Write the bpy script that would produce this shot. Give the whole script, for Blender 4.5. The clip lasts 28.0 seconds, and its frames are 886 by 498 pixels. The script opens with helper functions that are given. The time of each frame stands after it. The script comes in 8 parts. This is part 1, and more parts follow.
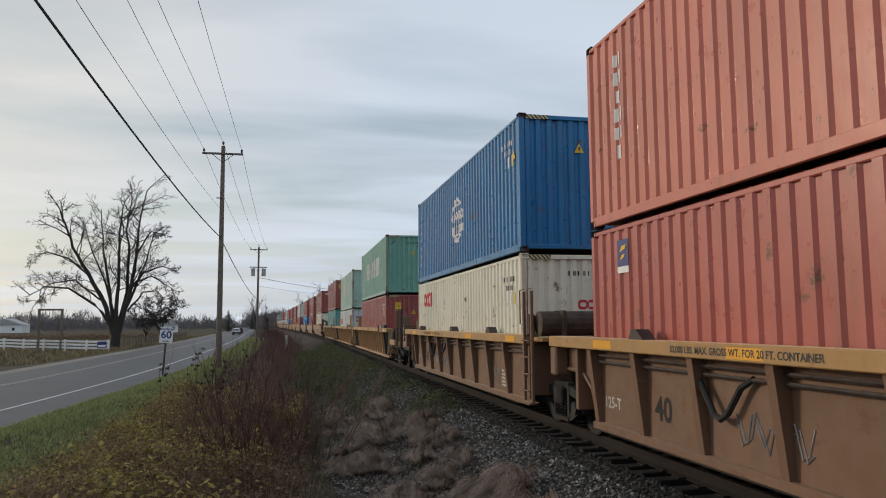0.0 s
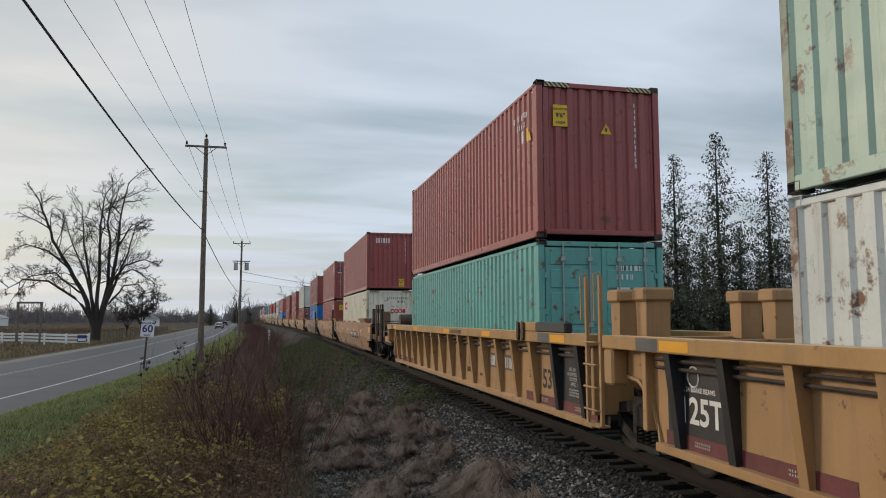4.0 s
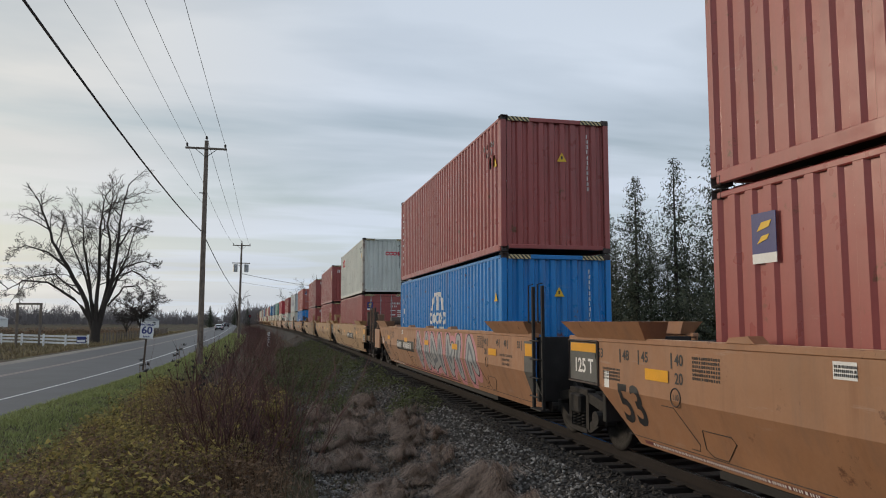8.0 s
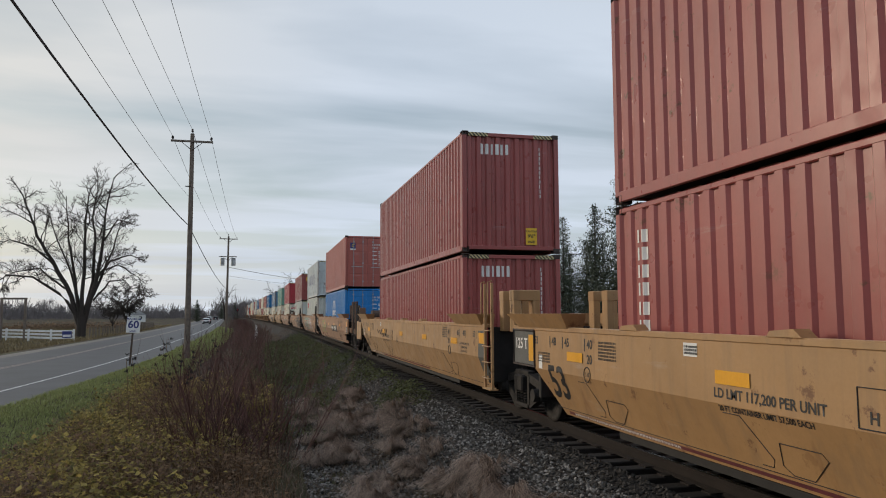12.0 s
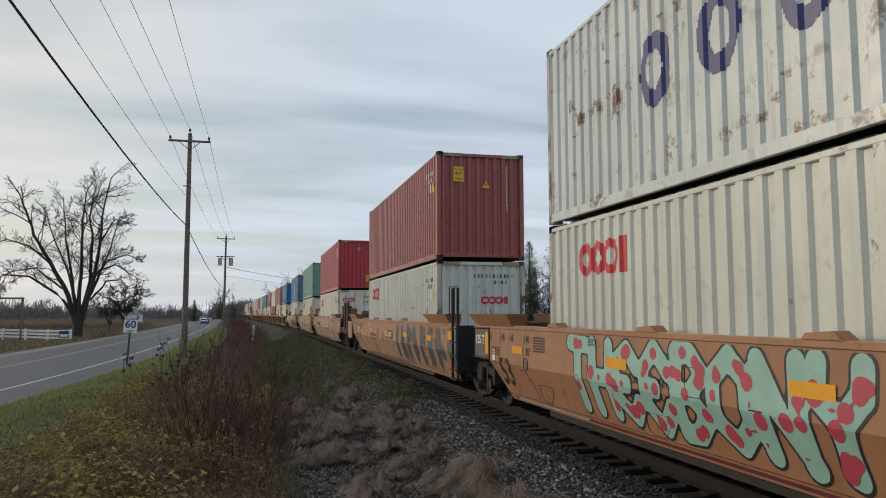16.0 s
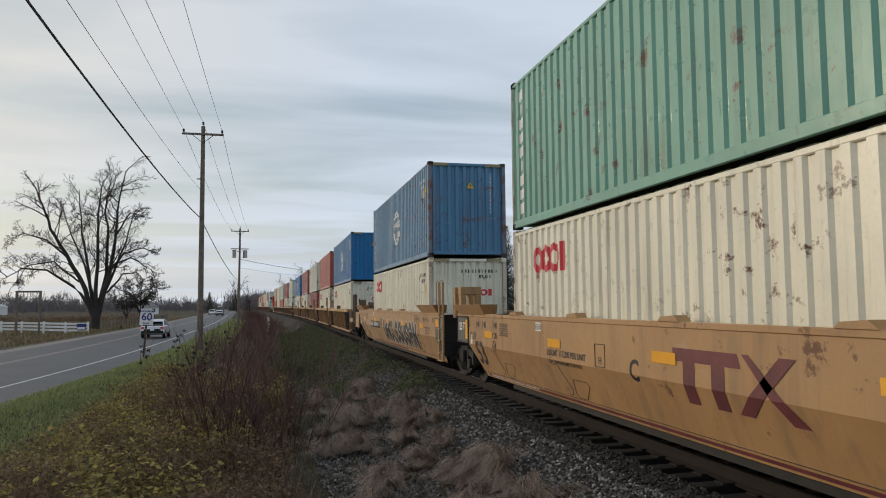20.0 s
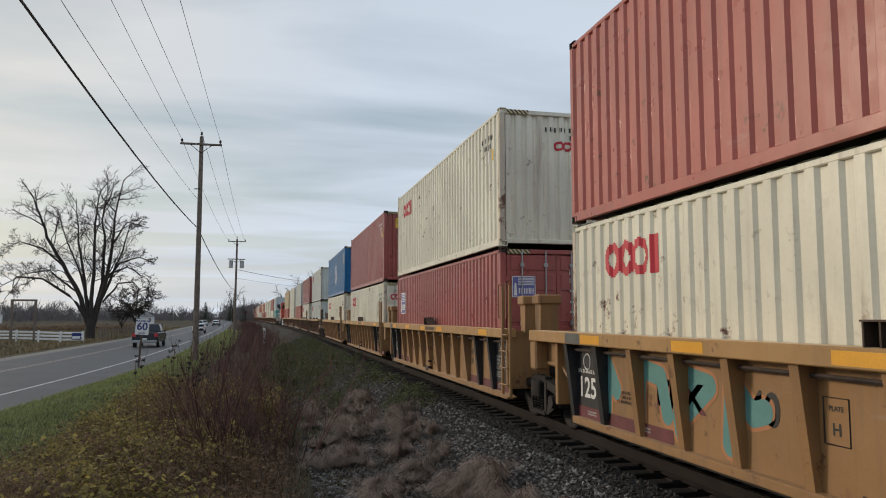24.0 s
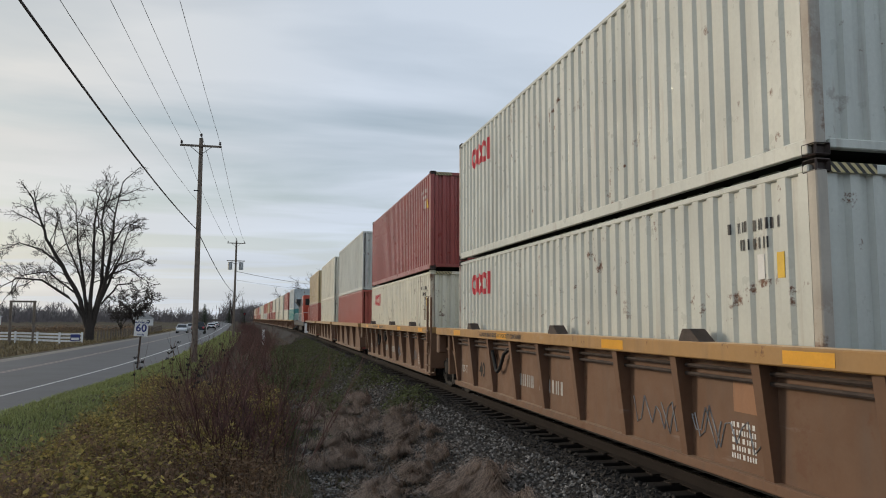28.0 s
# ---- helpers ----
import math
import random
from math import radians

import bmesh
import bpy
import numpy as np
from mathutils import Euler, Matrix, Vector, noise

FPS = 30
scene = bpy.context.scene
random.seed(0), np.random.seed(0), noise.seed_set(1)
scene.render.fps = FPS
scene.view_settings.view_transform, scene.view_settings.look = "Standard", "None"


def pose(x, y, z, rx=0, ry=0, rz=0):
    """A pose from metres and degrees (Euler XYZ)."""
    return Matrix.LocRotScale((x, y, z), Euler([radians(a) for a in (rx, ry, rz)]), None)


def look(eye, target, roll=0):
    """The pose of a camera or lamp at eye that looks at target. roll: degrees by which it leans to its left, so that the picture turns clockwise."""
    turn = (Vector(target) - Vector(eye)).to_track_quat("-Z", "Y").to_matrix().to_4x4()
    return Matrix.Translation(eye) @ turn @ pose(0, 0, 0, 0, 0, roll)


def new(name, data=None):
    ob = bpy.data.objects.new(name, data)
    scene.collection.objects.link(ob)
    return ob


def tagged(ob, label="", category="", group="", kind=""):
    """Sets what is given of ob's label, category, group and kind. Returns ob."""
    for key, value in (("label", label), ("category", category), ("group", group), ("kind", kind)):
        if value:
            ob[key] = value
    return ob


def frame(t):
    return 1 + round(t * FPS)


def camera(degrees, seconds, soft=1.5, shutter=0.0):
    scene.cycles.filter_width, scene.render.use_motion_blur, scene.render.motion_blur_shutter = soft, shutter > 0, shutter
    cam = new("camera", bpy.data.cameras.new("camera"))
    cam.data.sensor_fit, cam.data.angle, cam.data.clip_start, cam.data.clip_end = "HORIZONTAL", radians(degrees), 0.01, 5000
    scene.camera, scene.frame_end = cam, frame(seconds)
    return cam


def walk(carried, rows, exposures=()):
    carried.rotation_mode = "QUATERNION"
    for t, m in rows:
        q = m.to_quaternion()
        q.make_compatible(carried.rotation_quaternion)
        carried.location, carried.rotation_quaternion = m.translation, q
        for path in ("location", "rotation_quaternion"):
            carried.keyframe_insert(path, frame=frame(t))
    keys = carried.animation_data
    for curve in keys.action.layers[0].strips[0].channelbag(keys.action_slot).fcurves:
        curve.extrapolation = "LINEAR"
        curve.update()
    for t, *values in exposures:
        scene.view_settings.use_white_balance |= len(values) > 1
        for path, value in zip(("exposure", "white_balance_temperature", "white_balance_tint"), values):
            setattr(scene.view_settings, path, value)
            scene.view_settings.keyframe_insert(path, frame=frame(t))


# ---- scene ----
# ---------------------------------------------------------------- camera
EYE = Vector((0.0, 0.0, 1.85))          # rail top is z = 0, the track runs along +Y
PATH = [(0.0, 11.76, 5.69, -0.42), (0.5, 11.85, 5.59, -0.38), (1.0, 11.93, 5.52, -0.33), (1.5, 12.02, 5.52, -0.27), (2.0, 12.08, 5.57, -0.22), (2.5, 12.22, 5.55, -0.19), (3.0, 12.50, 5.44, -0.18), (3.5, 12.83, 5.33, -0.18), (5.5, 13.14, 5.33, -0.05), (6.0, 13.02, 5.43, -0.00), (6.5, 12.95, 5.58, 0.05), (7.0, 12.90, 5.57, 0.08), (7.5, 12.91, 5.58, 0.09), (8.0, 13.01, 5.52, 0.07), (8.5, 13.15, 5.44, 0.02), (9.0, 13.34, 5.43, -0.07), (9.5, 13.53, 5.32, -0.18), (10.0, 13.70, 5.20, -0.27), (10.5, 13.81, 5.11, -0.32), (11.0, 13.86, 5.01, -0.32), (11.5, 13.89, 4.94, -0.29), (12.0, 13.95, 4.96, -0.22), (12.5, 14.05, 4.97, -0.17), (14.5, 14.19, 5.09, 0.06), (15.0, 14.19, 5.11, 0.02), (15.5, 14.17, 5.05, -0.05), (16.0, 14.13, 4.98, -0.14), (16.5, 14.09, 4.84, -0.25), (17.0, 14.09, 4.68, -0.36), (17.5, 14.13, 4.50, -0.45), (18.0, 14.12, 4.33, -0.51), (18.5, 14.05, 4.21, -0.52), (19.0, 13.85, 4.13, -0.53), (19.5, 13.52, 4.13, -0.52), (20.0, 13.11, 4.27, -0.49), (20.5, 12.75, 4.38, -0.45), (21.0, 12.53, 4.45, -0.41), (21.5, 12.46, 4.57, -0.38), (23.5, 13.21, 5.11, -0.04), (24.0, 13.34, 5.20, -0.01), (24.5, 13.38, 5.34, 0.01), (25.0, 13.36, 5.45, 0.02), (25.5, 13.36, 5.44, 0.02), (26.0, 13.36, 5.45, 0.02), (26.5, 13.38, 5.45, 0.03), (27.0, 13.38, 5.42, 0.06), (27.5, 13.36, 5.40, 0.10), (28.0, 13.39, 5.37, 0.12)]


def aim(yaw, pitch):
    """A point ahead of the eye: yaw to the right of the track, pitch upwards, in degrees."""
    a, e = radians(yaw), radians(pitch)
    return EYE + Vector((math.sin(a) * math.cos(e), math.cos(a) * math.cos(e), math.sin(e)))


cam = camera(61.73, 28.0, soft=1.0, shutter=0.0)
walk(cam, [(t, look(EYE, aim(y, p), r)) for t, y, p, r in PATH], [(0.0, 0.0), (28.0, 0.0)])

# ---------------------------------------------------------------- sky and sun
SUN_AZ, SUN_EL = -55.0, 14.0            # degrees: left of the track, low behind thin cloud


def sky():
    w = bpy.data.worlds.new("sky")
    scene.world = w
    w.use_nodes = True
    nt = w.node_tree
    N, Lk = nt.nodes, nt.links
    N.clear()
    out, bg = N.new("ShaderNodeOutputWorld"), N.new("ShaderNodeBackground")
    st = N.new("ShaderNodeTexSky")
    st.sky_type = "NISHITA"
    st.sun_disc = False
    st.sun_elevation, st.sun_rotation = radians(SUN_EL), radians(SUN_AZ)
    st.air_density, st.dust_density, st.ozone_density = 1.3, 1.2, 2.0
    tc = N.new("ShaderNodeTexCoord")
    sep = N.new("ShaderNodeSeparateXYZ")
    Lk.new(tc.outputs["Generated"], sep.inputs[0])
    # a flat cloud sheet: the direction divided by its height gives plan coordinates
    up = N.new("ShaderNodeMath"); up.operation = "MAXIMUM"; up.inputs[1].default_value = 0.0
    Lk.new(sep.outputs["Z"], up.inputs[0])
    add = N.new("ShaderNodeMath"); add.operation = "ADD"; add.inputs[1].default_value = 0.075
    Lk.new(up.outputs[0], add.inputs[0])
    dx = N.new("ShaderNodeMath"); dx.operation = "DIVIDE"
    dy = N.new("ShaderNodeMath"); dy.operation = "DIVIDE"
    Lk.new(sep.outputs["X"], dx.inputs[0]); Lk.new(add.outputs[0], dx.inputs[1])
    Lk.new(sep.outputs["Y"], dy.inputs[0]); Lk.new(add.outputs[0], dy.inputs[1])
    cmb = N.new("ShaderNodeCombineXYZ")
    Lk.new(dx.outputs[0], cmb.inputs[0]); Lk.new(dy.outputs[0], cmb.inputs[1])
    long = N.new("ShaderNodeMapping"); long.inputs["Scale"].default_value = (0.42, 1.0, 1.0); long.inputs["Rotation"].default_value = (0, 0, 0.12)
    Lk.new(cmb.outputs[0], long.inputs[0])
    n1 = N.new("ShaderNodeTexNoise"); n1.inputs["Scale"].default_value = 0.8; n1.inputs["Detail"].default_value = 6
    n1.inputs["Roughness"].default_value = 0.5; n1.inputs["Distortion"].default_value = 0.3
    Lk.new(long.outputs[0], n1.inputs["Vector"])
    n2 = N.new("ShaderNodeTexNoise"); n2.inputs["Scale"].default_value = 0.33; n2.inputs["Detail"].default_value = 4
    Lk.new(long.outputs[0], n2.inputs["Vector"])
    cover = N.new("ShaderNodeMapRange"); cover.inputs[1].default_value = 0.36; cover.inputs[2].default_value = 0.56
    cover.inputs[3].default_value = 0.3; cover.inputs[4].default_value = 1.0
    Lk.new(n1.outputs["Fac"], cover.inputs[0])
    # nearness to the sun warms and brightens the cloud
    sd = aim(SUN_AZ, SUN_EL) - EYE
    dot = N.new("ShaderNodeVectorMath"); dot.operation = "DOT_PRODUCT"; dot.inputs[1].default_value = sd
    Lk.new(tc.outputs["Generated"], dot.inputs[0])
    glow = N.new("ShaderNodeMapRange"); glow.inputs[1].default_value = 0.45; glow.inputs[2].default_value = 1.0
    glow.interpolation_type = "SMOOTHSTEP"
    Lk.new(dot.outputs["Value"], glow.inputs[0])
    tone = N.new("ShaderNodeMix"); tone.data_type = "RGBA"
    tone.inputs[6].default_value = (6.5, 7.3, 8.4, 1)
    tone.inputs[7].default_value = (8.8, 8.45, 7.7, 1)
    Lk.new(glow.outputs[0], tone.inputs[0])
    shade = N.new("ShaderNodeMapRange"); shade.inputs[1].default_value = 0.3; shade.inputs[2].default_value = 0.7
    shade.inputs[3].default_value = 0.80; shade.inputs[4].default_value = 1.10
    Lk.new(n2.outputs["Fac"], shade.inputs[0])
    mul = N.new("ShaderNodeVectorMath"); mul.operation = "SCALE"
    Lk.new(tone.outputs[2], mul.inputs[0]); Lk.new(shade.outputs[0], mul.inputs[3])
    mix = N.new("ShaderNodeMix"); mix.data_type = "RGBA"
    low = N.new("ShaderNodeMapRange"); low.inputs[1].default_value = 0.02; low.inputs[2].default_value = 0.22
    low.inputs[3].default_value = 0.9; low.inputs[4].default_value = 0.3
    Lk.new(up.outputs[0], low.inputs[0])
    most = N.new("ShaderNodeMath"); most.operation = "MAXIMUM"
    Lk.new(cover.outputs[0], most.inputs[0]); Lk.new(low.outputs[0], most.inputs[1])
    Lk.new(most.outputs[0], mix.inputs[0]); Lk.new(st.outputs[0], mix.inputs[6]); Lk.new(mul.outputs[0], mix.inputs[7])
    Lk.new(mix.outputs[2], bg.inputs["Color"])
    bg.inputs["Strength"].default_value = 0.1
    Lk.new(bg.outputs[0], out.inputs["Surface"])


sky()
sun = new("sun", bpy.data.lights.new("sun", "SUN"))
sun.data.energy, sun.data.angle, sun.data.color = 1.3, radians(10), (1.0, 0.82, 0.62)
sun.matrix_world = look(EYE + (aim(SUN_AZ, SUN_EL) - EYE) * 60, EYE)

# ---------------------------------------------------------------- materials
class Nodes:
    """A small helper that builds one procedural material."""

    def __init__(self, name):
        self.m = bpy.data.materials.new(name)
        self.m.use_nodes = True
        self.t = self.m.node_tree
        self.b = self.t.nodes["Principled BSDF"]
        self.co = self.t.nodes.new("ShaderNodeTexCoord").outputs["Object"]

    def n(self, kind, **values):
        node = self.t.nodes.new("ShaderNode" + kind)
        for k, v in values.items():
            node.inputs[k].default_value = v
        return node

    def ln(self, a, b):
        self.t.links.new(a, b)

    def noise(self, scale, detail=4, rough=0.55, stretch=None, w=False):
        co = self.co
        if stretch:
            mp = self.n("Mapping")
            mp.inputs["Scale"].default_value = stretch
            self.ln(co, mp.inputs[0])
            co = mp.outputs[0]
        tx = self.n("TexNoise", Scale=scale, Detail=detail, Roughness=rough)
        self.ln(co, tx.inputs["Vector"])
        if w:
            tx.noise_dimensions = "4D"
            oi = self.n("ObjectInfo")
            mu = self.n("Math")
            mu.operation = "MULTIPLY"
            mu.inputs[1].default_value = 37.0
            self.ln(oi.outputs["Random"], mu.inputs[0])
            self.ln(mu.outputs[0], tx.inputs["W"])
        return tx.outputs["Fac"]

    def ramp(self, fac, lo, hi, a=0.0, b=1.0):
        r = self.n("MapRange")
        for i, v in enumerate((lo, hi, a, b)):
            r.inputs[i + 1].default_value = v
        self.ln(fac, r.inputs[0])
        return r.outputs[0]

    def times(self, a, b):
        m = self.n("Math")
        m.operation = "MULTIPLY"
        self.ln(a, m.inputs[0])
        if isinstance(b, (int, float)):
            m.inputs[1].default_value = b
        else:
            self.ln(b, m.inputs[1])
        return m.outputs[0]

    def mix(self, fac, a, b, mode="MIX"):
        m = self.n("Mix")
        m.data_type, m.blend_type = "RGBA", mode
        for i, v in ((0, fac), (6, a), (7, b)):
            if isinstance(v, (int, float)):
                m.inputs[i].default_value = v
            elif isinstance(v, tuple):
                m.inputs[i].default_value = (*v[:3], 1)
            else:
                self.ln(v, m.inputs[i])
        return m.outputs[2]

    def bump(self, fac, strength=0.3, distance=0.02):
        b = self.n("Bump", Strength=strength, Distance=distance)
        self.ln(fac, b.inputs["Height"])
        self.ln(b.outputs[0], self.b.inputs["Normal"])

    def done(self, color, rough=0.6, metal=0.0, spec=None):
        for key, v in (("Base Color", color), ("Roughness", rough), ("Metallic", metal)):
            if isinstance(v, tuple):
                self.b.inputs[key].default_value = (*v[:3], 1)
            elif isinstance(v, (int, float)):
                self.b.inputs[key].default_value = v
            else:
                self.ln(v, self.b.inputs[key])
        if spec is not None:
            self.b.inputs["Specular IOR Level"].default_value = spec
        return self.m


def scaled(c, k):
    return tuple(min(1.0, v * k) for v in c)


def paint(name, c, rust=0.25, rough=0.33, dirt=0.5, dust=0.5):
    """Weathered steel paint: faded patches, streaks that run down, chips of rust."""
    k = Nodes(name)
    col = k.mix(k.ramp(k.noise(0.7, 3, w=True), 0.3, 0.7), scaled(c, 0.88), scaled(c, 1.12))
    streak = k.ramp(k.noise(1.0, 5, 0.6, (5.0, 5.0, 0.35), True), 0.5, 0.72)
    col = k.mix(k.times(streak, dirt * 0.55), col, tuple(0.35 * v + 0.045 for v in c))
    fine = k.ramp(k.noise(26, 3, 0.6), 0.35, 0.7)
    col = k.mix(k.times(fine, 0.16), col, scaled(c, 0.6))
    if rust:
        chips = k.times(k.ramp(k.noise(3.1, 7, 0.7, w=True), 0.67 - 0.15 * rust, 0.71 - 0.12 * rust),
                        k.ramp(k.noise(0.55, 2, 0.5, w=True), 0.40, 0.56))
        run = k.times(k.ramp(k.noise(1.6, 4, 0.6, (3.0, 3.0, 0.22), True), 0.60, 0.74), rust)
        col = k.mix(k.times(run, 0.95), col, (0.19, 0.085, 0.04))
        scuff = k.ramp(k.noise(2.2, 6, 0.65, (0.35, 0.35, 2.2), True), 0.63, 0.70)
        col = k.mix(k.times(scuff, 0.35), col, tuple(0.5 * v + 0.22 for v in c))
        col = k.mix(chips, col, (0.13, 0.055, 0.027))
    k.bump(k.noise(9, 3), 0.06, 0.02)
    k.b.inputs["Sheen Weight"].default_value = dust
    k.b.inputs["Sheen Roughness"].default_value = 0.2
    k.b.inputs["Sheen Tint"].default_value = (1.0, 0.86, 0.66, 1)
    return k.done(col, k.ramp(k.noise(4, 3), 0.3, 0.7, rough - 0.08, rough + 0.15))


def plain(name, c, rough=0.6, metal=0.0, var=0.2, scale=3.0, bump=0.1):
    """One substance with grain at two scales."""
    k = Nodes(name)
    col = k.mix(k.ramp(k.noise(scale, 5), 0.3, 0.7), scaled(c, 1 - var), scaled(c, 1 + var))
    col = k.mix(k.times(k.ramp(k.noise(scale * 14, 3), 0.4, 0.7), 0.35), col, scaled(c, 1 - 1.6 * var))
    k.bump(k.noise(scale * 9, 4), bump, 0.02)
    return k.done(col, rough, metal)


def leafy(name, a, b, rough=0.7, thin=0.0):
    """Leaves, twigs and grass: the tint changes from blade to blade."""
    k = Nodes(name)
    g = k.n("NewGeometry")
    col = k.mix(g.outputs["Random Per Island"], a, b)
    col = k.mix(k.times(k.noise(1.3, 3), 0.5), col, scaled(a, 0.7))
    m = k.done(col, rough, 0.0, 0.25)
    if thin:
        tr, mx = k.n("BsdfTranslucent"), k.n("MixShader", Fac=thin)
        k.ln(col, tr.inputs["Color"])
        k.ln(k.b.outputs[0], mx.inputs[1])
        k.ln(tr.outputs[0], mx.inputs[2])
        k.ln(mx.outputs[0], k.t.nodes["Material Output"].inputs["Surface"])
    return m


C = {
    "salmon": (0.52, 0.152, 0.104), "brick": (0.41, 0.105, 0.08), "maroon": (0.31, 0.073, 0.066),
    "crimson": (0.41, 0.038, 0.05), "rust_red": (0.34, 0.086, 0.078), "blue": (0.004, 0.145, 0.35),
    "sky_blue": (0.004, 0.19, 0.52), "steel_blue": (0.07, 0.20, 0.34), "cream": (0.74, 0.715, 0.585), "grey": (0.57, 0.595, 0.545),
    "pale": (0.55, 0.60, 0.60), "green": (0.155, 0.36, 0.285), "sage": (0.36, 0.52, 0.45), "teal": (0.12, 0.37, 0.34),
    "orange": (0.50, 0.17, 0.065), "tan": (0.60, 0.46, 0.26),
}
PAINT = {k: paint("paint_" + k, v, {"pale": 0.7, "sage": 0.8, "cream": 0.55, "green": 0.6, "steel_blue": 0.7, "grey": 0.4, "teal": 0.6}.get(k, 0.4)) for k, v in C.items()}
POST = {k: paint("post_" + k, tuple(0.62 * v + 0.38 * r for v, r in zip(C[k], (0.26, 0.13, 0.055))), 1.2, 0.55, 0.9) for k in ("cream", "pale", "grey", "sage", "green", "steel_blue")}
M_YELLOW = paint("car_yellow", (0.38, 0.22, 0.095), 0.5, 0.5, 1.0)
M_PINKTAN = paint("car_pink_tan", (0.33, 0.18, 0.105), 0.5, 0.5, 0.9)
M_BROWN = paint("car_brown", (0.165, 0.088, 0.05), 0.6, 0.6, 0.8)
M_TANCAR = paint("car_tan", (0.30, 0.162, 0.062), 0.6, 0.55, 1.1)
# end posts and beams: shade between the cars is put into this darker brown
M_POSTS = paint("shaded_rusty_post", (0.16, 0.085, 0.048), 0.6, 0.6, 0.8)
M_GRIME = plain("grimy_brown", (0.075, 0.05, 0.036), 0.75, 0.1, 0.45, 4, 0.2)
M_OCHRE = paint("car_ochre", (0.33, 0.165, 0.085), 0.45, 0.55, 0.8)
M_CHORD = paint("chord_yellow", (0.38, 0.215, 0.075), 0.5, 0.55, 0.7)
M_REFLECT = plain("reflector_yellow", (0.75, 0.36, 0.02), 0.35, 0, 0.08)
M_DARK = plain("dark_steel", (0.013, 0.012, 0.0115), 0.7, 0.2, 0.4, 4)
M_TRUCK = plain("truck_steel", (0.022, 0.019, 0.017), 0.75, 0.2, 0.5, 5, 0.3)
M_BLACK = plain("black_paint", (0.02, 0.021, 0.024), 0.5, 0, 0.3)
M_WHITE = plain("white_paint", (0.72, 0.72, 0.70), 0.55, 0, 0.08)
M_RED = plain("red_paint", (0.55, 0.03, 0.05), 0.5, 0, 0.1)
M_NAVY = plain("navy_sticker", (0.02, 0.03, 0.16), 0.4, 0, 0.1)
M_STICKER = plain("sticker_yellow", (0.72, 0.45, 0.02), 0.45, 0, 0.1)
M_CAST = plain("casting_steel", (0.06, 0.045, 0.04), 0.65, 0.2, 0.4, 6)
M_ZINC = plain("zinc_rod", (0.36, 0.37, 0.37), 0.45, 0.6, 0.15)
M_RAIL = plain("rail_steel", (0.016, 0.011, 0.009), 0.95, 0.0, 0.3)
M_RAILTOP = plain("rail_top", (0.45, 0.43, 0.41), 0.25, 0.95, 0.1)
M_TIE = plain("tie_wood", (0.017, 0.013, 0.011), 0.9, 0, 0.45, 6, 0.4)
M_POLE = plain("pole_wood", (0.16, 0.13, 0.105), 0.9, 0, 0.3, 5, 0.4)
M_WIRE = plain("wire_black", (0.03, 0.03, 0.032), 0.6, 0, 0.1)
M_BARK = plain("bark", (0.04, 0.032, 0.027), 0.95, 0, 0.4, 8, 0.5)
M_ASPHALT = plain("asphalt", (0.05, 0.055, 0.062), 0.6, 0, 0.25, 0.6, 0.12)
M_SHOULDER = plain("shoulder_gravel", (0.2, 0.19, 0.175), 0.95, 0, 0.25, 3)
M_FADED = plain("faded_line", (0.28, 0.23, 0.21), 0.7, 0, 0.3)
M_GLASSY = plain("dark_glass", (0.02, 0.025, 0.03), 0.08, 0, 0.05)
M_RUBBER = plain("tyre_rubber", (0.02, 0.02, 0.02), 0.85, 0, 0.2)


def ground_material():
    k = Nodes("ground_soil")
    a = k.mix(k.ramp(k.noise(0.35, 5), 0.35, 0.65), (0.04, 0.031, 0.021), (0.08, 0.062, 0.042))
    a = k.mix(k.ramp(k.noise(0.12, 4), 0.52, 0.66), a, (0.075, 0.085, 0.035))
    a = k.mix(k.times(k.ramp(k.noise(6, 5), 0.4, 0.7), 0.6), a, (0.035, 0.027, 0.019))
    k.bump(k.noise(5, 6), 0.6, 0.08)
    return k.done(a, 0.95, 0, 0.2)


M_GROUND = ground_material()
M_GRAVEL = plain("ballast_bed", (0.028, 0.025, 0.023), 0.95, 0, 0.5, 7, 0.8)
# ---------------------------------------------------------------- mesh helpers
def mesh_of(bm, name, smooth=False):
    me = bpy.data.meshes.new(name)
    bm.to_mesh(me)
    bm.free()
    if smooth:
        for p in me.polygons:
            p.use_smooth = True
    return me


def data_of(verts, faces, name, smooth=False):
    me = bpy.data.meshes.new(name)
    me.from_pydata(verts, [], faces)
    me.update()
    if smooth:
        for p in me.polygons:
            p.use_smooth = True
    return me


def part(name, shape, material, parent=None, label="", at=None):
    """Links a bmesh or a shared mesh as one object under a thing or a part."""
    me = mesh_of(shape, name) if isinstance(shape, bmesh.types.BMesh) else shape
    if not me.materials:
        me.materials.append(None)
    ob = new(name, me)
    ob.material_slots[0].link = "OBJECT"
    ob.material_slots[0].material = material
    ob.parent = parent
    if at is not None:
        ob.matrix_basis = at
    if label:
        ob["label"] = label
    return ob


def thing(name, label, category, group="", m=None, kind=""):
    ob = new(name)
    ob.empty_display_size = 0.2
    if m is not None:
        ob.matrix_basis = m
    return tagged(ob, label, category, group, kind)


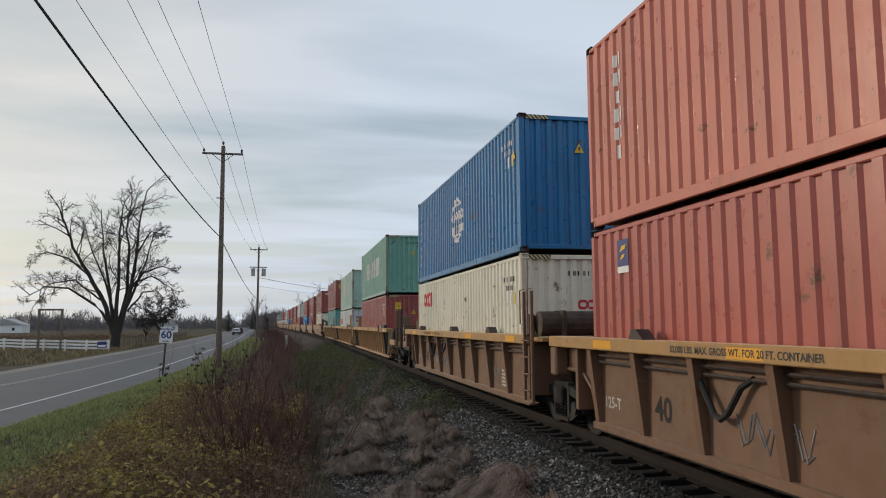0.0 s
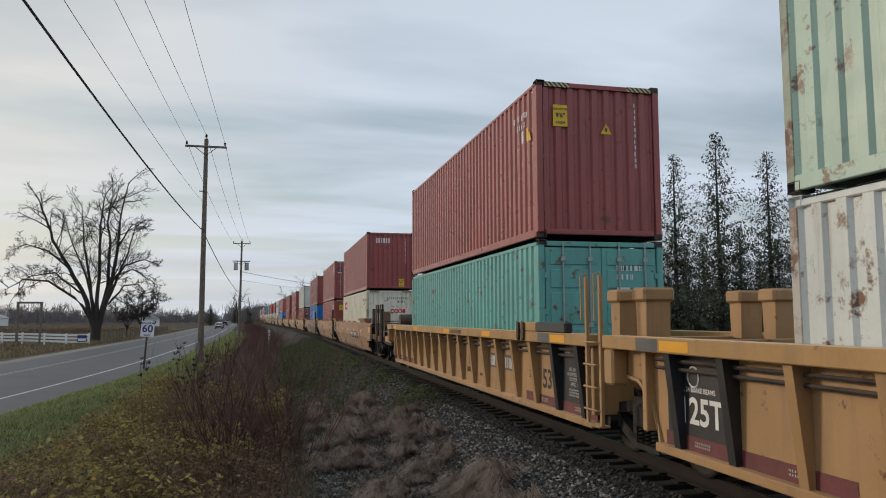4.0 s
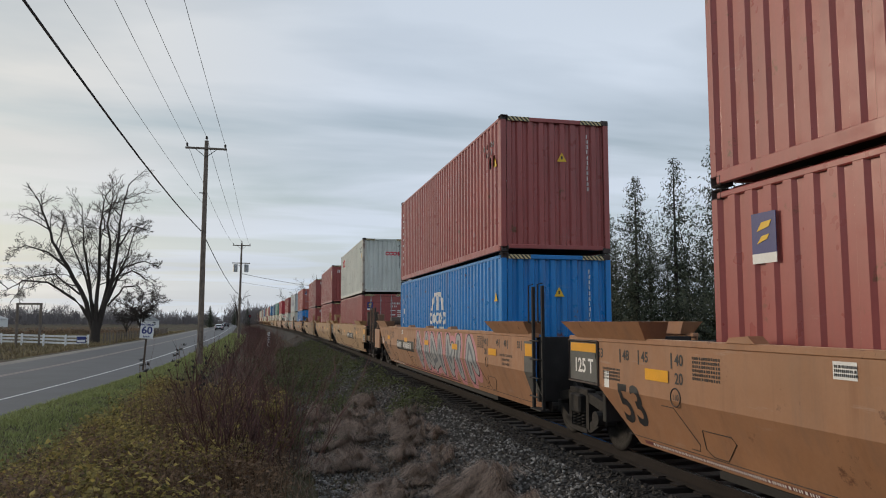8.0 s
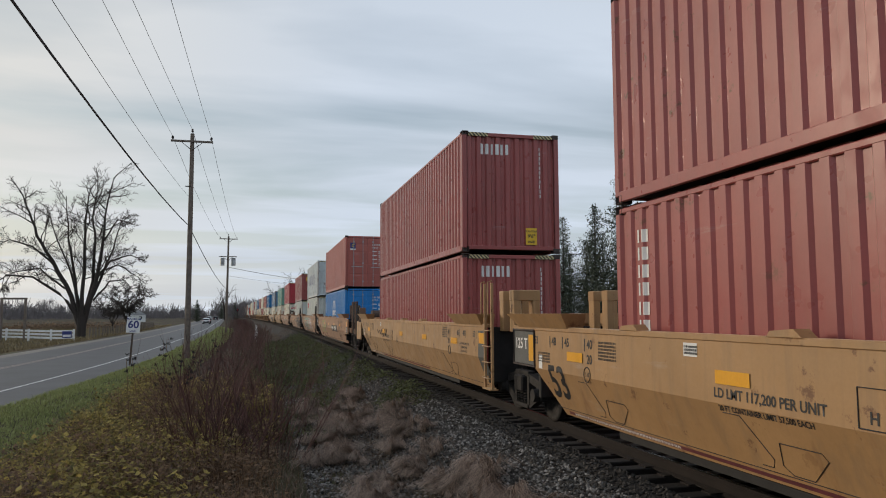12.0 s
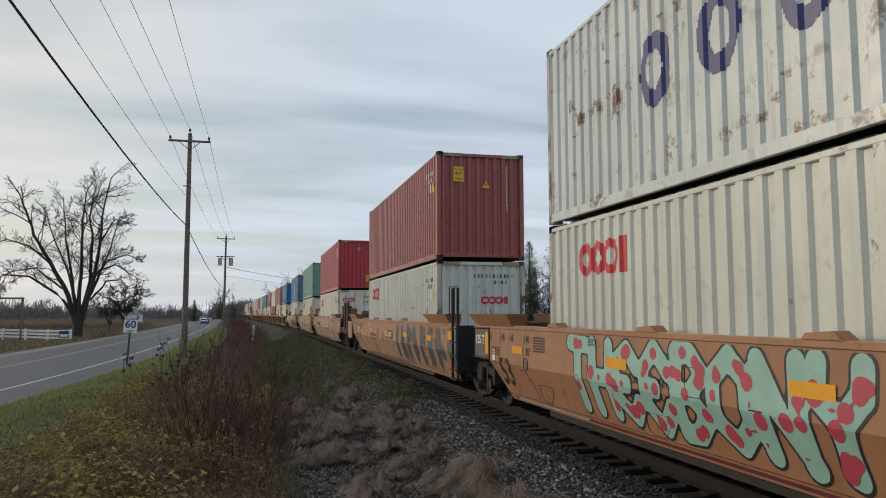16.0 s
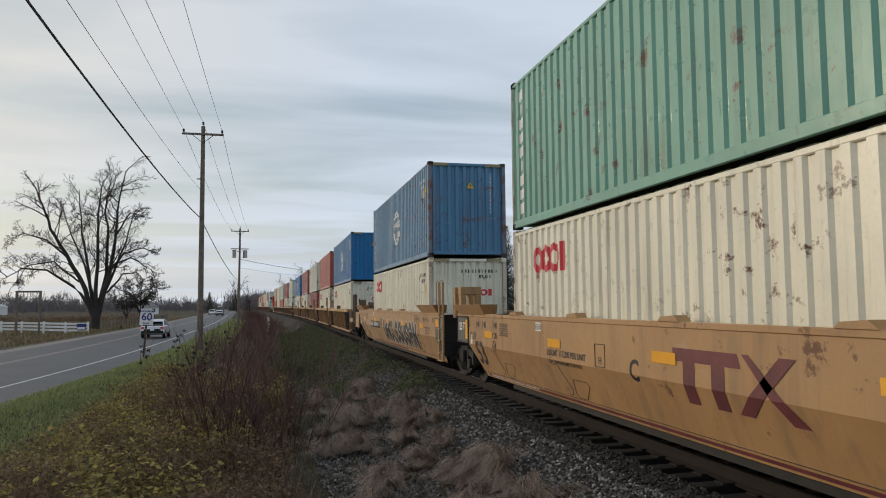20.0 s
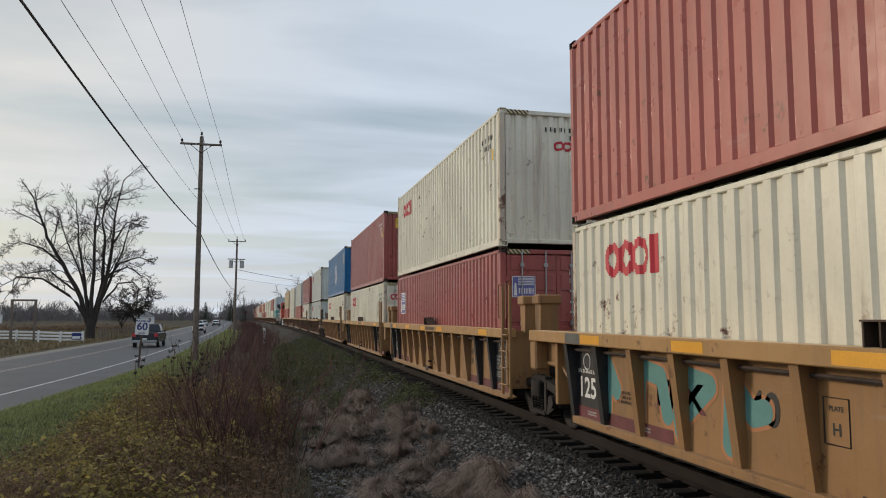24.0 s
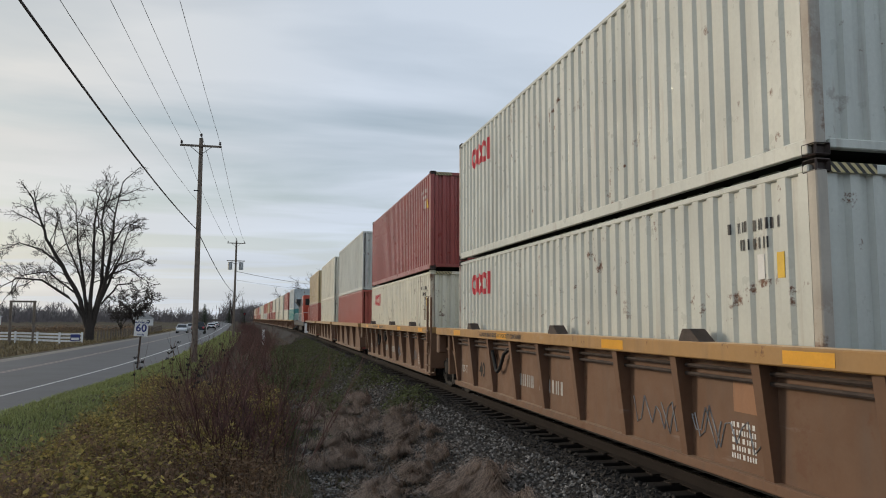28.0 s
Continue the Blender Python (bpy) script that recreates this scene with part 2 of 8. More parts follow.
def box(bm, x0, x1, y0, y1, z0, z1, bevel=0.0):
    r = bmesh.ops.create_cube(bm, size=1.0)
    vs = r["verts"]
    for v in vs:
        v.co = Vector((x0 + (v.co.x + 0.5) * (x1 - x0), y0 + (v.co.y + 0.5) * (y1 - y0), z0 + (v.co.z + 0.5) * (z1 - z0)))
    if bevel:
        es = list({e for v in vs for e in v.link_edges})
        bmesh.ops.bevel(bm, geom=es, offset=bevel, segments=1, affect="EDGES", profile=0.5)
    return bm


def bx(x0, x1, y0, y1, z0, z1, bevel=0.0):
    return box(bmesh.new(), x0, x1, y0, y1, z0, z1, bevel)


def tube(bm, pts, r, seg=6, r1=None, caps=True):
    """A round bar through points, from radius r to r1."""
    pts = [Vector(p) for p in pts]
    n = len(pts)
    rings = []
    for i, p in enumerate(pts):
        d = (pts[min(i + 1, n - 1)] - pts[max(i - 1, 0)])
        d = d.normalized() if d.length > 1e-9 else Vector((0, 0, 1))
        a = d.orthogonal().normalized() if abs(d.z) > 0.9 else Vector((-d.y, d.x, 0)).normalized()
        b = d.cross(a)
        rr = r if r1 is None else r + (r1 - r) * i / max(1, n - 1)
        rings.append([bm.verts.new(p + (a * math.cos(q) + b * math.sin(q)) * rr) for q in (2 * math.pi * j / seg for j in range(seg))])
    for u, v in zip(rings, rings[1:]):
        for j in range(seg):
            bm.faces.new((u[j], u[(j + 1) % seg], v[(j + 1) % seg], v[j]))
    if caps:
        bm.faces.new(rings[0][::-1])
        bm.faces.new(rings[-1])
    return bm


def tb(pts, r, seg=6, r1=None):
    return tube(bmesh.new(), pts, r, seg, r1)


def prism(bm, poly, x0, x1):
    """An outline given as (y, z), pulled along x."""
    a = [bm.verts.new((x0, y, z)) for y, z in poly]
    b = [bm.verts.new((x1, y, z)) for y, z in poly]
    bm.faces.new(a[::-1])
    bm.faces.new(b)
    n = len(poly)
    for i in range(n):
        bm.faces.new((a[i], a[(i + 1) % n], b[(i + 1) % n], b[i]))
    bmesh.ops.recalc_face_normals(bm, faces=bm.faces[:])
    return bm


def prism_y(bm, poly, y0, y1):
    """An outline given as (x, z), pulled along y."""
    a = [bm.verts.new((x, y0, z)) for x, z in poly]
    b = [bm.verts.new((x, y1, z)) for x, z in poly]
    bm.faces.new(a[::-1])
    bm.faces.new(b)
    n = len(poly)
    for i in range(n):
        bm.faces.new((a[i], a[(i + 1) % n], b[(i + 1) % n], b[i]))
    bmesh.ops.recalc_face_normals(bm, faces=bm.faces[:])
    return bm


CACHE = {}


def shared(key, make):
    """Alike pieces share one mesh."""
    if key not in CACHE:
        s = make()
        CACHE[key] = mesh_of(s, key) if isinstance(s, bmesh.types.BMesh) else s
    return CACHE[key]


# ---------------------------------------------------------------- the line of the track
TRACK_X = 5.82
BEND0, BEND1, BEND = 52.0, 150.0, -0.036   # a gentle bend to the left far down the line


def track(s):
    """Centre of the track and its heading at s metres along it."""
    if s <= BEND0:
        return TRACK_X, s, 0.0
    if s <= BEND1:
        u = s - BEND0
        h = BEND * u / (BEND1 - BEND0)
        return TRACK_X + h * u / 2, s, h
    return TRACK_X + BEND * (BEND1 - BEND0) / 2 + BEND * (s - BEND1), s, BEND


def along(s, side=0.0, z=0.0):
    x, y, h = track(s)
    return Matrix.Translation((x + side, y, z)) @ Matrix.Rotation(-h, 4, "Z")


def smooth(a, b, v):
    t = min(1.0, max(0.0, (v - a) / (b - a)))
    return t * t * (3 - 2 * t)


def road_shift(y):
    """How far the road has swung left at y: it also draws away from the line near the viewer."""
    near = 0.00126 * (52 - max(y, 24.0)) ** 2 + 0.05 * max(0.0, 24.0 - y) if y < 52 else 0.0
    return track(y)[0] - TRACK_X - min(near, 3.0)


PROFILE = [(-400, -0.95), (-60, -0.95), (-24, -0.9), (-18.5, -1.05), (-16.6, -0.72), (-15.4, -0.66), (-5.8, -0.66), (-4.9, -0.70), (-3.9, -0.86),
           (-2.4, -1.10), (1.2, -1.12), (2.5, -0.98), (4.05, -0.24), (4.5, -0.17), (7.15, -0.17), (7.6, -0.24), (9.2, -1.0), (12, -1.1), (400, -1.0)]


def section(x):
    for (a, za), (b, zb) in zip(PROFILE, PROFILE[1:]):
        if x <= b:
            return za + (zb - za) * max(0.0, (x - a) / (b - a))
    return PROFILE[-1][1]


def height(x, y):
    """The lie of the land; the strips follow the bend of the line."""
    far = track(y)[0] - TRACK_X
    sh = far if x > -3 else road_shift(y)
    z = section(x - sh)
    if -5.0 < x - sh < 2.6 or x - sh < -17 or x - sh > 9:
        z += 0.16 * noise.noise((x * 0.45, y * 0.3, 1.3)) + 0.05 * noise.noise((x * 1.7, y * 1.7, 4.0))
    z -= 0.3 * smooth(4.1, 4.4, x - far) * (1 - smooth(7.25, 7.5, x - far))
    lift = 1 - smooth(1.5, 6.0, math.hypot(x, y))
    return z + (0.2 - z) * lift if x < 3.6 else z


def strip(xs, ys, name, dz=0.0, shift=None, fn=None):
    verts, faces = [], []
    for y in ys:
        for x in xs:
            X = x + (shift(y) if shift else 0.0)
            verts.append((X, y, (fn(X, y) if fn else height(X, y)) + dz))
    n = len(xs)
    for j in range(len(ys) - 1):
        for i in range(n - 1):
            a = j * n + i
            faces.append((a, a + 1, a + n + 1, a + n))
    return data_of(verts, faces, name, True)


def grades(a, b, first, grow):
    out, d = [a], first
    while out[-1] + d < b:
        out.append(out[-1] + d)
        d *= grow
    return out + [b]


YS = [-1500, -600, -250, -120, -60, -30] + grades(-15, 2500, 0.35, 1.035)
XS = [-2500, -1200, -600, -300, -160, -100, -70, -50, -40] + [-32 + 1.4 * i for i in range(10)] + [-18.0 + 0.45 * i for i in range(62)] + [10.5, 12, 15, 20, 30, 50, 80, 140, 300, 700, 2500]
tagged(part("ground", strip(XS, YS, "ground"), M_GROUND), "rough weedy soil and grass beside the railway line", "ground", kind="structure")

M_EDGE = plain("worn_white_line", (0.62, 0.63, 0.63), 0.7, 0, 0.3, 5)
# the road: a sheet a hand above the verge, with painted lines
RY = [-200, -60, -20] + grades(-10, 1500, 1.2, 1.03)


def road_z(x, y):
    return -0.63 - 0.0022 * (x - road_shift(y) + 11.0) ** 2 * 0.35


def road_strip(x0, x1, name, dz, ys=RY):
    return strip([x0, (x0 + x1) / 2, x1], ys, name, dz, road_shift, road_z)


road = tagged(part("road", strip([-15.4, -15.2, -13, -11, -9, -6.2, -5.65], RY, "road", 0.0, road_shift, road_z), M_ASPHALT),
              "grey asphalt two-lane country road with paved shoulders", "road", kind="structure")
part("edge_line", road_strip(-7.42, -7.31, "edge_line", 0.006), M_EDGE, road, "worn white edge line")
part("gravel_shoulder", road_strip(-15.4, -14.3, "gravel_shoulder", 0.006), M_SHOULDER, road, "pale gravel shoulder")
part("centre_line", road_strip(-11.56, -11.42, "centre_line", 0.006), M_FADED, road, "worn double centre line")
part("centre_line", road_strip(-11.32, -11.2, "centre_line", 0.006), M_FADED, road, "worn double centre line")


# ---------------------------------------------------------------- track: bed, ties and rails
def track_strip(us, ss, name, zf):
    verts, faces = [], []
    for s in ss:
        x, y, h = track(s)
        for u in us:
            verts.append((x + u, y, zf(u, s)))
    n = len(us)
    for j in range(len(ss) - 1):
        for i in range(n - 1):
            a = j * n + i
            faces.append((a, a + 1, a + n + 1, a + n))
    return data_of(verts, faces, name, True)


SS = [-300, -100, -40] + grades(-20, 1500, 1.0, 1.02)
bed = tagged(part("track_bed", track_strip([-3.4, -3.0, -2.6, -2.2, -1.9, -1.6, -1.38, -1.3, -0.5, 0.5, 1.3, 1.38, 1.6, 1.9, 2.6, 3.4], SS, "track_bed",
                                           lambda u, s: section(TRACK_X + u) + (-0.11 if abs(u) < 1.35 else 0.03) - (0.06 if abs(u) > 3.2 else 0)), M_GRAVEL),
             "grey crushed stone ballast bed of the track", "track bed", kind="structure")


def rail_mesh(u0):
    prof = [(-0.07, -0.17), (0.07, -0.17), (0.07, -0.155), (0.012, -0.135), (0.012, -0.04), (0.036, -0.03), (0.036, -0.004), (0.03, 0.0),
            (-0.03, 0.0), (-0.036, -0.004), (-0.036, -0.03), (-0.012, -0.04), (-0.012, -0.135), (-0.07, -0.155)]
    verts, faces = [], []
    for s in SS:
        x, y, h = track(s)
        verts += [(x + u0 + a, y, b) for a, b in prof]
    n = len(prof)
    for j in range(len(SS) - 1):
        for i in range(n):
            a, b = j * n + i, j * n + (i + 1) % n
            faces.append((a, b, b + n, a + n))
    return data_of(verts, faces, "rail")


for u0 in (-0.755, 0.755):
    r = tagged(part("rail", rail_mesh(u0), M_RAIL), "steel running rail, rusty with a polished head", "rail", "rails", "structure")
    part("rail_head", track_strip([u0 - 0.028, u0 + 0.028], SS, "rail_head", lambda u, s: 0.003), M_RAILTOP, r, "bright worn running surface")


# ---------------------------------------------------------------- shipping containers
HC, STD = 2.896, 2.591
TRAIN, WHEELS, TRAFFIC = [], [], []


def wall_side(L, H):
    """Pressed steel side: trapezoid corrugations, on the -x side."""
    prof, y, n = [], 0.12, int((L - 0.24) / 0.278)
    p = (L - 0.24) / n
    for i in range(n):
        prof += [(y, -1.212), (y + 0.40 * p, -1.212), (y + 0.54 * p, -1.176), (y + 0.86 * p, -1.176)]
        y += p
    prof.append((L - 0.12, -1.212))
    verts = [(x, yy, z) for z in (0.15, H - 0.09) for yy, x in prof]
    m = len(prof)
    return data_of(verts, [(i, i + m, i + m + 1, i + 1) for i in range(m - 1)], "side_wall")


def wall_end(H):
    """Corrugated blank end, facing -y."""
    prof, n = [], 9
    p = 2.16 / n
    x = -1.08
    for i in range(n):
        prof += [(x, 0.035), (x + 0.42 * p, 0.035), (x + 0.56 * p, 0.08), (x + 0.86 * p, 0.08)]
        x += p
    prof.append((1.08, 0.035))
    verts = [(xx, yy, z) for z in (0.14, H - 0.10) for xx, yy in prof]
    m = len(prof)
    return data_of(verts, [(i, i + 1, i + m + 1, i + m) for i in range(m - 1)], "end_wall")


def wall_roof(L, H):
    prof, n = [], int((L - 0.3) / 0.42)
    p = (L - 0.3) / n
    for i in range(n):
        y = 0.15 + i * p
        prof += [(y, H - 0.012), (y + 0.6 * p, H - 0.012), (y + 0.7 * p, H - 0.03), (y + 0.9 * p, H - 0.03)]
    prof.append((L - 0.15, H - 0.012))
    verts = [(x, y, z) for x in (-1.16, 1.16) for y, z in prof]
    m = len(prof)
    return data_of(verts, [(i, i + m, i + m + 1, i + 1) for i in range(m - 1)], "roof_panel")


def casting_mesh():
    """Corner casting: a block with its oval hole let in on two faces."""
    bm = bx(-0.083, 0.083, -0.09, 0.09, -0.06, 0.06, 0.012)
    for n, a in ((Vector((-1, 0, 0)), 0), (Vector((0, -1, 0)), 1)):
        f = max((f for f in bm.faces), key=lambda f: f.normal.dot(n) + 0.001 * f.calc_area())
        r = bmesh.ops.inset_region(bm, faces=[f], thickness=0.028, depth=-0.0)
        bmesh.ops.translate(bm, verts=list(f.verts), vec=-n * 0.05)
    return bm


def door_leaf(H, w):
    """One door leaf with pressed panels."""
    bm = bmesh.new()
    box(bm, 0.0, w, 0.03, 0.075, 0.16, H - 0.14, 0.006)
    return bm


def doors(ob, H, mat):
    w = 1.075
    for i, x0 in enumerate((-1.08, 0.005)):
        leaf = part("door", shared("door%d" % (H * 100), lambda: door_leaf(H, w)), mat, ob, at=pose(x0, 0, 0))
        zs = [0.16 + (H - 0.3) * k for k in (0.0, 0.22, 0.45, 0.7, 0.86, 1.0)]
        for za, zb in zip(zs, zs[1:]):
            part("panel", shared("dpan%.2f" % (zb - za), lambda: bx(0.09, w - 0.05, 0.012, 0.031, 0.05, zb - za - 0.03, 0.01)), mat, leaf, at=pose(0, 0, za))
        for k in (0.30, 0.78):
            x = k * w
            part("lock_rod", shared("rod%d" % (H * 100), lambda: tb([(0, -0.012, 0.06), (0, -0.012, H - 0.05)], 0.017, 8)), M_ZINC, leaf, "zinc-plated lock rod", at=pose(x, 0, 0))
            for z in (0.35, H * 0.47, H - 0.35):
                part("rod_bracket", shared("brk", lambda: bx(-0.045, 0.045, -0.035, 0.012, -0.04, 0.04, 0.008)), M_ZINC, leaf, at=pose(x, 0, z))
        part("door_handle", shared("hnd", lambda: bx(0.2, 0.86, -0.05, -0.025, -0.018, 0.018, 0.006)), M_ZINC, leaf, "zinc-plated door handle", at=pose(0, 0, H * 0.40 - i * 0.03))
        hx = 0.0 if i == 0 else w
        for z in (0.35, 0.95, 1.6, 2.25):
            part("hinge", shared("hng", lambda: bx(-0.04, 0.04, 0.0, 0.03, -0.05, 0.05, 0.006)), mat, leaf, at=pose(hx, 0, z))


def skin(L, H):
    """The meshes of one size of container."""
    key = "%d_%d" % (L * 100, H * 100)
    return (shared("side" + key, lambda: wall_side(L, H)), shared("end%d" % (H * 100), lambda: wall_end(H)), shared("roof" + key, lambda: wall_roof(L, H)))


def container(label, colour, a, z, L=12.192, H=HC, door=False, near=True, marks=(), group=""):
    ob = thing("shipping_container", label, "shipping container", group or "containers on the train")
    mat = PAINT[colour]
    side, end, roof = skin(L, H)
    part("side_wall", side, mat, ob)
    part("side_wall", side, mat, ob, at=pose(0, L, 0, 0, 0, 180))
    part("roof_panel", roof, mat, ob)
    part("end_wall", end, mat, ob, at=pose(0, L, 0, 0, 0, 180))
    if door and near:
        doors(ob, H, mat)
    else:
        part("end_wall", end, mat, ob)
    key = "%d_%d" % (L * 100, H * 100)
    part("floor_frame", shared("floor" + key, lambda: bx(-1.13, 1.13, 0.14, L - 0.14, 0.09, 0.16)), M_DARK, ob)
    if not near:
        def cage():
            bm = bmesh.new()
            for x in (-1.219, 1.14):
                for y in (0, L - 0.12):
                    box(bm, x, x + 0.079, y, y + 0.12, 0, H)
                box(bm, x, x + 0.079, 0.12, L - 0.12, 0, 0.15)
                box(bm, x, x + 0.079, 0.12, L - 0.12, H - 0.09, H)
            for y in (0, L - 0.09):
                box(bm, -1.14, 1.14, y, y + 0.09, 0, 0.14)
                box(bm, -1.14, 1.14, y, y + 0.09, H - 0.1, H)
            return bm
        part("frame", shared("cage" + key, cage), mat, ob)
    else:
        for sx, nm in ((-1, 0), (1, 1)):
            for y in (0.0, L - 0.12):
                part("corner_post", shared("post%d" % (H * 100), lambda: bx(-0.06, 0.06, 0, 0.12, 0.1, H - 0.1, 0.012)), POST.get(colour, mat), ob, at=pose(sx * 1.158, y, 0))
            part("bottom_rail", shared("brail" + key, lambda: bx(-0.035, 0.035, 0.1, L - 0.1, 0.025, 0.165, 0.008)), mat, ob, at=pose(sx * 1.18, 0, 0))
            part("top_rail", shared("trail" + key, lambda: bx(-0.035, 0.035, 0.1, L - 0.1, H - 0.11, H - 0.04, 0.012)), mat, ob, at=pose(sx * 1.181, 0, 0))
            for y, rz in ((0.09, 0), (L - 0.09, 180)):
                for zz, flip in ((0.06, 0), (H - 0.06, 0)):
                    part("corner_casting", shared("cast", casting_mesh), M_CAST if colour not in ("cream", "pale") else mat, ob,
                         at=pose(sx * 1.137, y, zz, 0, 0, (180 if sx > 0 else 0)))
        for y in (0.01, L - 0.1):
            part("end_sill", shared("sill", lambda: bx(-1.06, 1.06, 0.0, 0.09, 0.07, 0.16, 0.01)), mat, ob, at=pose(0, y, 0))
            part("end_header", shared("head%d" % (H * 100), lambda: bx(-1.06, 1.06, 0.0, 0.09, H - 0.12, H - 0.03, 0.01)), mat, ob, at=pose(0, y, 0))
        for mk in marks:
            mk(ob, L, H)
    TRAIN.append((ob, a, z))
    return ob



# ---------------------------------------------------------------- painted marks that follow the pressed sheet
def words_mesh(text, size, align="CENTER"):
    cu = bpy.data.curves.new("lettering", "FONT")
    cu.body, cu.size, cu.align_x, cu.align_y = text, size, align, "CENTER"
    cu.resolution_u, cu.offset = 3, 0.022 * size
    ob = bpy.data.objects.new("lettering", cu)
    scene.collection.objects.link(ob)
    me = bpy.data.meshes.new_from_object(ob.evaluated_get(bpy.context.evaluated_depsgraph_get()))
    bpy.data.objects.remove(ob)
    bpy.data.curves.remove(cu)
    me.materials.clear()
    return me


FACE = pose(0, 0, 0, 90, 0, 0)                                                        # text that faces -y
FACE_L = Matrix(((0, 0, -1, 0), (-1, 0, 0, 0), (0, 1, 0, 0), (0, 0, 0, 1)))          # text that faces -x


def words(text, size, mat, parent, m, name="lettering", align="CENTER"):
    return part(name, shared("txt" + text + "%.4f" % size + align, lambda: words_mesh(text, size, align)), mat, parent, at=m)


def side_breaks(L):
    n = int((L - 0.24) / 0.278)
    p = (L - 0.24) / n
    out = []
    for i in range(n):
        y = 0.12 + i * p
        out += [(y, -1.212), (y + 0.40 * p, -1.212), (y + 0.54 * p, -1.176), (y + 0.86 * p, -1.176)]
    return out + [(L - 0.12, -1.212)]


def end_breaks():
    p = 2.16 / 9
    out = []
    for i in range(9):
        x = -1.08 + i * p
        out += [(x, 0.035), (x + 0.42 * p, 0.035), (x + 0.56 * p, 0.08), (x + 0.86 * p, 0.08)]
    return out + [(1.08, 0.035)]


def cells(breaks, u0, u1, z0, z1, inside, step, lift, place):
    """Little quads over the pressed profile wherever inside(u, z) holds."""
    us = []
    for (a, da), (b, db) in zip(breaks, breaks[1:]):
        n = max(1, int(math.ceil((b - a) / step)))
        for i in range(n):
            f = i / n
            us.append((a + (b - a) * f, da + (db - da) * f))
    us.append(breaks[-1])
    us = [q for q in us if u0 - step <= q[0] <= u1 + step]
    nz = int((z1 - z0) / step) + 1
    verts, faces, seen = [], [], {}

    def vid(i, j):
        if (i, j) not in seen:
            seen[(i, j)] = len(verts)
            verts.append(place(us[i][0], us[i][1] - lift, z0 + step * j))
        return seen[(i, j)]
    for i in range(len(us) - 1):
        uc = (us[i][0] + us[i + 1][0]) / 2
        for j in range(nz):
            if inside(uc, z0 + step * (j + 0.5)):
                faces.append((vid(i, j), vid(i + 1, j), vid(i + 1, j + 1), vid(i, j + 1)))
    return data_of(verts, faces, "mark")


def on_side(key, L, y0, y1, z0, z1, inside, step=0.024, lift=0.006):
    """inside(u, z): u runs from the far end towards the near end, so that shapes read from outside."""
    return shared("mark" + key, lambda: cells(side_breaks(L), y0, y1, z0, z1, lambda y, z: inside(y1 - y, z - z0), step, lift, lambda u, x, z: (x, u, z)))


def on_end(key, x0, x1, z0, z1, inside, step=0.02, lift=0.006, flat=False):
    br = [(-1.08, 0.006), (1.08, 0.006)] if flat else end_breaks()
    return shared("mark" + key, lambda: cells(br, x0, x1, z0, z1, lambda x, z: inside(x - x0, z - z0), step, lift, lambda u, y, z: (u, y, z)))


def ring(u, v, cu, cv, rx, ry, w):
    a = math.hypot((u - cu) / rx, (v - cv) / ry)
    return 1 - w < a < 1


def bars_shape(u, v, w, h):
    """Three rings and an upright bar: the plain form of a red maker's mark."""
    k = w / 4.0
    for i in range(3):
        if ring(u, v, k * (0.56 + 0.98 * i), h / 2, k * 0.62, h / 2, 0.50):
            return True
    return k * 3.25 < u < k * 3.85 and 0 < v < h


def red_mark(side=True, end_z=1.75, end=True, zs=2.03):
    def put(ob, L, H):
        if side:
            part("logo", on_side("redside%d%d" % (L * 10, zs * 100), L, L - 2.65, L - 1.15, zs, zs + 0.47, lambda u, v: bars_shape(u, v, 1.5, 0.47)), M_RED, ob, "faded red maker's mark")
        if end:
            part("logo", on_end("redend%d" % (end_z * 100), 0.0, 0.78, end_z, end_z + 0.2, lambda u, v: bars_shape(u, v, 0.78, 0.2), 0.018), M_RED, ob, "faded red maker's mark")
    return put


def rows_shape(rows):
    """Short bars in place of writing: rows of (u0, u1, v0, v1)."""
    return lambda u, v: any(a < u < b and c < v < d for a, b, c, d in rows)


def glyph(rng, w, h, t):
    """Plain upright bars that stand for one character."""
    if rng.random() < 0.3:
        return [(0.18 * w, 0.82 * w, 0.0, h)]
    return [(0, 0.36 * w, 0, h), (0.62 * w, w, 0, h)]


def bar_words(seed, n, w, h, t, gap):
    rng, out, u = random.Random(seed), [], 0.0
    for i in range(n):
        out += [(a + u, b + u, c, d) for a, b, c, d in glyph(rng, w, h, t)]
        u += w + gap
    return out, u


def id_end(mat=None, vertical=True):
    """The container's own number on its end, as plain bars."""
    def put(ob, L, H):
        if vertical:
            rng = random.Random(9)
            rows = []
            for i in range(11):
                v = i * 0.115
                rows += [(a, b, c + v, d + v) for a, b, c, d in glyph(rng, 0.05, 0.085, 0.016)]
            part("number_marking", on_end("idv%d" % (H * 100), 0.72, 0.80, H - 1.55, H - 0.25, rows_shape(rows), 0.014), mat or M_WHITE, ob, "column of small painted characters")
        else:
            rows, w = bar_words(8, 11, 0.055, 0.1, 0.018, 0.05)
            rows += [(a + 0.55, b + 0.55, c - 0.17, d - 0.17) for a, b, c, d in bar_words(7, 4, 0.055, 0.1, 0.018, 0.05)[0]]
            rows = [(a, b, c + 0.17, d + 0.17) for a, b, c, d in rows]
            part("number_marking", on_end("idh%d" % (H * 100), -0.2, 1.02, H - 0.62, H - 0.3, rows_shape(rows), 0.014), mat or M_BLACK, ob, "row of small painted characters")
    return put


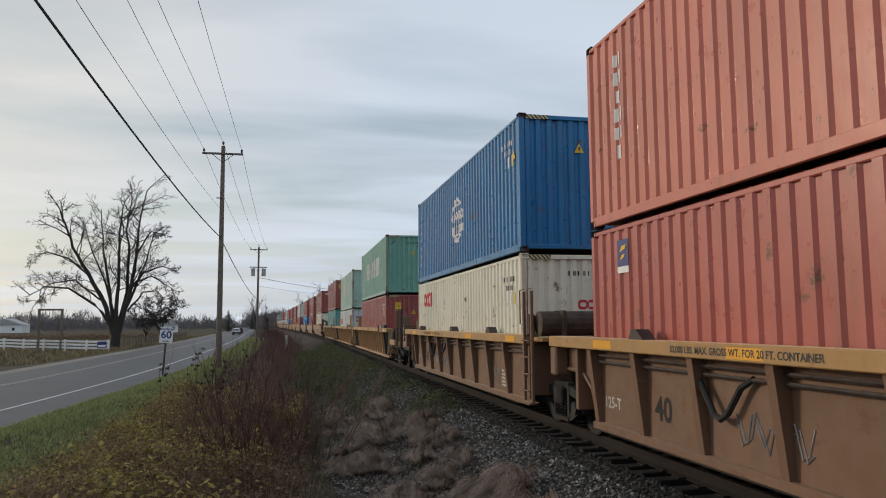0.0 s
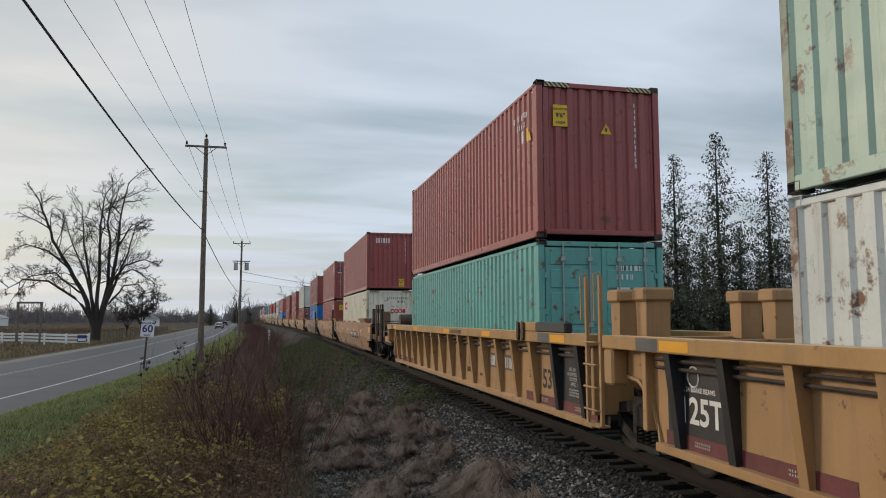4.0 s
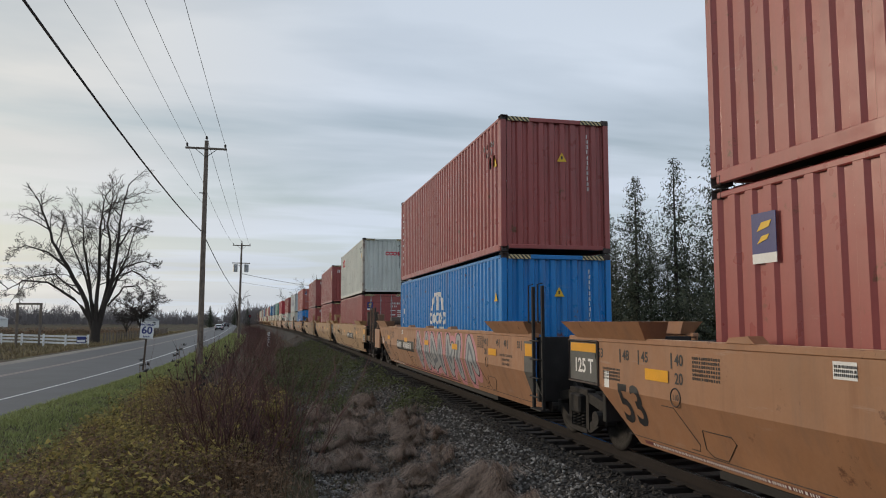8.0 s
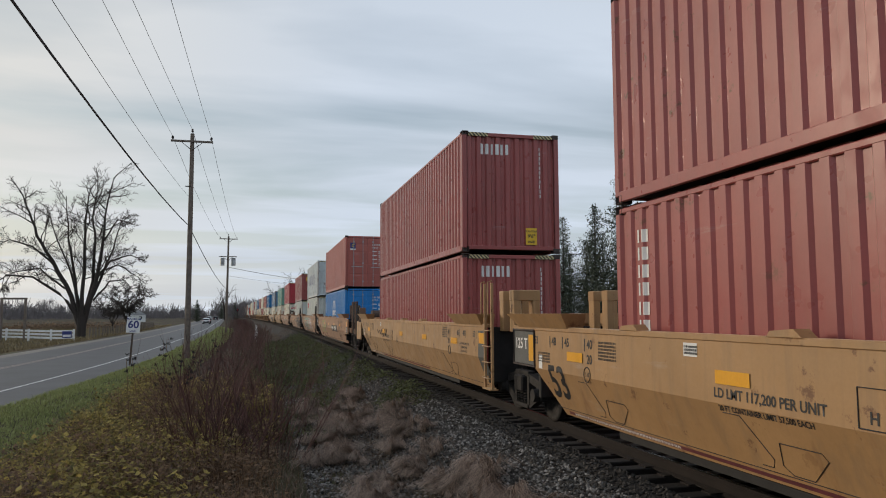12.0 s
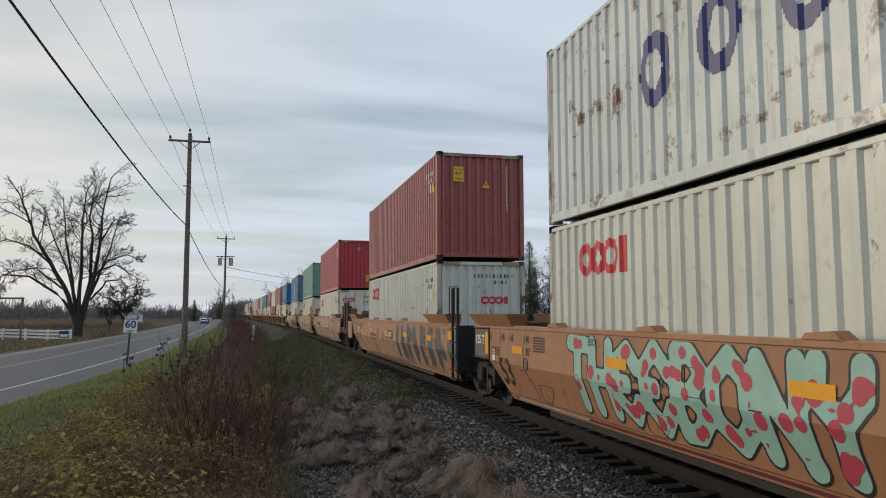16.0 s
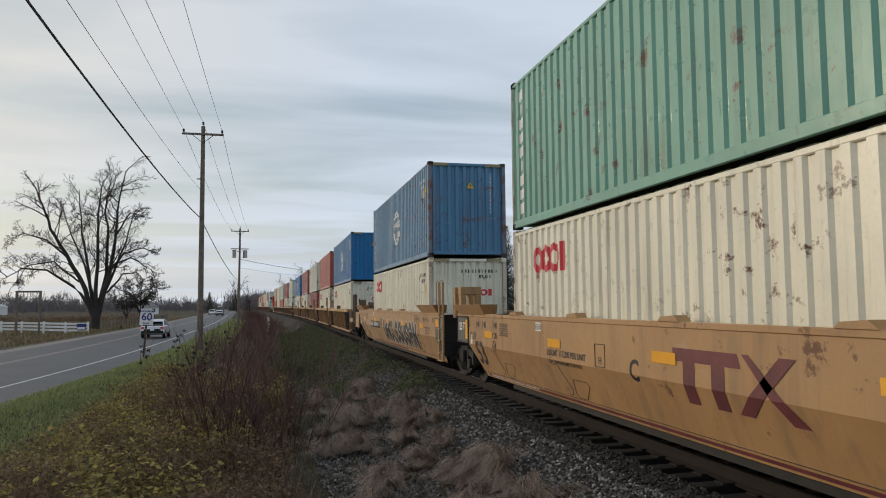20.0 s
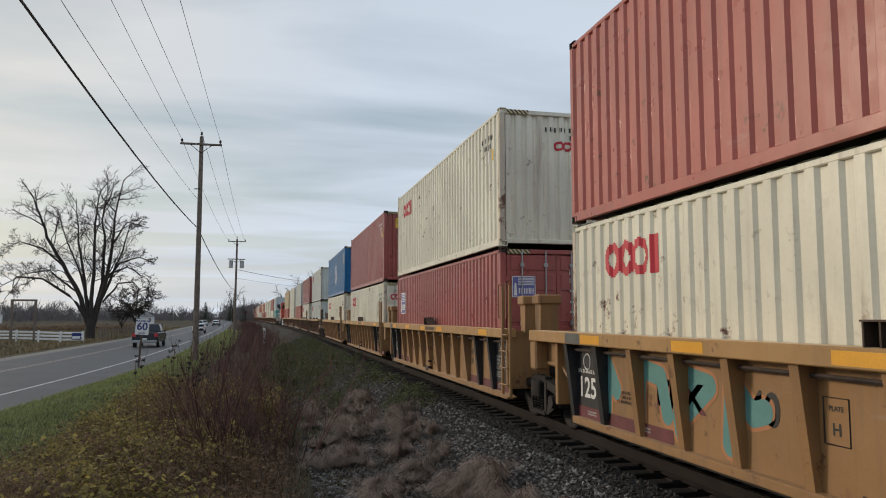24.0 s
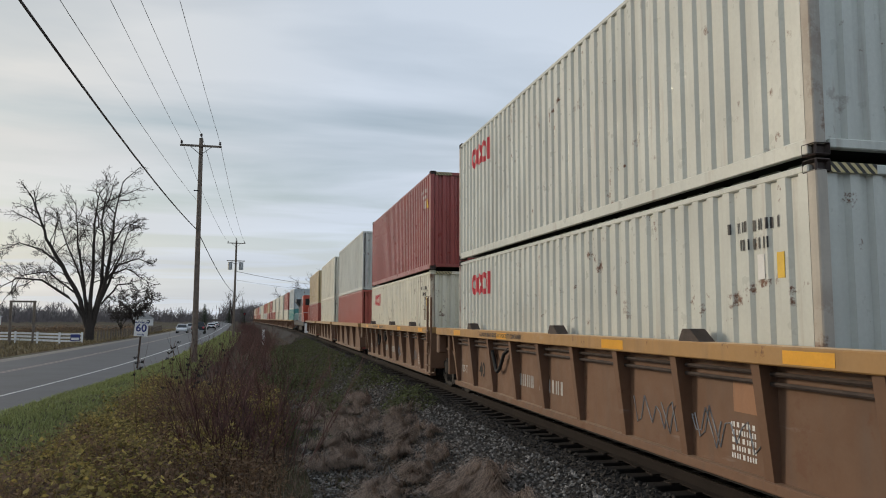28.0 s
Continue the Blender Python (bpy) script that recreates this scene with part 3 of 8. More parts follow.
def id_side(mat=None):
    def put(ob, L, H):
        rows, w = bar_words(18, 7, 0.07, 0.12, 0.022, 0.05)
        rows = [(a, b, c + 1.0, d + 1.0) for a, b, c, d in rows] + [(a + 0.2, b + 0.2, c + 0.82, d + 0.82) for a, b, c, d in bar_words(19, 4, 0.07, 0.12, 0.022, 0.05)[0]]
        part("number_marking", on_side("ids%d" % (L * 10), L, 0.3, 1.3, H - 1.55, H - 0.4, rows_shape(rows), 0.018), mat or M_WHITE, ob, "small painted characters")
        for k, (yy, m) in enumerate(((0.78, M_WHITE), (0.5, M_STICKER))):
            part("label_plate", shared("plate_s", lambda: bx(-0.003, 0.003, -0.05, 0.05, -0.12, 0.12)), m, ob, at=pose(-1.216, yy, H - 0.9))
    return put


def column_side(mat, seed, n, y_from_far=0.55, size=0.17, top=0.35, step=None):
    """Tall characters one above another near the far end of a side, as plain strokes."""
    def put(ob, L, H):
        rng = random.Random(seed)
        rows = []
        st = step or (H - 0.9) / n
        for i in range(n):
            rows += [(a, b, c + st * i, d + st * i) for a, b, c, d in glyph(rng, size, min(size * 0.95, st * 0.72), size * 0.2)]
        y1 = L - y_from_far
        part("side_lettering", on_side("col%d%d" % (seed, L * 10), L, y1 - size - 0.02, y1, H - top - st * n, H - top, rows_shape(rows), 0.02), mat, ob, "column of white painted characters")
    return put


def big_letters(mat, seed, words_n, y_far, z0, w=0.36, h=0.95, gap=0.085, space=0.62):
    """A shipping line's big side lettering, kept as plain blocks; words_n: how many blocks in each word."""
    def put(ob, L, H):
        rng, rows, u = random.Random(seed), [], 0.0
        for n in words_n:
            for i in range(n):
                rows += [(a + u, b + u, c, d) for a, b, c, d in glyph(rng, w, h, 0.17)]
                rows.append((u, u + w, 0.4 * h, 0.58 * h))
                u += w + gap
            u += space - gap
        part("side_lettering", on_side("big%d" % seed, L, y_far - u, y_far, z0, z0 + h, rows_shape(rows), 0.03), mat, ob, "large worn painted blocks")
    return put


def ring_letters(mat, seed, n, y_far, z0, w=0.72, h=0.92, gap=0.56):
    """Widely spaced large rings, a shipping line's name in plain shapes."""
    def put(ob, L, H):
        def inside(u, v):
            k = int(u / (w + gap))
            return k < n and ring(u - k * (w + gap), v, w / 2, h / 2, w / 2, h / 2, 0.46)
        part("side_lettering", on_side("rings%d" % seed, L, y_far - n * (w + gap), y_far, z0, z0 + h, inside, 0.03), mat, ob, "large navy painted rings")
    return put


def globe(y=5.9, z=1.45, r=0.66, low=0.0):
    """A white line drawing of a globe with two bands of blocks across it."""
    def put(ob, L, H):
        def inside(u, v):
            du, dv = u - r * 1.25, v - r
            a = math.hypot(du, dv) / r
            band = abs(dv - 0.12) < 0.13 or abs(dv + 0.26) < 0.11
            if band and dv > 0:
                k = math.floor((du + 0.75) / 0.3)
                return 0 <= k < 5 and ring(du + 0.75, dv - 0.12, 0.15 + 0.3 * k, 0.0, 0.14, 0.13, 0.48)
            if band:
                return (u * 4.3) % 1.0 < 0.62 and abs(du) < r * 1.1
            if 0.86 < a < 0.97:
                return True
            if a < 0.86:
                return 0.86 < math.hypot(du / (0.45 * r), dv / r) < 1.02 or abs(du) < 0.025 or abs(abs(dv) - 0.42) < 0.022
            return False
        part("logo", on_side("globe%d%d" % (y * 10, L * 10), L, y - r * 1.25, y + r * 1.25, z - r, z + r, inside, 0.024), M_WHITE, ob, "white globe line drawing")
    return put


def arches(y=6.12, z=1.13):
    """White arches over two rows of plain blocks, a maker's mark."""
    def put(ob, L, H):
        def inside(u, v):
            if v < 0.2:
                return (u * 4.6) % 1.0 < 0.62
            if 0.27 < v < 0.60:
                k = int(u / 0.41)
                return k < 5 and ring(u, v, 0.205 + 0.41 * k, 0.435, 0.19, 0.165, 0.52) and not (k in (0, 2) and u - 0.41 * k > 0.27 and abs(v - 0.435) < 0.06)
            if v > 0.66:
                d = abs(u - 1.02)
                return any(abs(math.hypot((u - 1.02 - c) / r, (v - 0.62) / 0.5) - 1) < w for c, r, w in ((0, 0.78, 0.075), (-0.28, 0.34, 0.13), (0.28, 0.34, 0.13))) and d < 0.85
            return False
        part("logo", on_side("arches%d" % (y * 10), L, y - 1.02, y + 1.02, z, z + 1.15, inside, 0.022), M_WHITE, ob, "white arches over plain blocks")
    return put


def triangle(x=0.15, z=1.95, side=True):
    def put(ob, L, H):
        me = shared("tri", lambda: prism_y(bmesh.new(), [(-0.11, 0), (0.11, 0), (0, 0.2)], 0.0, 0.004))
        t = part("warning_sticker", me, M_STICKER, ob, "yellow triangular warning sticker", at=pose(x, 0.028, z))
        part("symbol", shared("trisym", lambda: bx(-0.018, 0.018, -0.003, 0.0, 0.05, 0.12)), M_BLACK, t)
        if side:
            part("warning_sticker", me, M_STICKER, ob, "yellow triangular warning sticker", at=Matrix.Translation((-1.216, 0.42, z - 0.1)) @ Matrix.Rotation(radians(-90), 4, "Z"))
    return put


def caution(x=-0.75, z=2.25):
    def put(ob, L, H):
        p = part("height_sticker", shared("caut", lambda: bx(-0.14, 0.14, 0.0, 0.005, -0.2, 0.2)), M_STICKER, ob, "yellow caution height sticker", at=pose(x, 0.026, z))
        words("CAUTION", 0.06, M_BLACK, p, pose(0, -0.004, 0.12) @ FACE)
        words("9'6\"", 0.12, M_BLACK, p, pose(0, -0.004, 0.0) @ FACE)
        words("HIGH", 0.075, M_BLACK, p, pose(0, -0.004, -0.13) @ FACE)
    return put


def badge_mesh():
    bm = bmesh.new()
    for z0, z1, x1 in ((0.05, 0.13, 0.1), (-0.05, 0.02, 0.07)):
        prism_y(bm, [(-0.08, z0), (x1 - 0.03, z0 + 0.03), (x1, z1), (-0.02, z1 - 0.01)], -0.004, 0.0)
    return bm


def badge(where="side", y=None, z=2.25, s=1.0, x=-0.8):
    """A navy sticker with two yellow flashes and a white foot."""
    def put(ob, L, H):
        m = (Matrix.Translation((-1.217, (y if y is not None else L - 0.85), z)) @ Matrix.Rotation(radians(-90), 4, "Z") if where == "side" else pose(x, 0.005, z)) @ Matrix.Scale(s, 4)
        p = part("badge", shared("badge", lambda: bx(-0.15, 0.15, 0.0, 0.005, -0.13, 0.2)), M_NAVY, ob, "navy sticker with two yellow flashes", at=m)
        part("flash", shared("badgef", badge_mesh), M_STICKER, p)
        part("foot", shared("badgew", lambda: bx(-0.15, 0.15, -0.001, 0.004, -0.21, -0.13)), M_WHITE, p)
    return put


def white_marks():
    """Small white blocks on a door end."""
    def put(ob, L, H):
        rows = []
        for k, (n, z) in enumerate(((7, 0.0), (4, -0.16))):
            rows += [(a, b, c + z + 1.2, d + z + 1.2) for a, b, c, d in bar_words(40 + k, n, 0.05, 0.1, 0.018, 0.04)[0]]
        for k in range(4):
            z = 0.85 - 0.22 * k
            rows += [(0.0, 0.26, z, z + 0.05), (0.36, 0.6, z, z + 0.04), (0.36, 0.6, z - 0.08, z - 0.04)]
        part("number_marking", on_end("doormarks%d" % (H * 100), 0.28, 1.0, H - 1.75, H - 0.35, rows_shape(rows), 0.016, 0.006, True), M_WHITE, ob, "small painted characters")
    return put


def dark_marks():
    def put(ob, L, H):
        rows = [(a, b, c + 0.3, d + 0.3) for a, b, c, d in bar_words(50, 8, 0.05, 0.1, 0.018, 0.03)[0]] + bar_words(51, 4, 0.05, 0.1, 0.018, 0.03)[0]
        part("number_marking", on_end("doormarkd%d" % (H * 100), 0.25, 1.0, H - 0.75, H - 0.3, rows_shape(rows), 0.016, 0.006, True), M_BLACK, ob, "small painted characters")
        part("logo", on_end("reddoor%d" % (H * 100), -0.92, -0.2, H - 0.72, H - 0.45, lambda u, v: bars_shape(u, v, 0.72, 0.24), 0.018, 0.006, True), M_RED, ob, "faded red maker's mark")
        p = part("height_sticker", shared("caut", lambda: bx(-0.14, 0.14, 0.0, 0.005, -0.2, 0.2)), M_STICKER, ob, "yellow caution height sticker", at=pose(-0.28, 0.004, 1.35))
        words("CAUTION", 0.06, M_BLACK, p, pose(0, -0.004, 0.12) @ FACE)
        words("9'6\"", 0.12, M_BLACK, p, pose(0, -0.004, 0.0) @ FACE)
        words("HIGH", 0.075, M_BLACK, p, pose(0, -0.004, -0.13) @ FACE)
    return put


def end_blocks(n=3, size=0.24, z=2.35, x=-0.75, mat=None, seed=61):
    """A lessor's mark on the end, as plain blocks."""
    def put(ob, L, H):
        rows, w = bar_words(seed, n, size * 0.75, size, size * 0.2, size * 0.2)
        part("logo", on_end("endblk%d%d" % (seed, z * 100), x, x + w, z, z + size, rows_shape(rows), 0.016), mat or M_WHITE, ob, "white painted blocks")
    return put


def picture_board(where="side"):
    """A blue and white lessor's panel with a lighthouse-like mark."""
    def put(ob, L, H):
        m = Matrix.Translation((-1.217, L - 1.15, 1.95)) @ Matrix.Rotation(radians(-90), 4, "Z") if where == "side" else pose(-0.72, 0.005, 2.1) @ Matrix.Scale(0.6, 4)
        p = part("panel", shared("bpanel", lambda: bx(-0.42, 0.42, 0.0, 0.005, -0.36, 0.36)), M_WHITE, ob, "blue and white lessor's panel", at=m)
        part("field", shared("bfield", lambda: bx(-0.39, 0.39, -0.003, 0.001, -0.33, 0.33)), M_VIOLET, p)
        for k in range(5):
            part("stripe", shared("bstripe", lambda: bx(-0.2, 0.36, -0.006, -0.002, -0.014, 0.014)), M_WHITE, p, at=pose(0, 0, 0.07 + 0.055 * k))
        part("tower", shared("btower", lambda: prism_y(bmesh.new(), [(-0.36, -0.3), (-0.24, -0.3), (-0.27, 0.12), (-0.33, 0.12)], -0.006, -0.002)), M_WHITE, p)
        part("block_lettering", shared("bblocks", lambda: blocks_mesh(66, 6, 0.075, 0.2, 0.02)), M_WHITE, p, at=pose(-0.2, -0.006, -0.24))
    return put


def blocks_mesh(seed, n, w, h, gap):
    bm = bmesh.new()
    rows, _ = bar_words(seed, n, w, h, w * 0.26, gap)
    for a, b, c, d in rows:
        box(bm, a, b, 0, 0.003, c, d)
    return bm


def hazard_material():
    k = Nodes("hazard_stripes")
    sp = k.n("SeparateXYZ")
    k.ln(k.co, sp.inputs[0])
    a = k.n("Math"); a.operation = "ADD"
    k.ln(sp.outputs[0], a.inputs[0]); k.ln(sp.outputs[2], a.inputs[1])
    m = k.n("Math"); m.operation = "MULTIPLY"; m.inputs[1].default_value = 11.0
    k.ln(a.outputs[0], m.inputs[0])
    f = k.n("Math"); f.operation = "FRACT"
    k.ln(m.outputs[0], f.inputs[0])
    return k.done(k.mix(k.ramp(f.outputs[0], 0.48, 0.52), (0.55, 0.47, 0.24), (0.03, 0.028, 0.025)), 0.6)


M_HAZARD = hazard_material()
M_VIOLET = plain("violet_panel", (0.13, 0.13, 0.36), 0.5, 0, 0.1)


def hazard():
    def put(ob, L, H):
        for x in (-0.82, 0.82):
            part("hazard_band", shared("haz", lambda: bx(-0.24, 0.24, -0.004, 0.002, -0.045, 0.045)), M_HAZARD, ob, "striped hazard band", at=pose(x, 0.008, H - 0.075))
    return put


# ---------------------------------------------------------------- spray-painted lettering on the wagons
def skin_x(z):
    """The outer face of a smooth well's side at height z."""
    return -SIDE_X if z >= 0.98 else -SIDE_X + 0.24 * (0.98 - z) / 0.65


LETTER = {"U": "ajnlc", "N": "mao oc", "C": "fbdjnl", "L": "ajno", "E": "fbdjnl gh", "S": "fbdhlnj", "A": "mjdbflo gi", "T": "ac bn", "H": "am co gi", "B": "am abfhg hlnm", "O": "bdjnlfb", "Y": "adhn fc fhn"}


def letter_strokes(ch, u, w, h, rng):
    """One letter as straight strokes between the nodes of a grid of three by five."""
    out = []
    for run in LETTER[ch].split():
        pts = []
        for c in run:
            k = ord(c) - 97
            pts.append((u + w * (k % 3) / 2 + rng.uniform(-0.03, 0.03), h * (1 - (k // 3) / 4) + rng.uniform(-0.02, 0.02)))
        out += list(zip(pts, pts[1:]))
    return out


def sprayed(car, seed, y_far, n, w, h, z0, fill, line, thick=0.085, edge=0.04, gap=0.06, flat=None, cloud=None, shine=None, text="", dots=None):
    """Loose bubble letters: thick strokes with an outline, following the wagon's side."""
    rng = random.Random(seed)
    strokes, u = [], 0.0
    for ch in text:
        strokes += letter_strokes(ch, u, w, h, rng)
        u += w + gap
    for i in range(0 if text else n):
        pts = [(u + rng.uniform(0.05, 0.95) * w, rng.uniform(0.08, 0.92) * h) for _ in range(4)]
        pts[0], pts[1] = (u + 0.15 * w, 0.1 * h), (u + rng.uniform(0.1, 0.5) * w, 0.9 * h)
        strokes += list(zip(pts, pts[1:]))
        u += w + gap
    W = u + 0.2

    def dist(p, q):
        best = 9.0
        for (ax, ay), (bx_, by) in strokes:
            dx, dy = bx_ - ax, by - ay
            if max(abs(p - ax), 0) > w * 1.6 and abs(p - bx_) > w * 1.6:
                continue
            t = max(0.0, min(1.0, ((p - ax) * dx + (q - ay) * dy) / (dx * dx + dy * dy + 1e-9)))
            best = min(best, math.hypot(p - ax - t * dx, q - ay - t * dy))
        return best
    lo = thick + edge + (0.16 if cloud else 0.03)
    step, nu, nv = 0.045, int((W + 2 * lo) / 0.045), int((h + 2 * lo) / 0.045)
    field = [[dist(i * step - lo, j * step - lo) for j in range(nv + 1)] for i in range(nu + 1)]

    def layer(nm, rad, mat, lift, field=field):
        verts, faces, seen = [], [], {}

        def vid(a, b):
            key = (round(a, 4), round(b, 4))
            if key not in seen:
                z = min(SILL_TOP - 0.06, max(0.35, z0 - lo + b))
                seen[key] = len(verts)
                verts.append(((flat if flat is not None else skin_x(z)) - lift, y_far + lo - a, z))
            return seen[key]
        for i in range(nu):
            for j in range(nv):
                z = z0 - lo + (j + 0.5) * step
                if not 0.34 < z < SILL_TOP - 0.05:
                    continue
                ring_ = [(i, j), (i, j + 1), (i + 1, j + 1), (i + 1, j)]
                vals = [field[a][b] - rad for a, b in ring_]
                if min(vals) > 0:
                    continue
                poly = []
                for k in range(4):
                    (a, b), va = ring_[k], vals[k]
                    (c, d), vb = ring_[(k + 1) % 4], vals[(k + 1) % 4]
                    if va <= 0:
                        poly.append(vid(a * step, b * step))
                    if va * vb < 0:
                        f = va / (va - vb)
                        poly.append(vid((a + (c - a) * f) * step, (b + (d - b) * f) * step))
                poly = list(dict.fromkeys(poly))
                if len(poly) > 2:
                    faces.append(tuple(poly))
        part("graffiti_" + nm, data_of(verts, faces, "graffiti"), mat, car, "sprayed graffiti " + nm)

    if cloud:
        layer("cloud", thick + edge + 0.13, cloud, 0.002)
    layer("outline", thick + edge, line, 0.004)
    layer("fill", thick, fill, 0.006)
    if shine:
        layer("highlight", thick * 0.28, shine, 0.008)
    if dots:
        spots = []
        for (ax, ay), (cx, cy) in strokes:
            for _ in range(2):
                f = rng.uniform(0, 1)
                spots.append((ax + (cx - ax) * f + rng.uniform(-0.06, 0.06), ay + (cy - ay) * f, rng.choice((0.03, 0.045, 0.07, 0.085))))
        spotted = [[min(math.hypot(i * step - lo - p, j * step - lo - q) - r for p, q, r in spots) for j in range(nv + 1)] for i in range(nu + 1)]
        layer("dots", 0.0, dots, 0.009, spotted)


def car_words(car, text, size, mat, y, z, flat=None, name="lettering"):
    """Lettering on a wagon's side that follows the fold of the sheet."""
    def make():
        me = words_mesh(text, size)
        bm = bmesh.new()
        bm.from_mesh(me)
        bpy.data.meshes.remove(me)
        bm.transform(Matrix.Translation((0, y, z)) @ FACE_L)
        bmesh.ops.bisect_plane(bm, geom=bm.verts[:] + bm.edges[:] + bm.faces[:], plane_co=(0, 0, 0.98), plane_no=(0, 0, 1))
        for v in bm.verts:
            v.co.x = (flat if flat is not None else skin_x(v.co.z)) - 0.004
        return bm
    return part(name, shared("cw%s%.2f%.2f%.2f%s" % (text, size, y, z, flat), make), mat, car)


def car_bars(car, seed, n, y_far, z, w, h, gap, mat, flat=None, rows=1, name="lettering", lift=0.004):
    """Small writing on a wagon, as plain bars."""
    def make():
        bm = bmesh.new()
        for r in range(rows):
            rr, _ = bar_words(seed + r, n, w, h, w * 0.3, gap)
            for a, b, c, d in rr:
                zz = z - r * h * 1.5
                cuts = [zz + c, 0.98, zz + d] if flat is None and zz + c < 0.98 < zz + d else [zz + c, zz + d]
                for z0, z1 in zip(cuts, cuts[1:]):
                    x0, x1 = [(flat if flat is not None else skin_x(q)) - lift for q in (z0, z1)]
                    bm.faces.new([bm.verts.new(p) for p in ((x0, y_far - a, z0), (x0, y_far - b, z0), (x1, y_far - b, z1), (x1, y_far - a, z1))])
        return bm
    return part(name, shared("cb%d%d%.2f%.2f%.3f%s" % (seed, n, y_far, z, w, flat), make), mat, car)


def car_plate(car, y0, y1, z0, z1, mat, label="", flat=None, name="plate", lift=0.003):
    def make():
        bm = bmesh.new()
        zs = [z0, z1] if flat is not None or z0 >= 0.98 or z1 <= 0.98 else [z0, 0.98, z1]
        for a, b in zip(zs, zs[1:]):
            xa = (flat if flat is not None else skin_x(a)) - lift
            xb = (flat if flat is not None else skin_x(b)) - lift
            bm.faces.new([bm.verts.new(p) for p in ((xa, y1, a), (xa, y0, a), (xb, y0, b), (xb, y1, b))])
        return bm
    return part(name, shared("cp%.2f%.2f%.2f%.2f%s" % (y0, y1, z0, z1, flat), make), mat, car, label)


# ---------------------------------------------------------------- well cars
SIDE_X = 1.53       # half the width over the side sills
SILL_TOP = 1.62


def wheel_mesh():
    prof = [(0.0, -0.07), (0.12, -0.09), (0.14, -0.05), (0.34, -0.03), (0.35, -0.06), (0.42, -0.06), (0.425, 0.05), (0.455, 0.055), (0.45, 0.075), (0.35, 0.07), (0.34, 0.02), (0.14, 0.04), (0.12, 0.08), (0.0, 0.08)]
    seg = 20
    verts, faces = [], []
    for j in range(seg):
        q = 2 * math.pi * j / seg
        verts += [(x, r * math.cos(q), r * math.sin(q)) for r, x in prof]
    n = len(prof)
    for j in range(seg):
        k = (j + 1) % seg
        for i in range(n - 1):
            faces.append((j * n + i, j * n + i + 1, k * n + i + 1, k * n + i))
    return data_of(verts, faces, "wheel", True)


def side_frame():
    """Cast truck side with its window and the spring opening."""
    bm = bmesh.new()
    for s in (-1, 1):
        prism(bm, [(s * 0.28, 0.62), (s * 0.95, 0.50), (s * 1.12, 0.48), (s * 1.12, 0.60), (s * 0.9, 0.66), (s * 0.3, 0.76)], -0.06, 0.06)
        prism(bm, [(s * 0.26, 0.16), (s * 0.42, 0.16), (s * 0.95, 0.40), (s * 0.95, 0.52), (s * 0.80, 0.50), (s * 0.30, 0.27)], -0.06, 0.06)
        box(bm, -0.07, 0.07, s * 0.33 - 0.05, s * 0.33 + 0.05, 0.2, 0.72)
        box(bm, -0.09, 0.09, s * 0.89 - 0.13, s * 0.89 + 0.13, 0.33, 0.55, 0.02)
    box(bm, -0.07, 0.07, -0.34, 0.34, 0.70, 0.80, 0.01)
    box(bm, -0.08, 0.08, -0.32, 0.32, 0.13, 0.21, 0.01)
    return bm


def spring_mesh():
    bm = bmesh.new()
    pts = [(0.055 * math.cos(a), 0.055 * math.sin(a), 0.22 + 0.24 * a / (2 * math.pi * 5)) for a in [i * math.pi / 4 for i in range(41)]]
    return tube(bm, pts, 0.014, 5)


def truck(car, y, near):
    """Two-axle truck under the end of a unit, centred at y."""
    t = part("truck", shared("bolster", lambda: bx(-1.15, 1.15, -0.2, 0.2, 0.42, 0.72, 0.03)), M_TRUCK, car, "dark grimy cast-steel truck", at=pose(0, y, 0))
    for sx in (-1, 1):
        part("side_frame", shared("sframe", side_frame), M_TRUCK, t, at=pose(sx * 1.0, 0, 0))
        if near:
            for dy in (-0.17, 0.0, 0.17):
                part("spring", shared("spring", spring_mesh), M_TRUCK, t, at=pose(sx * 1.03, dy, 0))
            for dy in (-0.89, 0.89):
                part("bearing_cap", shared("bcap", lambda: tb([(-0.1, 0, 0), (0.1, 0, 0)], 0.11, 12)), M_TRUCK, t, at=pose(sx * 1.1, dy, 0.43))
    for dy in (-0.89, 0.89):
        ws = part("wheelset", shared("axle", lambda: tb([(-1.05, 0, 0), (1.05, 0, 0)], 0.08, 10)), M_TRUCK, t, at=pose(0, dy, 0.425))
        for sx in (-1, 1):
            part("wheel", shared("wheel", wheel_mesh), M_TRUCK, ws, "grimy steel wheel", at=pose(sx * 0.755, 0, 0, 0, 0, 0 if sx > 0 else 180))
        if near:
            WHEELS.append((ws, 0, dy, 0.425))
    return t



def flipped(bm, sx):
    if sx > 0:
        for v in bm.verts:
            v.co.x = -v.co.x
        bmesh.ops.reverse_faces(bm, faces=bm.faces[:])
    return bm


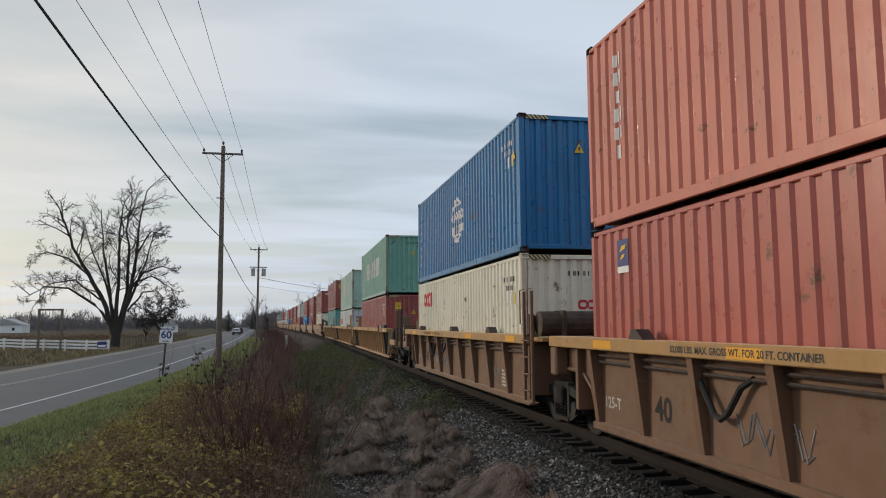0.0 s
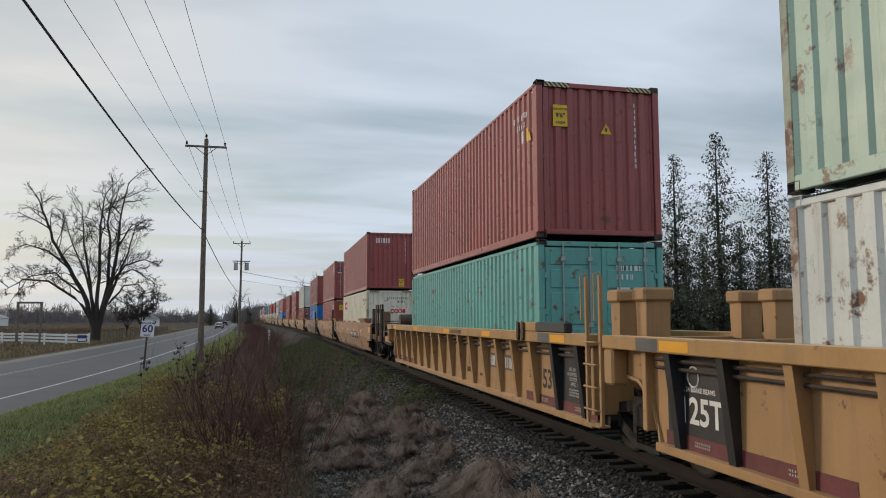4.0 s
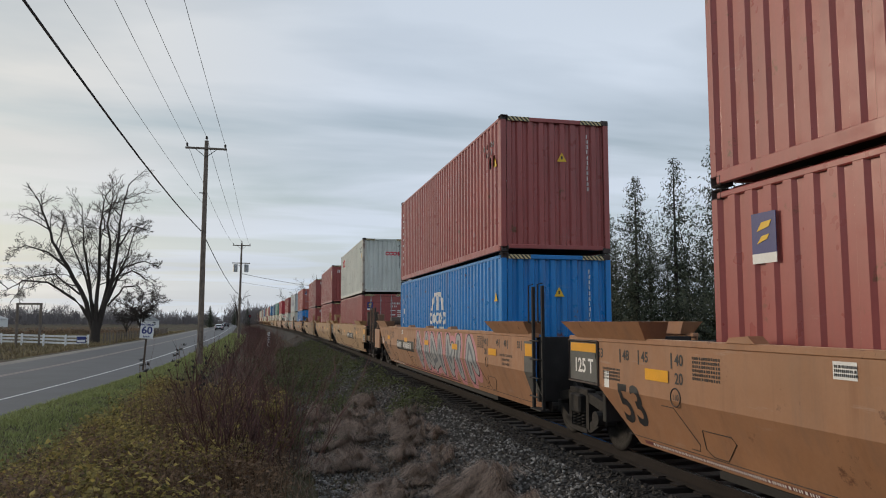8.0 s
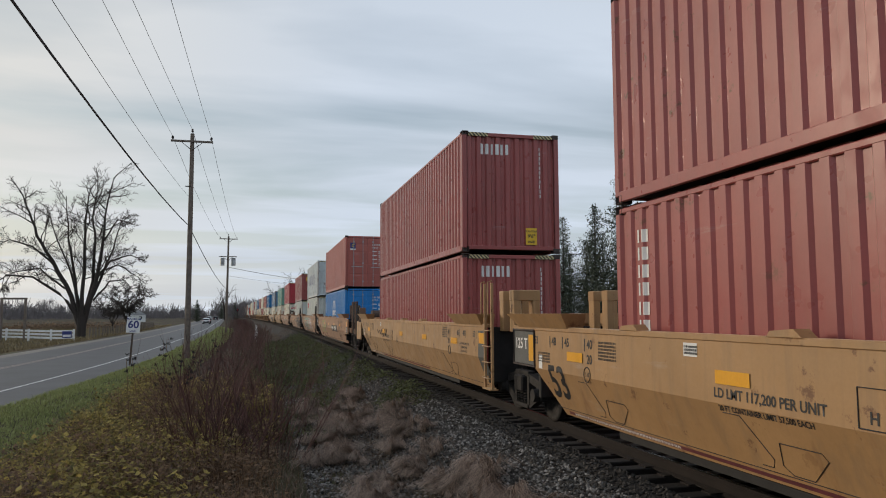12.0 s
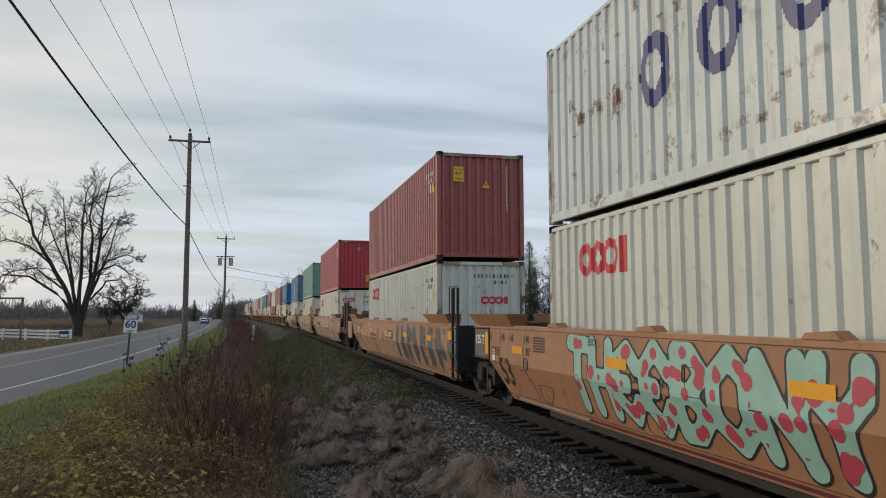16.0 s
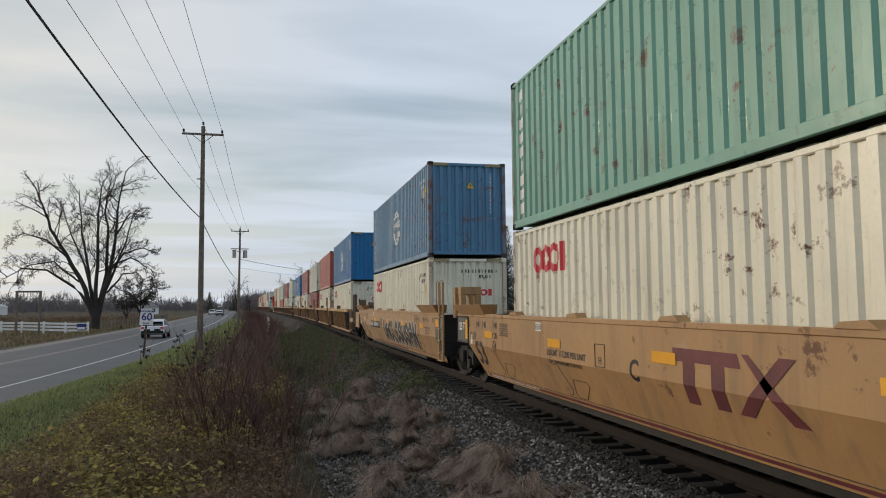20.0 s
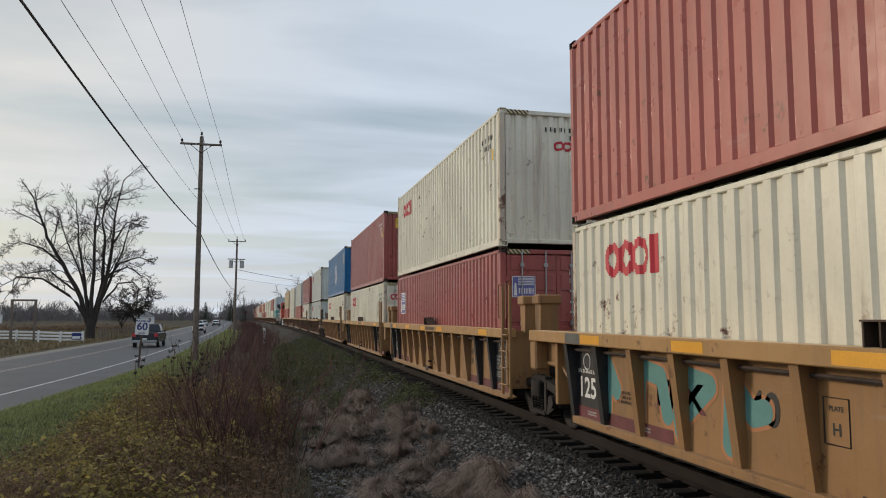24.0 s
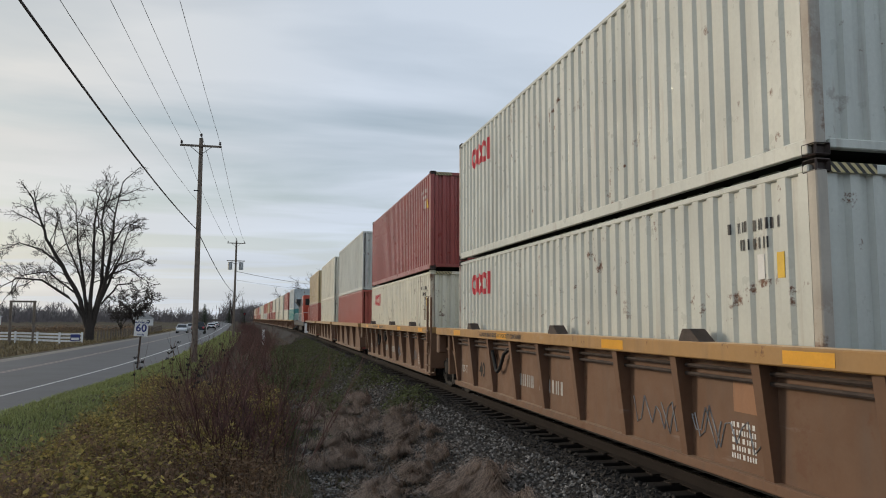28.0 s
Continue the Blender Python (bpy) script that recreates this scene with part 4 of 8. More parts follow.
def smooth_side(y0, y1, yb0, yb1):
    """Side of a smooth well: upright upper band, lower band leaning in; y0..y1 at the top, yb0..yb1 at the bottom. On the -x side."""
    bm = bmesh.new()
    t = 0.02
    X, zt, zc, zb = -SIDE_X, SILL_TOP, 0.98, 0.33
    xb = X + 0.24
    k = (zc - zb) / (zt - zb)
    yc0, yc1 = yb0 + (y0 - yb0) * min(1, k * 1.2), y1 if yb1 == y1 else yb1 + (y1 - yb1) * 0.42
    rows = [((y0, zt), (y1, zt), X), ((yc0, zc), (yc1, zc), X), ((yb0, zb), (yb1, zb), xb)]
    outer = [[bm.verts.new((x, p[0], p[1])) for p in (a, b)] for a, b, x in rows]
    inner = [[bm.verts.new((x + t, p[0], p[1])) for p in (a, b)] for a, b, x in rows]
    for g in (outer, inner):
        for i in range(2):
            bm.faces.new((g[i][0], g[i][1], g[i + 1][1], g[i + 1][0]))
    for i in range(2):
        for e in (0, 1):
            bm.faces.new((outer[i][e], inner[i][e], inner[i + 1][e], outer[i + 1][e]))
    bm.faces.new((outer[0][0], outer[0][1], inner[0][1], inner[0][0]))
    bm.faces.new((outer[2][0], outer[2][1], inner[2][1], inner[2][0]))
    bmesh.ops.recalc_face_normals(bm, faces=bm.faces[:])
    return bm


def rib_post(d):
    """Tapered side post of a ribbed well, on the -x side."""
    return prism_y(bmesh.new(), [(-SIDE_X + 0.03, SILL_TOP - 0.17), (-SIDE_X + 0.15, 0.38), (-SIDE_X + 0.24, 0.38), (-SIDE_X + 0.22, SILL_TOP - 0.17)], -d / 2, d / 2)


def lug_mesh():
    """Open steel bracket on the chord: two cells under a top plate and a sloping back."""
    bm = bmesh.new()
    X, Z = -SIDE_X + 0.02, SILL_TOP
    for y in (-0.01, 0.15, 0.31):
        box(bm, X, X + 0.2, y, y + 0.018, Z, Z + 0.19)
    box(bm, X - 0.01, X + 0.21, -0.02, 0.34, Z + 0.19, Z + 0.206)
    box(bm, X + 0.2, X + 0.215, -0.01, 0.328, Z, Z + 0.19)
    return prism(bm, [(-0.02, Z + 0.205), (-0.02, Z + 0.18), (-0.2, Z), (-0.23, Z)], X, X + 0.2)


def ttx_mark(car, y, flat=None, size=1.0):
    """The owner's mark in plain maroon shapes: two stems under a bar, and crossing bars."""
    for nm, poly in (("bar", ((0, 0.52), (1.15, 0.52), (1.2, 0.38), (0, 0.38))), ("stem", ((0.2, 0.38), (0.42, 0.38), (0.42, -0.06), (0.2, -0.06))),
                     ("stem", ((0.72, 0.38), (0.94, 0.38), (0.94, -0.06), (0.72, -0.06))), ("slant", ((1.75, 0.52), (1.97, 0.52), (1.3, -0.06), (1.08, -0.06))),
                     ("slant", ((1.22, 0.52), (1.32, 0.52), (2.05, -0.06), (1.83, -0.06)))):
        bm = bmesh.new()
        bm.faces.new([bm.verts.new((0, y - u * size, 0.84 + v * size)) for u, v in poly])
        bmesh.ops.bisect_plane(bm, geom=bm.verts[:] + bm.edges[:] + bm.faces[:], plane_co=(0, 0, 0.98), plane_no=(0, 0, 1))
        for v in bm.verts:
            v.co.x = (skin_x(v.co.z) if flat is None else flat) - (0.004 if nm != "slant" else 0.006)
        part("logo_" + nm, bm, M_MAROONBAND, car, "faded maroon owner's mark")


def ladder(car, y, mat, top=2.42, x=-1):
    """Corner ladder: two uprights, bent rungs and a stirrup step."""
    X = x * (SIDE_X + 0.0)
    l = part("ladder", shared("lad%.2f" % top, lambda: box(box(bmesh.new(), -0.025, 0.025, -0.03, 0.03, 0.42, top, 0.006), -0.025, 0.025, -0.47, -0.41, 0.42, top, 0.006)), mat, car, "steel corner ladder with bent rungs", at=pose(X, y, 0))
    for i in range(4):
        part("rung", shared("rung", lambda: tb([(0, 0, 0), (-0.07, -0.02, 0), (-0.07, -0.42, 0), (0, -0.44, 0)], 0.014, 6)), mat, l, at=pose(0, 0, 0.62 + 0.30 * i))
    for yy in (0.0, -0.44):
        part("grab_iron", shared("grabL%.2f" % top, lambda: tb([(0, 0.0, top - 0.62), (-0.06, 0.06, top - 0.6), (-0.06, 0.06, top + 0.02), (0, 0.0, top + 0.04)], 0.013, 6)), mat, l, at=pose(0, yy, 0))
    part("step", shared("step", lambda: bx(-0.06, 0.10, -0.47, 0.03, 0.40, 0.425)), mat, l)
    return l


def stool(car, x, y, mat):
    """Flared container guide above the end deck."""
    s = part("container_guide", shared("stool", lambda: prism(bmesh.new(), [(-0.12, 1.55), (0.12, 1.55), (0.14, 2.08), (-0.14, 2.08)], -0.17, 0.17)), mat, car, "flared steel container guide", at=pose(x, y, 0))
    part("cap", shared("stoolcap", lambda: bx(-0.22, 0.22, -0.18, 0.18, 2.06, 2.24, 0.03)), mat, s)
    return s


def open_guide(car, x, y, mat):
    """Guide made of two posts and a lintel."""
    g = part("container_guide", shared("og", lambda: box(box(bmesh.new(), -0.26, -0.12, -0.12, 0.12, 1.5, 2.26, 0.01), 0.12, 0.26, -0.12, 0.12, 1.5, 2.26, 0.01)), mat, car, "steel container guide with an opening", at=pose(x, y, 0))
    part("lintel", shared("ogl", lambda: bx(-0.266, 0.266, -0.126, 0.126, 2.08, 2.28, 0.012)), mat, g)


def flare_mesh():
    """Long tapered guide trough along the top of the sill."""
    bm = bmesh.new()
    a = [(-SIDE_X - 0.02, 0.0, SILL_TOP), (-SIDE_X - 0.02, 2.0, SILL_TOP), (-SIDE_X - 0.16, 2.25, SILL_TOP + 0.22), (-SIDE_X - 0.16, -0.1, SILL_TOP + 0.22)]
    f0 = [bm.verts.new(p) for p in a]
    f1 = [bm.verts.new((p[0] + 0.25 + (0.14 if p[2] > SILL_TOP + 0.1 else 0), p[1], p[2])) for p in a]
    bm.faces.new(f0)
    bm.faces.new(f1[::-1])
    for i in range(4):
        bm.faces.new((f0[i], f0[(i + 1) % 4], f1[(i + 1) % 4], f1[i]))
    bmesh.ops.recalc_face_normals(bm, faces=bm.faces[:])
    return bm


def brake_wheel_mesh():
    bm = bmesh.new()
    ringp = [(0, 0.26 * math.cos(a), 0.26 * math.sin(a)) for a in [i * math.pi / 10 for i in range(21)]]
    tube(bm, ringp, 0.016, 5, None, False)
    for k in range(4):
        a = k * math.pi / 2
        tube(bm, [(0, 0, 0), (0, 0.26 * math.cos(a), 0.26 * math.sin(a))], 0.012, 5)
    return bm


def coupler(car, y, d):
    c = part("coupler", shared("cshank", lambda: bx(-0.09, 0.09, -0.45, 0.0, 0.72, 0.95, 0.02)), M_TRUCK, car, "knuckle coupler", at=pose(0, y, 0, 0, 0, 0 if d < 0 else 180))
    part("knuckle", shared("cknuck", lambda: prism(bmesh.new(), [(-0.45, 0.68), (-0.45, 0.99), (-0.62, 0.99), (-0.72, 0.9), (-0.72, 0.76), (-0.62, 0.68)], -0.16, 0.16)), M_TRUCK, c)
    part("air_hose", shared("chose", lambda: tb([(-0.3, -0.2, 0.75), (-0.3, -0.45, 0.45), (-0.25, -0.7, 0.38), (-0.2, -0.85, 0.55)], 0.025, 6)), M_RUBBER, c)


def end_deck(car, y0, d, length, body, kind):
    """The open end of a car beyond its well: draft sill, deck, grab irons, step, brake gear. d: -1 towards the front."""
    y1 = y0 + d * length
    lo, hi = min(y0, y1), max(y0, y1)
    part("draft_sill", bx(-0.42, 0.42, lo, hi, 0.68, 1.05, 0.02), M_DARK, car)
    part("draft_box", bx(-0.78, 0.78, min(y0, y1 - d * 0.45), max(y0, y1 - d * 0.45), 0.74, 1.42, 0.06), M_DARK, car, "black box housing over the draft gear")
    part("end_beam", bx(-1.42, 1.42, y1 - 0.16, y1 + 0.04, 0.88, 1.1, 0.015), M_POSTS, car)
    part("side_beam", bx(-1.4, -1.3, min(y0, y0 + d * 1.5), max(y0, y0 + d * 1.5), 0.92, 1.14, 0.012), body, car)
    part("side_beam", bx(1.3, 1.4, min(y0, y0 + d * 1.5), max(y0, y0 + d * 1.5), 0.92, 1.14, 0.012), body, car)
    part("end_wall", bx(-1.2, 1.2, y0 - 0.05, y0 + 0.05, 0.7, 1.62, 0.015), M_DARK, car)
    for x in (-1.4, 1.4):
        for k in (0.62, 0.0):
            yk = y1 - d * (0.06 + k)
            pm = M_DARK if k and d > 0 or not k and d < 0 else M_POSTS
            post = part("grab_post", shared("gpost", lambda: bx(-0.035, 0.035, -0.03, 0.03, 0.9, 2.42, 0.008)), pm, car, at=pose(x, yk, 0))
            part("grab_iron", shared("giron", lambda: tb([(0.0, -0.03, 2.4), (0.0, -0.17, 2.38), (0.0, -0.19, 2.3), (0.0, -0.19, 1.45), (0.0, -0.03, 1.38)], 0.012, 6)), M_CAST, post, "thin bent grab iron")
        part("gusset", shared("guss", lambda: prism(bmesh.new(), [(0.0, 1.1), (0.3, 1.1), (0.0, 1.75)], -0.012, 0.012)), M_POSTS, car, at=pose(x * 0.93, y1 - d * 0.62, 0))
    part("step_frame", shared("stepf", lambda: tb([(0, -0.3, 0.92), (0, -0.3, 0.36), (0, 0.3, 0.36), (0, 0.3, 0.92)], 0.022, 6)), M_CAST, car, "steel stirrup step", at=pose(-1.44, y1 - d * 0.37, 0))
    part("step_tread", shared("stept", lambda: bx(-0.1, 0.1, -0.29, 0.29, 0.345, 0.37, 0.005)), M_CAST, car, at=pose(-1.38, y1 - d * 0.37, 0))
    part("end_box", bx(-1.38, 1.38, min(y0, y0 + d * 0.85), max(y0, y0 + d * 0.85), 0.78, 1.5, 0.05), M_DARK, car)
    part("crossover_step", bx(-1.2, 1.2, y1 - d * 0.62 - 0.17, y1 - d * 0.62 + 0.17, 1.27, 1.3, 0.005), M_ZINC, car, "grey perforated crossover walkway")
    part("hand_rail", tb([(-1.36, y1 - d * 0.68, 1.72), (1.36, y1 - d * 0.68, 1.72)], 0.016, 6), M_CAST, car)
    coupler(car, y1, d)
    if d > 0:
        t = part("air_tank", tb([(-0.95, y0 + d * 0.75, 1.75), (0.55, y0 + d * 0.75, 1.75)], 0.25, 14), M_GRIME, car, "rusty cylindrical air reservoir")
        for x in (-0.7, 0.3):
            part("strap", bx(x - 0.04, x + 0.04, y0 + d * 0.75 - 0.27, y0 + d * 0.75 + 0.27, 1.27, 1.55, 0.01), M_DARK, t)
    else:
        part("brake_wheel", shared("bwheel", brake_wheel_mesh), M_DARK, car, "spoked hand brake wheel", at=pose(-0.9, y0 + d * 0.55, 1.95))
        part("brake_housing", bx(-0.86, -0.55, y0 + d * 0.55 - 0.16, y0 + d * 0.55 + 0.16, 1.25, 2.15, 0.03), M_BROWN, car, "rusty hand brake housing")
    part("brake_cylinder", tb([(-0.55, y0 + d * 1.2, 1.42), (-0.55, y0 + d * 0.35, 1.42)], 0.16, 12), M_DARK, car)
    part("brake_pipe", tb([(-1.3, y0, 0.95), (-1.32, (y0 + y1) / 2, 0.82), (-1.25, y1, 0.9)], 0.03, 6), M_CAST, car)


M_LETTER = plain("stencil_white", (0.4, 0.4, 0.385), 0.65, 0, 0.25)
M_PANEL = plain("grey_panel", (0.085, 0.088, 0.085), 0.55, 0, 0.25)
M_PLATE = plain("plate_charcoal", (0.035, 0.035, 0.036), 0.55, 0, 0.3)
M_MAROONBAND = plain("maroon_band", (0.13, 0.03, 0.035), 0.6, 0, 0.3)
M_SPRAY = {k: plain("spray_" + k, c, 0.55, 0, 0.12) for k, c in {
    "rose": (0.42, 0.06, 0.09), "soot": (0.06, 0.062, 0.068), "white": (0.62, 0.62, 0.62), "black": (0.025, 0.025, 0.03), "silver": (0.33, 0.34, 0.35), "mint": (0.28, 0.48, 0.42), "pink": (0.5, 0.22, 0.25),
    "lime": (0.33, 0.42, 0.07), "lilac": (0.34, 0.25, 0.33), "slate": (0.13, 0.15, 0.18), "teal": (0.10, 0.27, 0.26), "orange": (0.45, 0.19, 0.08)}.items()}
M_FADEWHITE = plain("faded_white", (0.6, 0.61, 0.58), 0.6, 0, 0.2)
FLAT = -SIDE_X + 0.22           # outer face of a ribbed well's sheet


# where each smooth wagon carries its reporting plate: far end, length, foot, height
PLATES = {5: (4.27, 3.2, 0.84, 0.34), 7: (11.13, 3.14, 0.88, 0.32), 8: (4.3, 3.2, 0.88, 0.31), 11: (4.35, 3.2, 0.84, 0.35), 13: (6.3, 1.5, 1.03, 0.28), 14: (4.2, 2.2, 0.95, 0.3), 16: (10.85, 2.78, 0.92, 0.27)}


def smooth_marks(car, body, i, front, rear):
    dark = M_BLACK
    # end panels
    if not front:
        car_plate(car, -2.74, -2.25, 0.62, 1.5, M_PANEL, "dark grey end panel")
        car_plate(car, -2.68, -2.3, 1.25, 1.46, M_REFLECT, "yellow reflective plate", lift=0.008)
    if not rear:
        car_plate(car, 14.45, 15.4, 1.02, 1.56, M_PANEL, "dark grey end panel")
        if i in (5, 6, 13):
            car_plate(car, 14.5, 15.35, 1.42, 1.54, M_REFLECT, "yellow reflective plate", lift=0.008)
        else:
            car_plate(car, 14.49, 14.7, 1.08, 1.5, M_REFLECT, "yellow reflective plate", lift=0.008)
        car_words(car, "125 T", 0.24 if i not in (5, 6, 13) else 0.27, M_WHITE, 15.05 if i not in (5, 6, 13) else 14.92, 1.34 if i not in (5, 6, 13) else 1.22)
        part("panel_rim", shared("prim", lambda: tube(bmesh.new(), [(-SIDE_X - 0.012, 14.43, 1.57), (-SIDE_X - 0.012, 15.4, 1.57), (-SIDE_X - 0.012, 15.4, 1.0), (-SIDE_X - 0.012, 14.43, 1.0), (-SIDE_X - 0.012, 14.43, 1.57)], 0.02, 5)), M_CAST, car)
    car_plate(car, 14.12, 14.26, 0.99, 1.2, M_WHITE, "small white placard")
    # length marks and load data
    car_words(car, "53", 0.66, M_BLACK, 13.6, 0.8)
    for y, t in ((14.5, "53"), (13.78, "48"), (13.3, "45"), (12.55, "40")):
        car_words(car, t, 0.17, M_BLACK, y - 0.14, 1.42)
        car_plate(car, y, y + 0.03, 1.33, 1.5, M_BLACK)
    car_words(car, "20", 0.17, M_BLACK, 12.42, 1.22)
    for y, t in ((-2.1, "53"), (-1.32, "48"), (-0.83, "45"), (0.0, "40")):
        car_words(car, t, 0.17, M_BLACK, y + 0.14, 1.42)
        car_plate(car, y - 0.03, y, 1.33, 1.5, M_BLACK)
    car_words(car, "20", 0.17, M_BLACK, 0.13, 1.22)
    for y in (13.05, 9.5, 6.2, 2.9, -0.2):
        car_plate(car, y - 0.42, y + 0.1, 1.17, 1.3, M_REFLECT, "yellow reflective strip", lift=0.011)
    ring_me = shared("load_ring", lambda: tube(bmesh.new(), [(-SIDE_X - 0.004, 0.1 * math.cos(a), 0.1 * math.sin(a)) for a in [k * math.pi / 8 for k in range(17)]], 0.007, 4, None, False))
    for y in (12.5, 0.05):
        part("load_ring", ring_me, M_BLACK, car, at=pose(0, y, 1.02 + 0.001))
    car_words(car, "110", 0.085, M_BLACK, 12.5, 1.02)
    car_bars(car, 200, 12, 14.3, 1.22, 0.03, 0.028, 0.012, dark, rows=4)
    car_bars(car, 202, 12, 12.15, 1.45, 0.03, 0.028, 0.012, dark, rows=6)
    car_bars(car, 210, 12, 0.75, 1.5, 0.03, 0.028, 0.012, dark, rows=6)
    for k, t in enumerate(("2 INCH TREAD COND. SHOES", "#24 BRAKE BEAMS", "38 INCH WHEELS")):
        car_words(car, t, 0.06, M_BLACK, -1.2, 1.2 - 0.08 * k)
    car_words(car, "LD LMT 117,200 PER UNIT", 0.13, M_BLACK, 8.9, 1.08)
    car_words(car, "20 FT CONTAINER LIMIT 57,500 EACH", 0.075, M_BLACK, 8.95, 0.94)
    part("plate_frame", shared("spfr", lambda: tube(bmesh.new(), [(-SIDE_X - 0.004, 7.85, 1.0), (-SIDE_X - 0.004, 7.55, 1.0), (-SIDE_X - 0.004, 7.55, 1.3), (-SIDE_X - 0.004, 7.85, 1.3), (-SIDE_X - 0.004, 7.85, 1.0)], 0.006, 4)), M_BLACK, car)
    car_words(car, "H", 0.13, M_BLACK, 7.7, 1.08)
    car_words(car, {5: "B", 8: "B", 9: "C", 11: "A", 13: "B", 15: "C"}.get(i, "A"), 0.36, M_BLACK, 6.75 if i not in (5, 8) else 4.75, 1.02)
    car_plate(car, 9.9, 10.15, 1.4, 1.54, M_WHITE, "small white notice plate")
    car_bars(car, 240, 6, 10.13, 1.49, 0.03, 0.022, 0.01, dark, rows=3, lift=0.008)
    # reporting mark on a black plate, kept as bars
    if i in PLATES:
        yp, ln, z0, h = PLATES[i]
        car_plate(car, yp - ln, yp, z0, z0 + h, M_PLATE, "black plate with white characters", lift=0.003)
        k = ln / 3.2
        car_bars(car, 250, 4, yp - 0.12 * k, z0 + 0.06, 0.16 * k, h - 0.12, 0.07 * k, M_WHITE, None, lift=0.008)
        car_bars(car, 251, 6, yp - 1.4 * k, z0 + 0.06, 0.16 * k, h - 0.12, 0.07 * k, M_WHITE, None, lift=0.008)
    car_plate(car, 3.0, 13.6, 0.36, 0.40, M_MAROONBAND)
    car_bars(car, 260, 40, 13.4, 0.365, 0.05, 0.03, 0.02, M_WHITE)
    # folds and jacking outlines
    for y in (12.6, 9.3, 0.75):
        part("jack_outline", shared("jack%.1f" % y, lambda: tube(bmesh.new(), [(skin_x(z) - 0.003, y - yy, z) for yy, z in ((0.45, 0.72), (0.95, 0.72), (1.0, 0.66), (0.75, 0.45), (0.5, 0.45), (0.4, 0.52), (0.45, 0.72))], 0.005, 4)), M_CAST, car, "welded jacking outline")
        part("jack_outline", shared("jackb%.1f" % y, lambda: tube(bmesh.new(), [(skin_x(z) - 0.003, y - yy, z) for yy, z in ((-0.25, 0.9), (0.0, 0.9), (0.3, 0.55), (0.25, 0.47), (0.1, 0.47))], 0.005, 4)), M_CAST, car, "welded jacking outline")
    part("weld_line", shared("weld_s", lambda: tube(bmesh.new(), [(skin_x(0.43) - 0.001, 14.0, 0.43), (skin_x(0.43) - 0.001, -2.3, 0.43)], 0.005, 4)), M_CAST, car)
    for y in (11.3, 8.6, 5.9, 3.2):
        part("container_lug", shared("slug", lambda: prism(bmesh.new(), [(-0.22, SILL_TOP + 0.02), (0.22, SILL_TOP + 0.02), (0.17, SILL_TOP + 0.07), (-0.12, SILL_TOP + 0.09)], -SIDE_X - 0.02, -SIDE_X + 0.14)), body, car, "low folded steel lug", at=pose(0, y, 0))


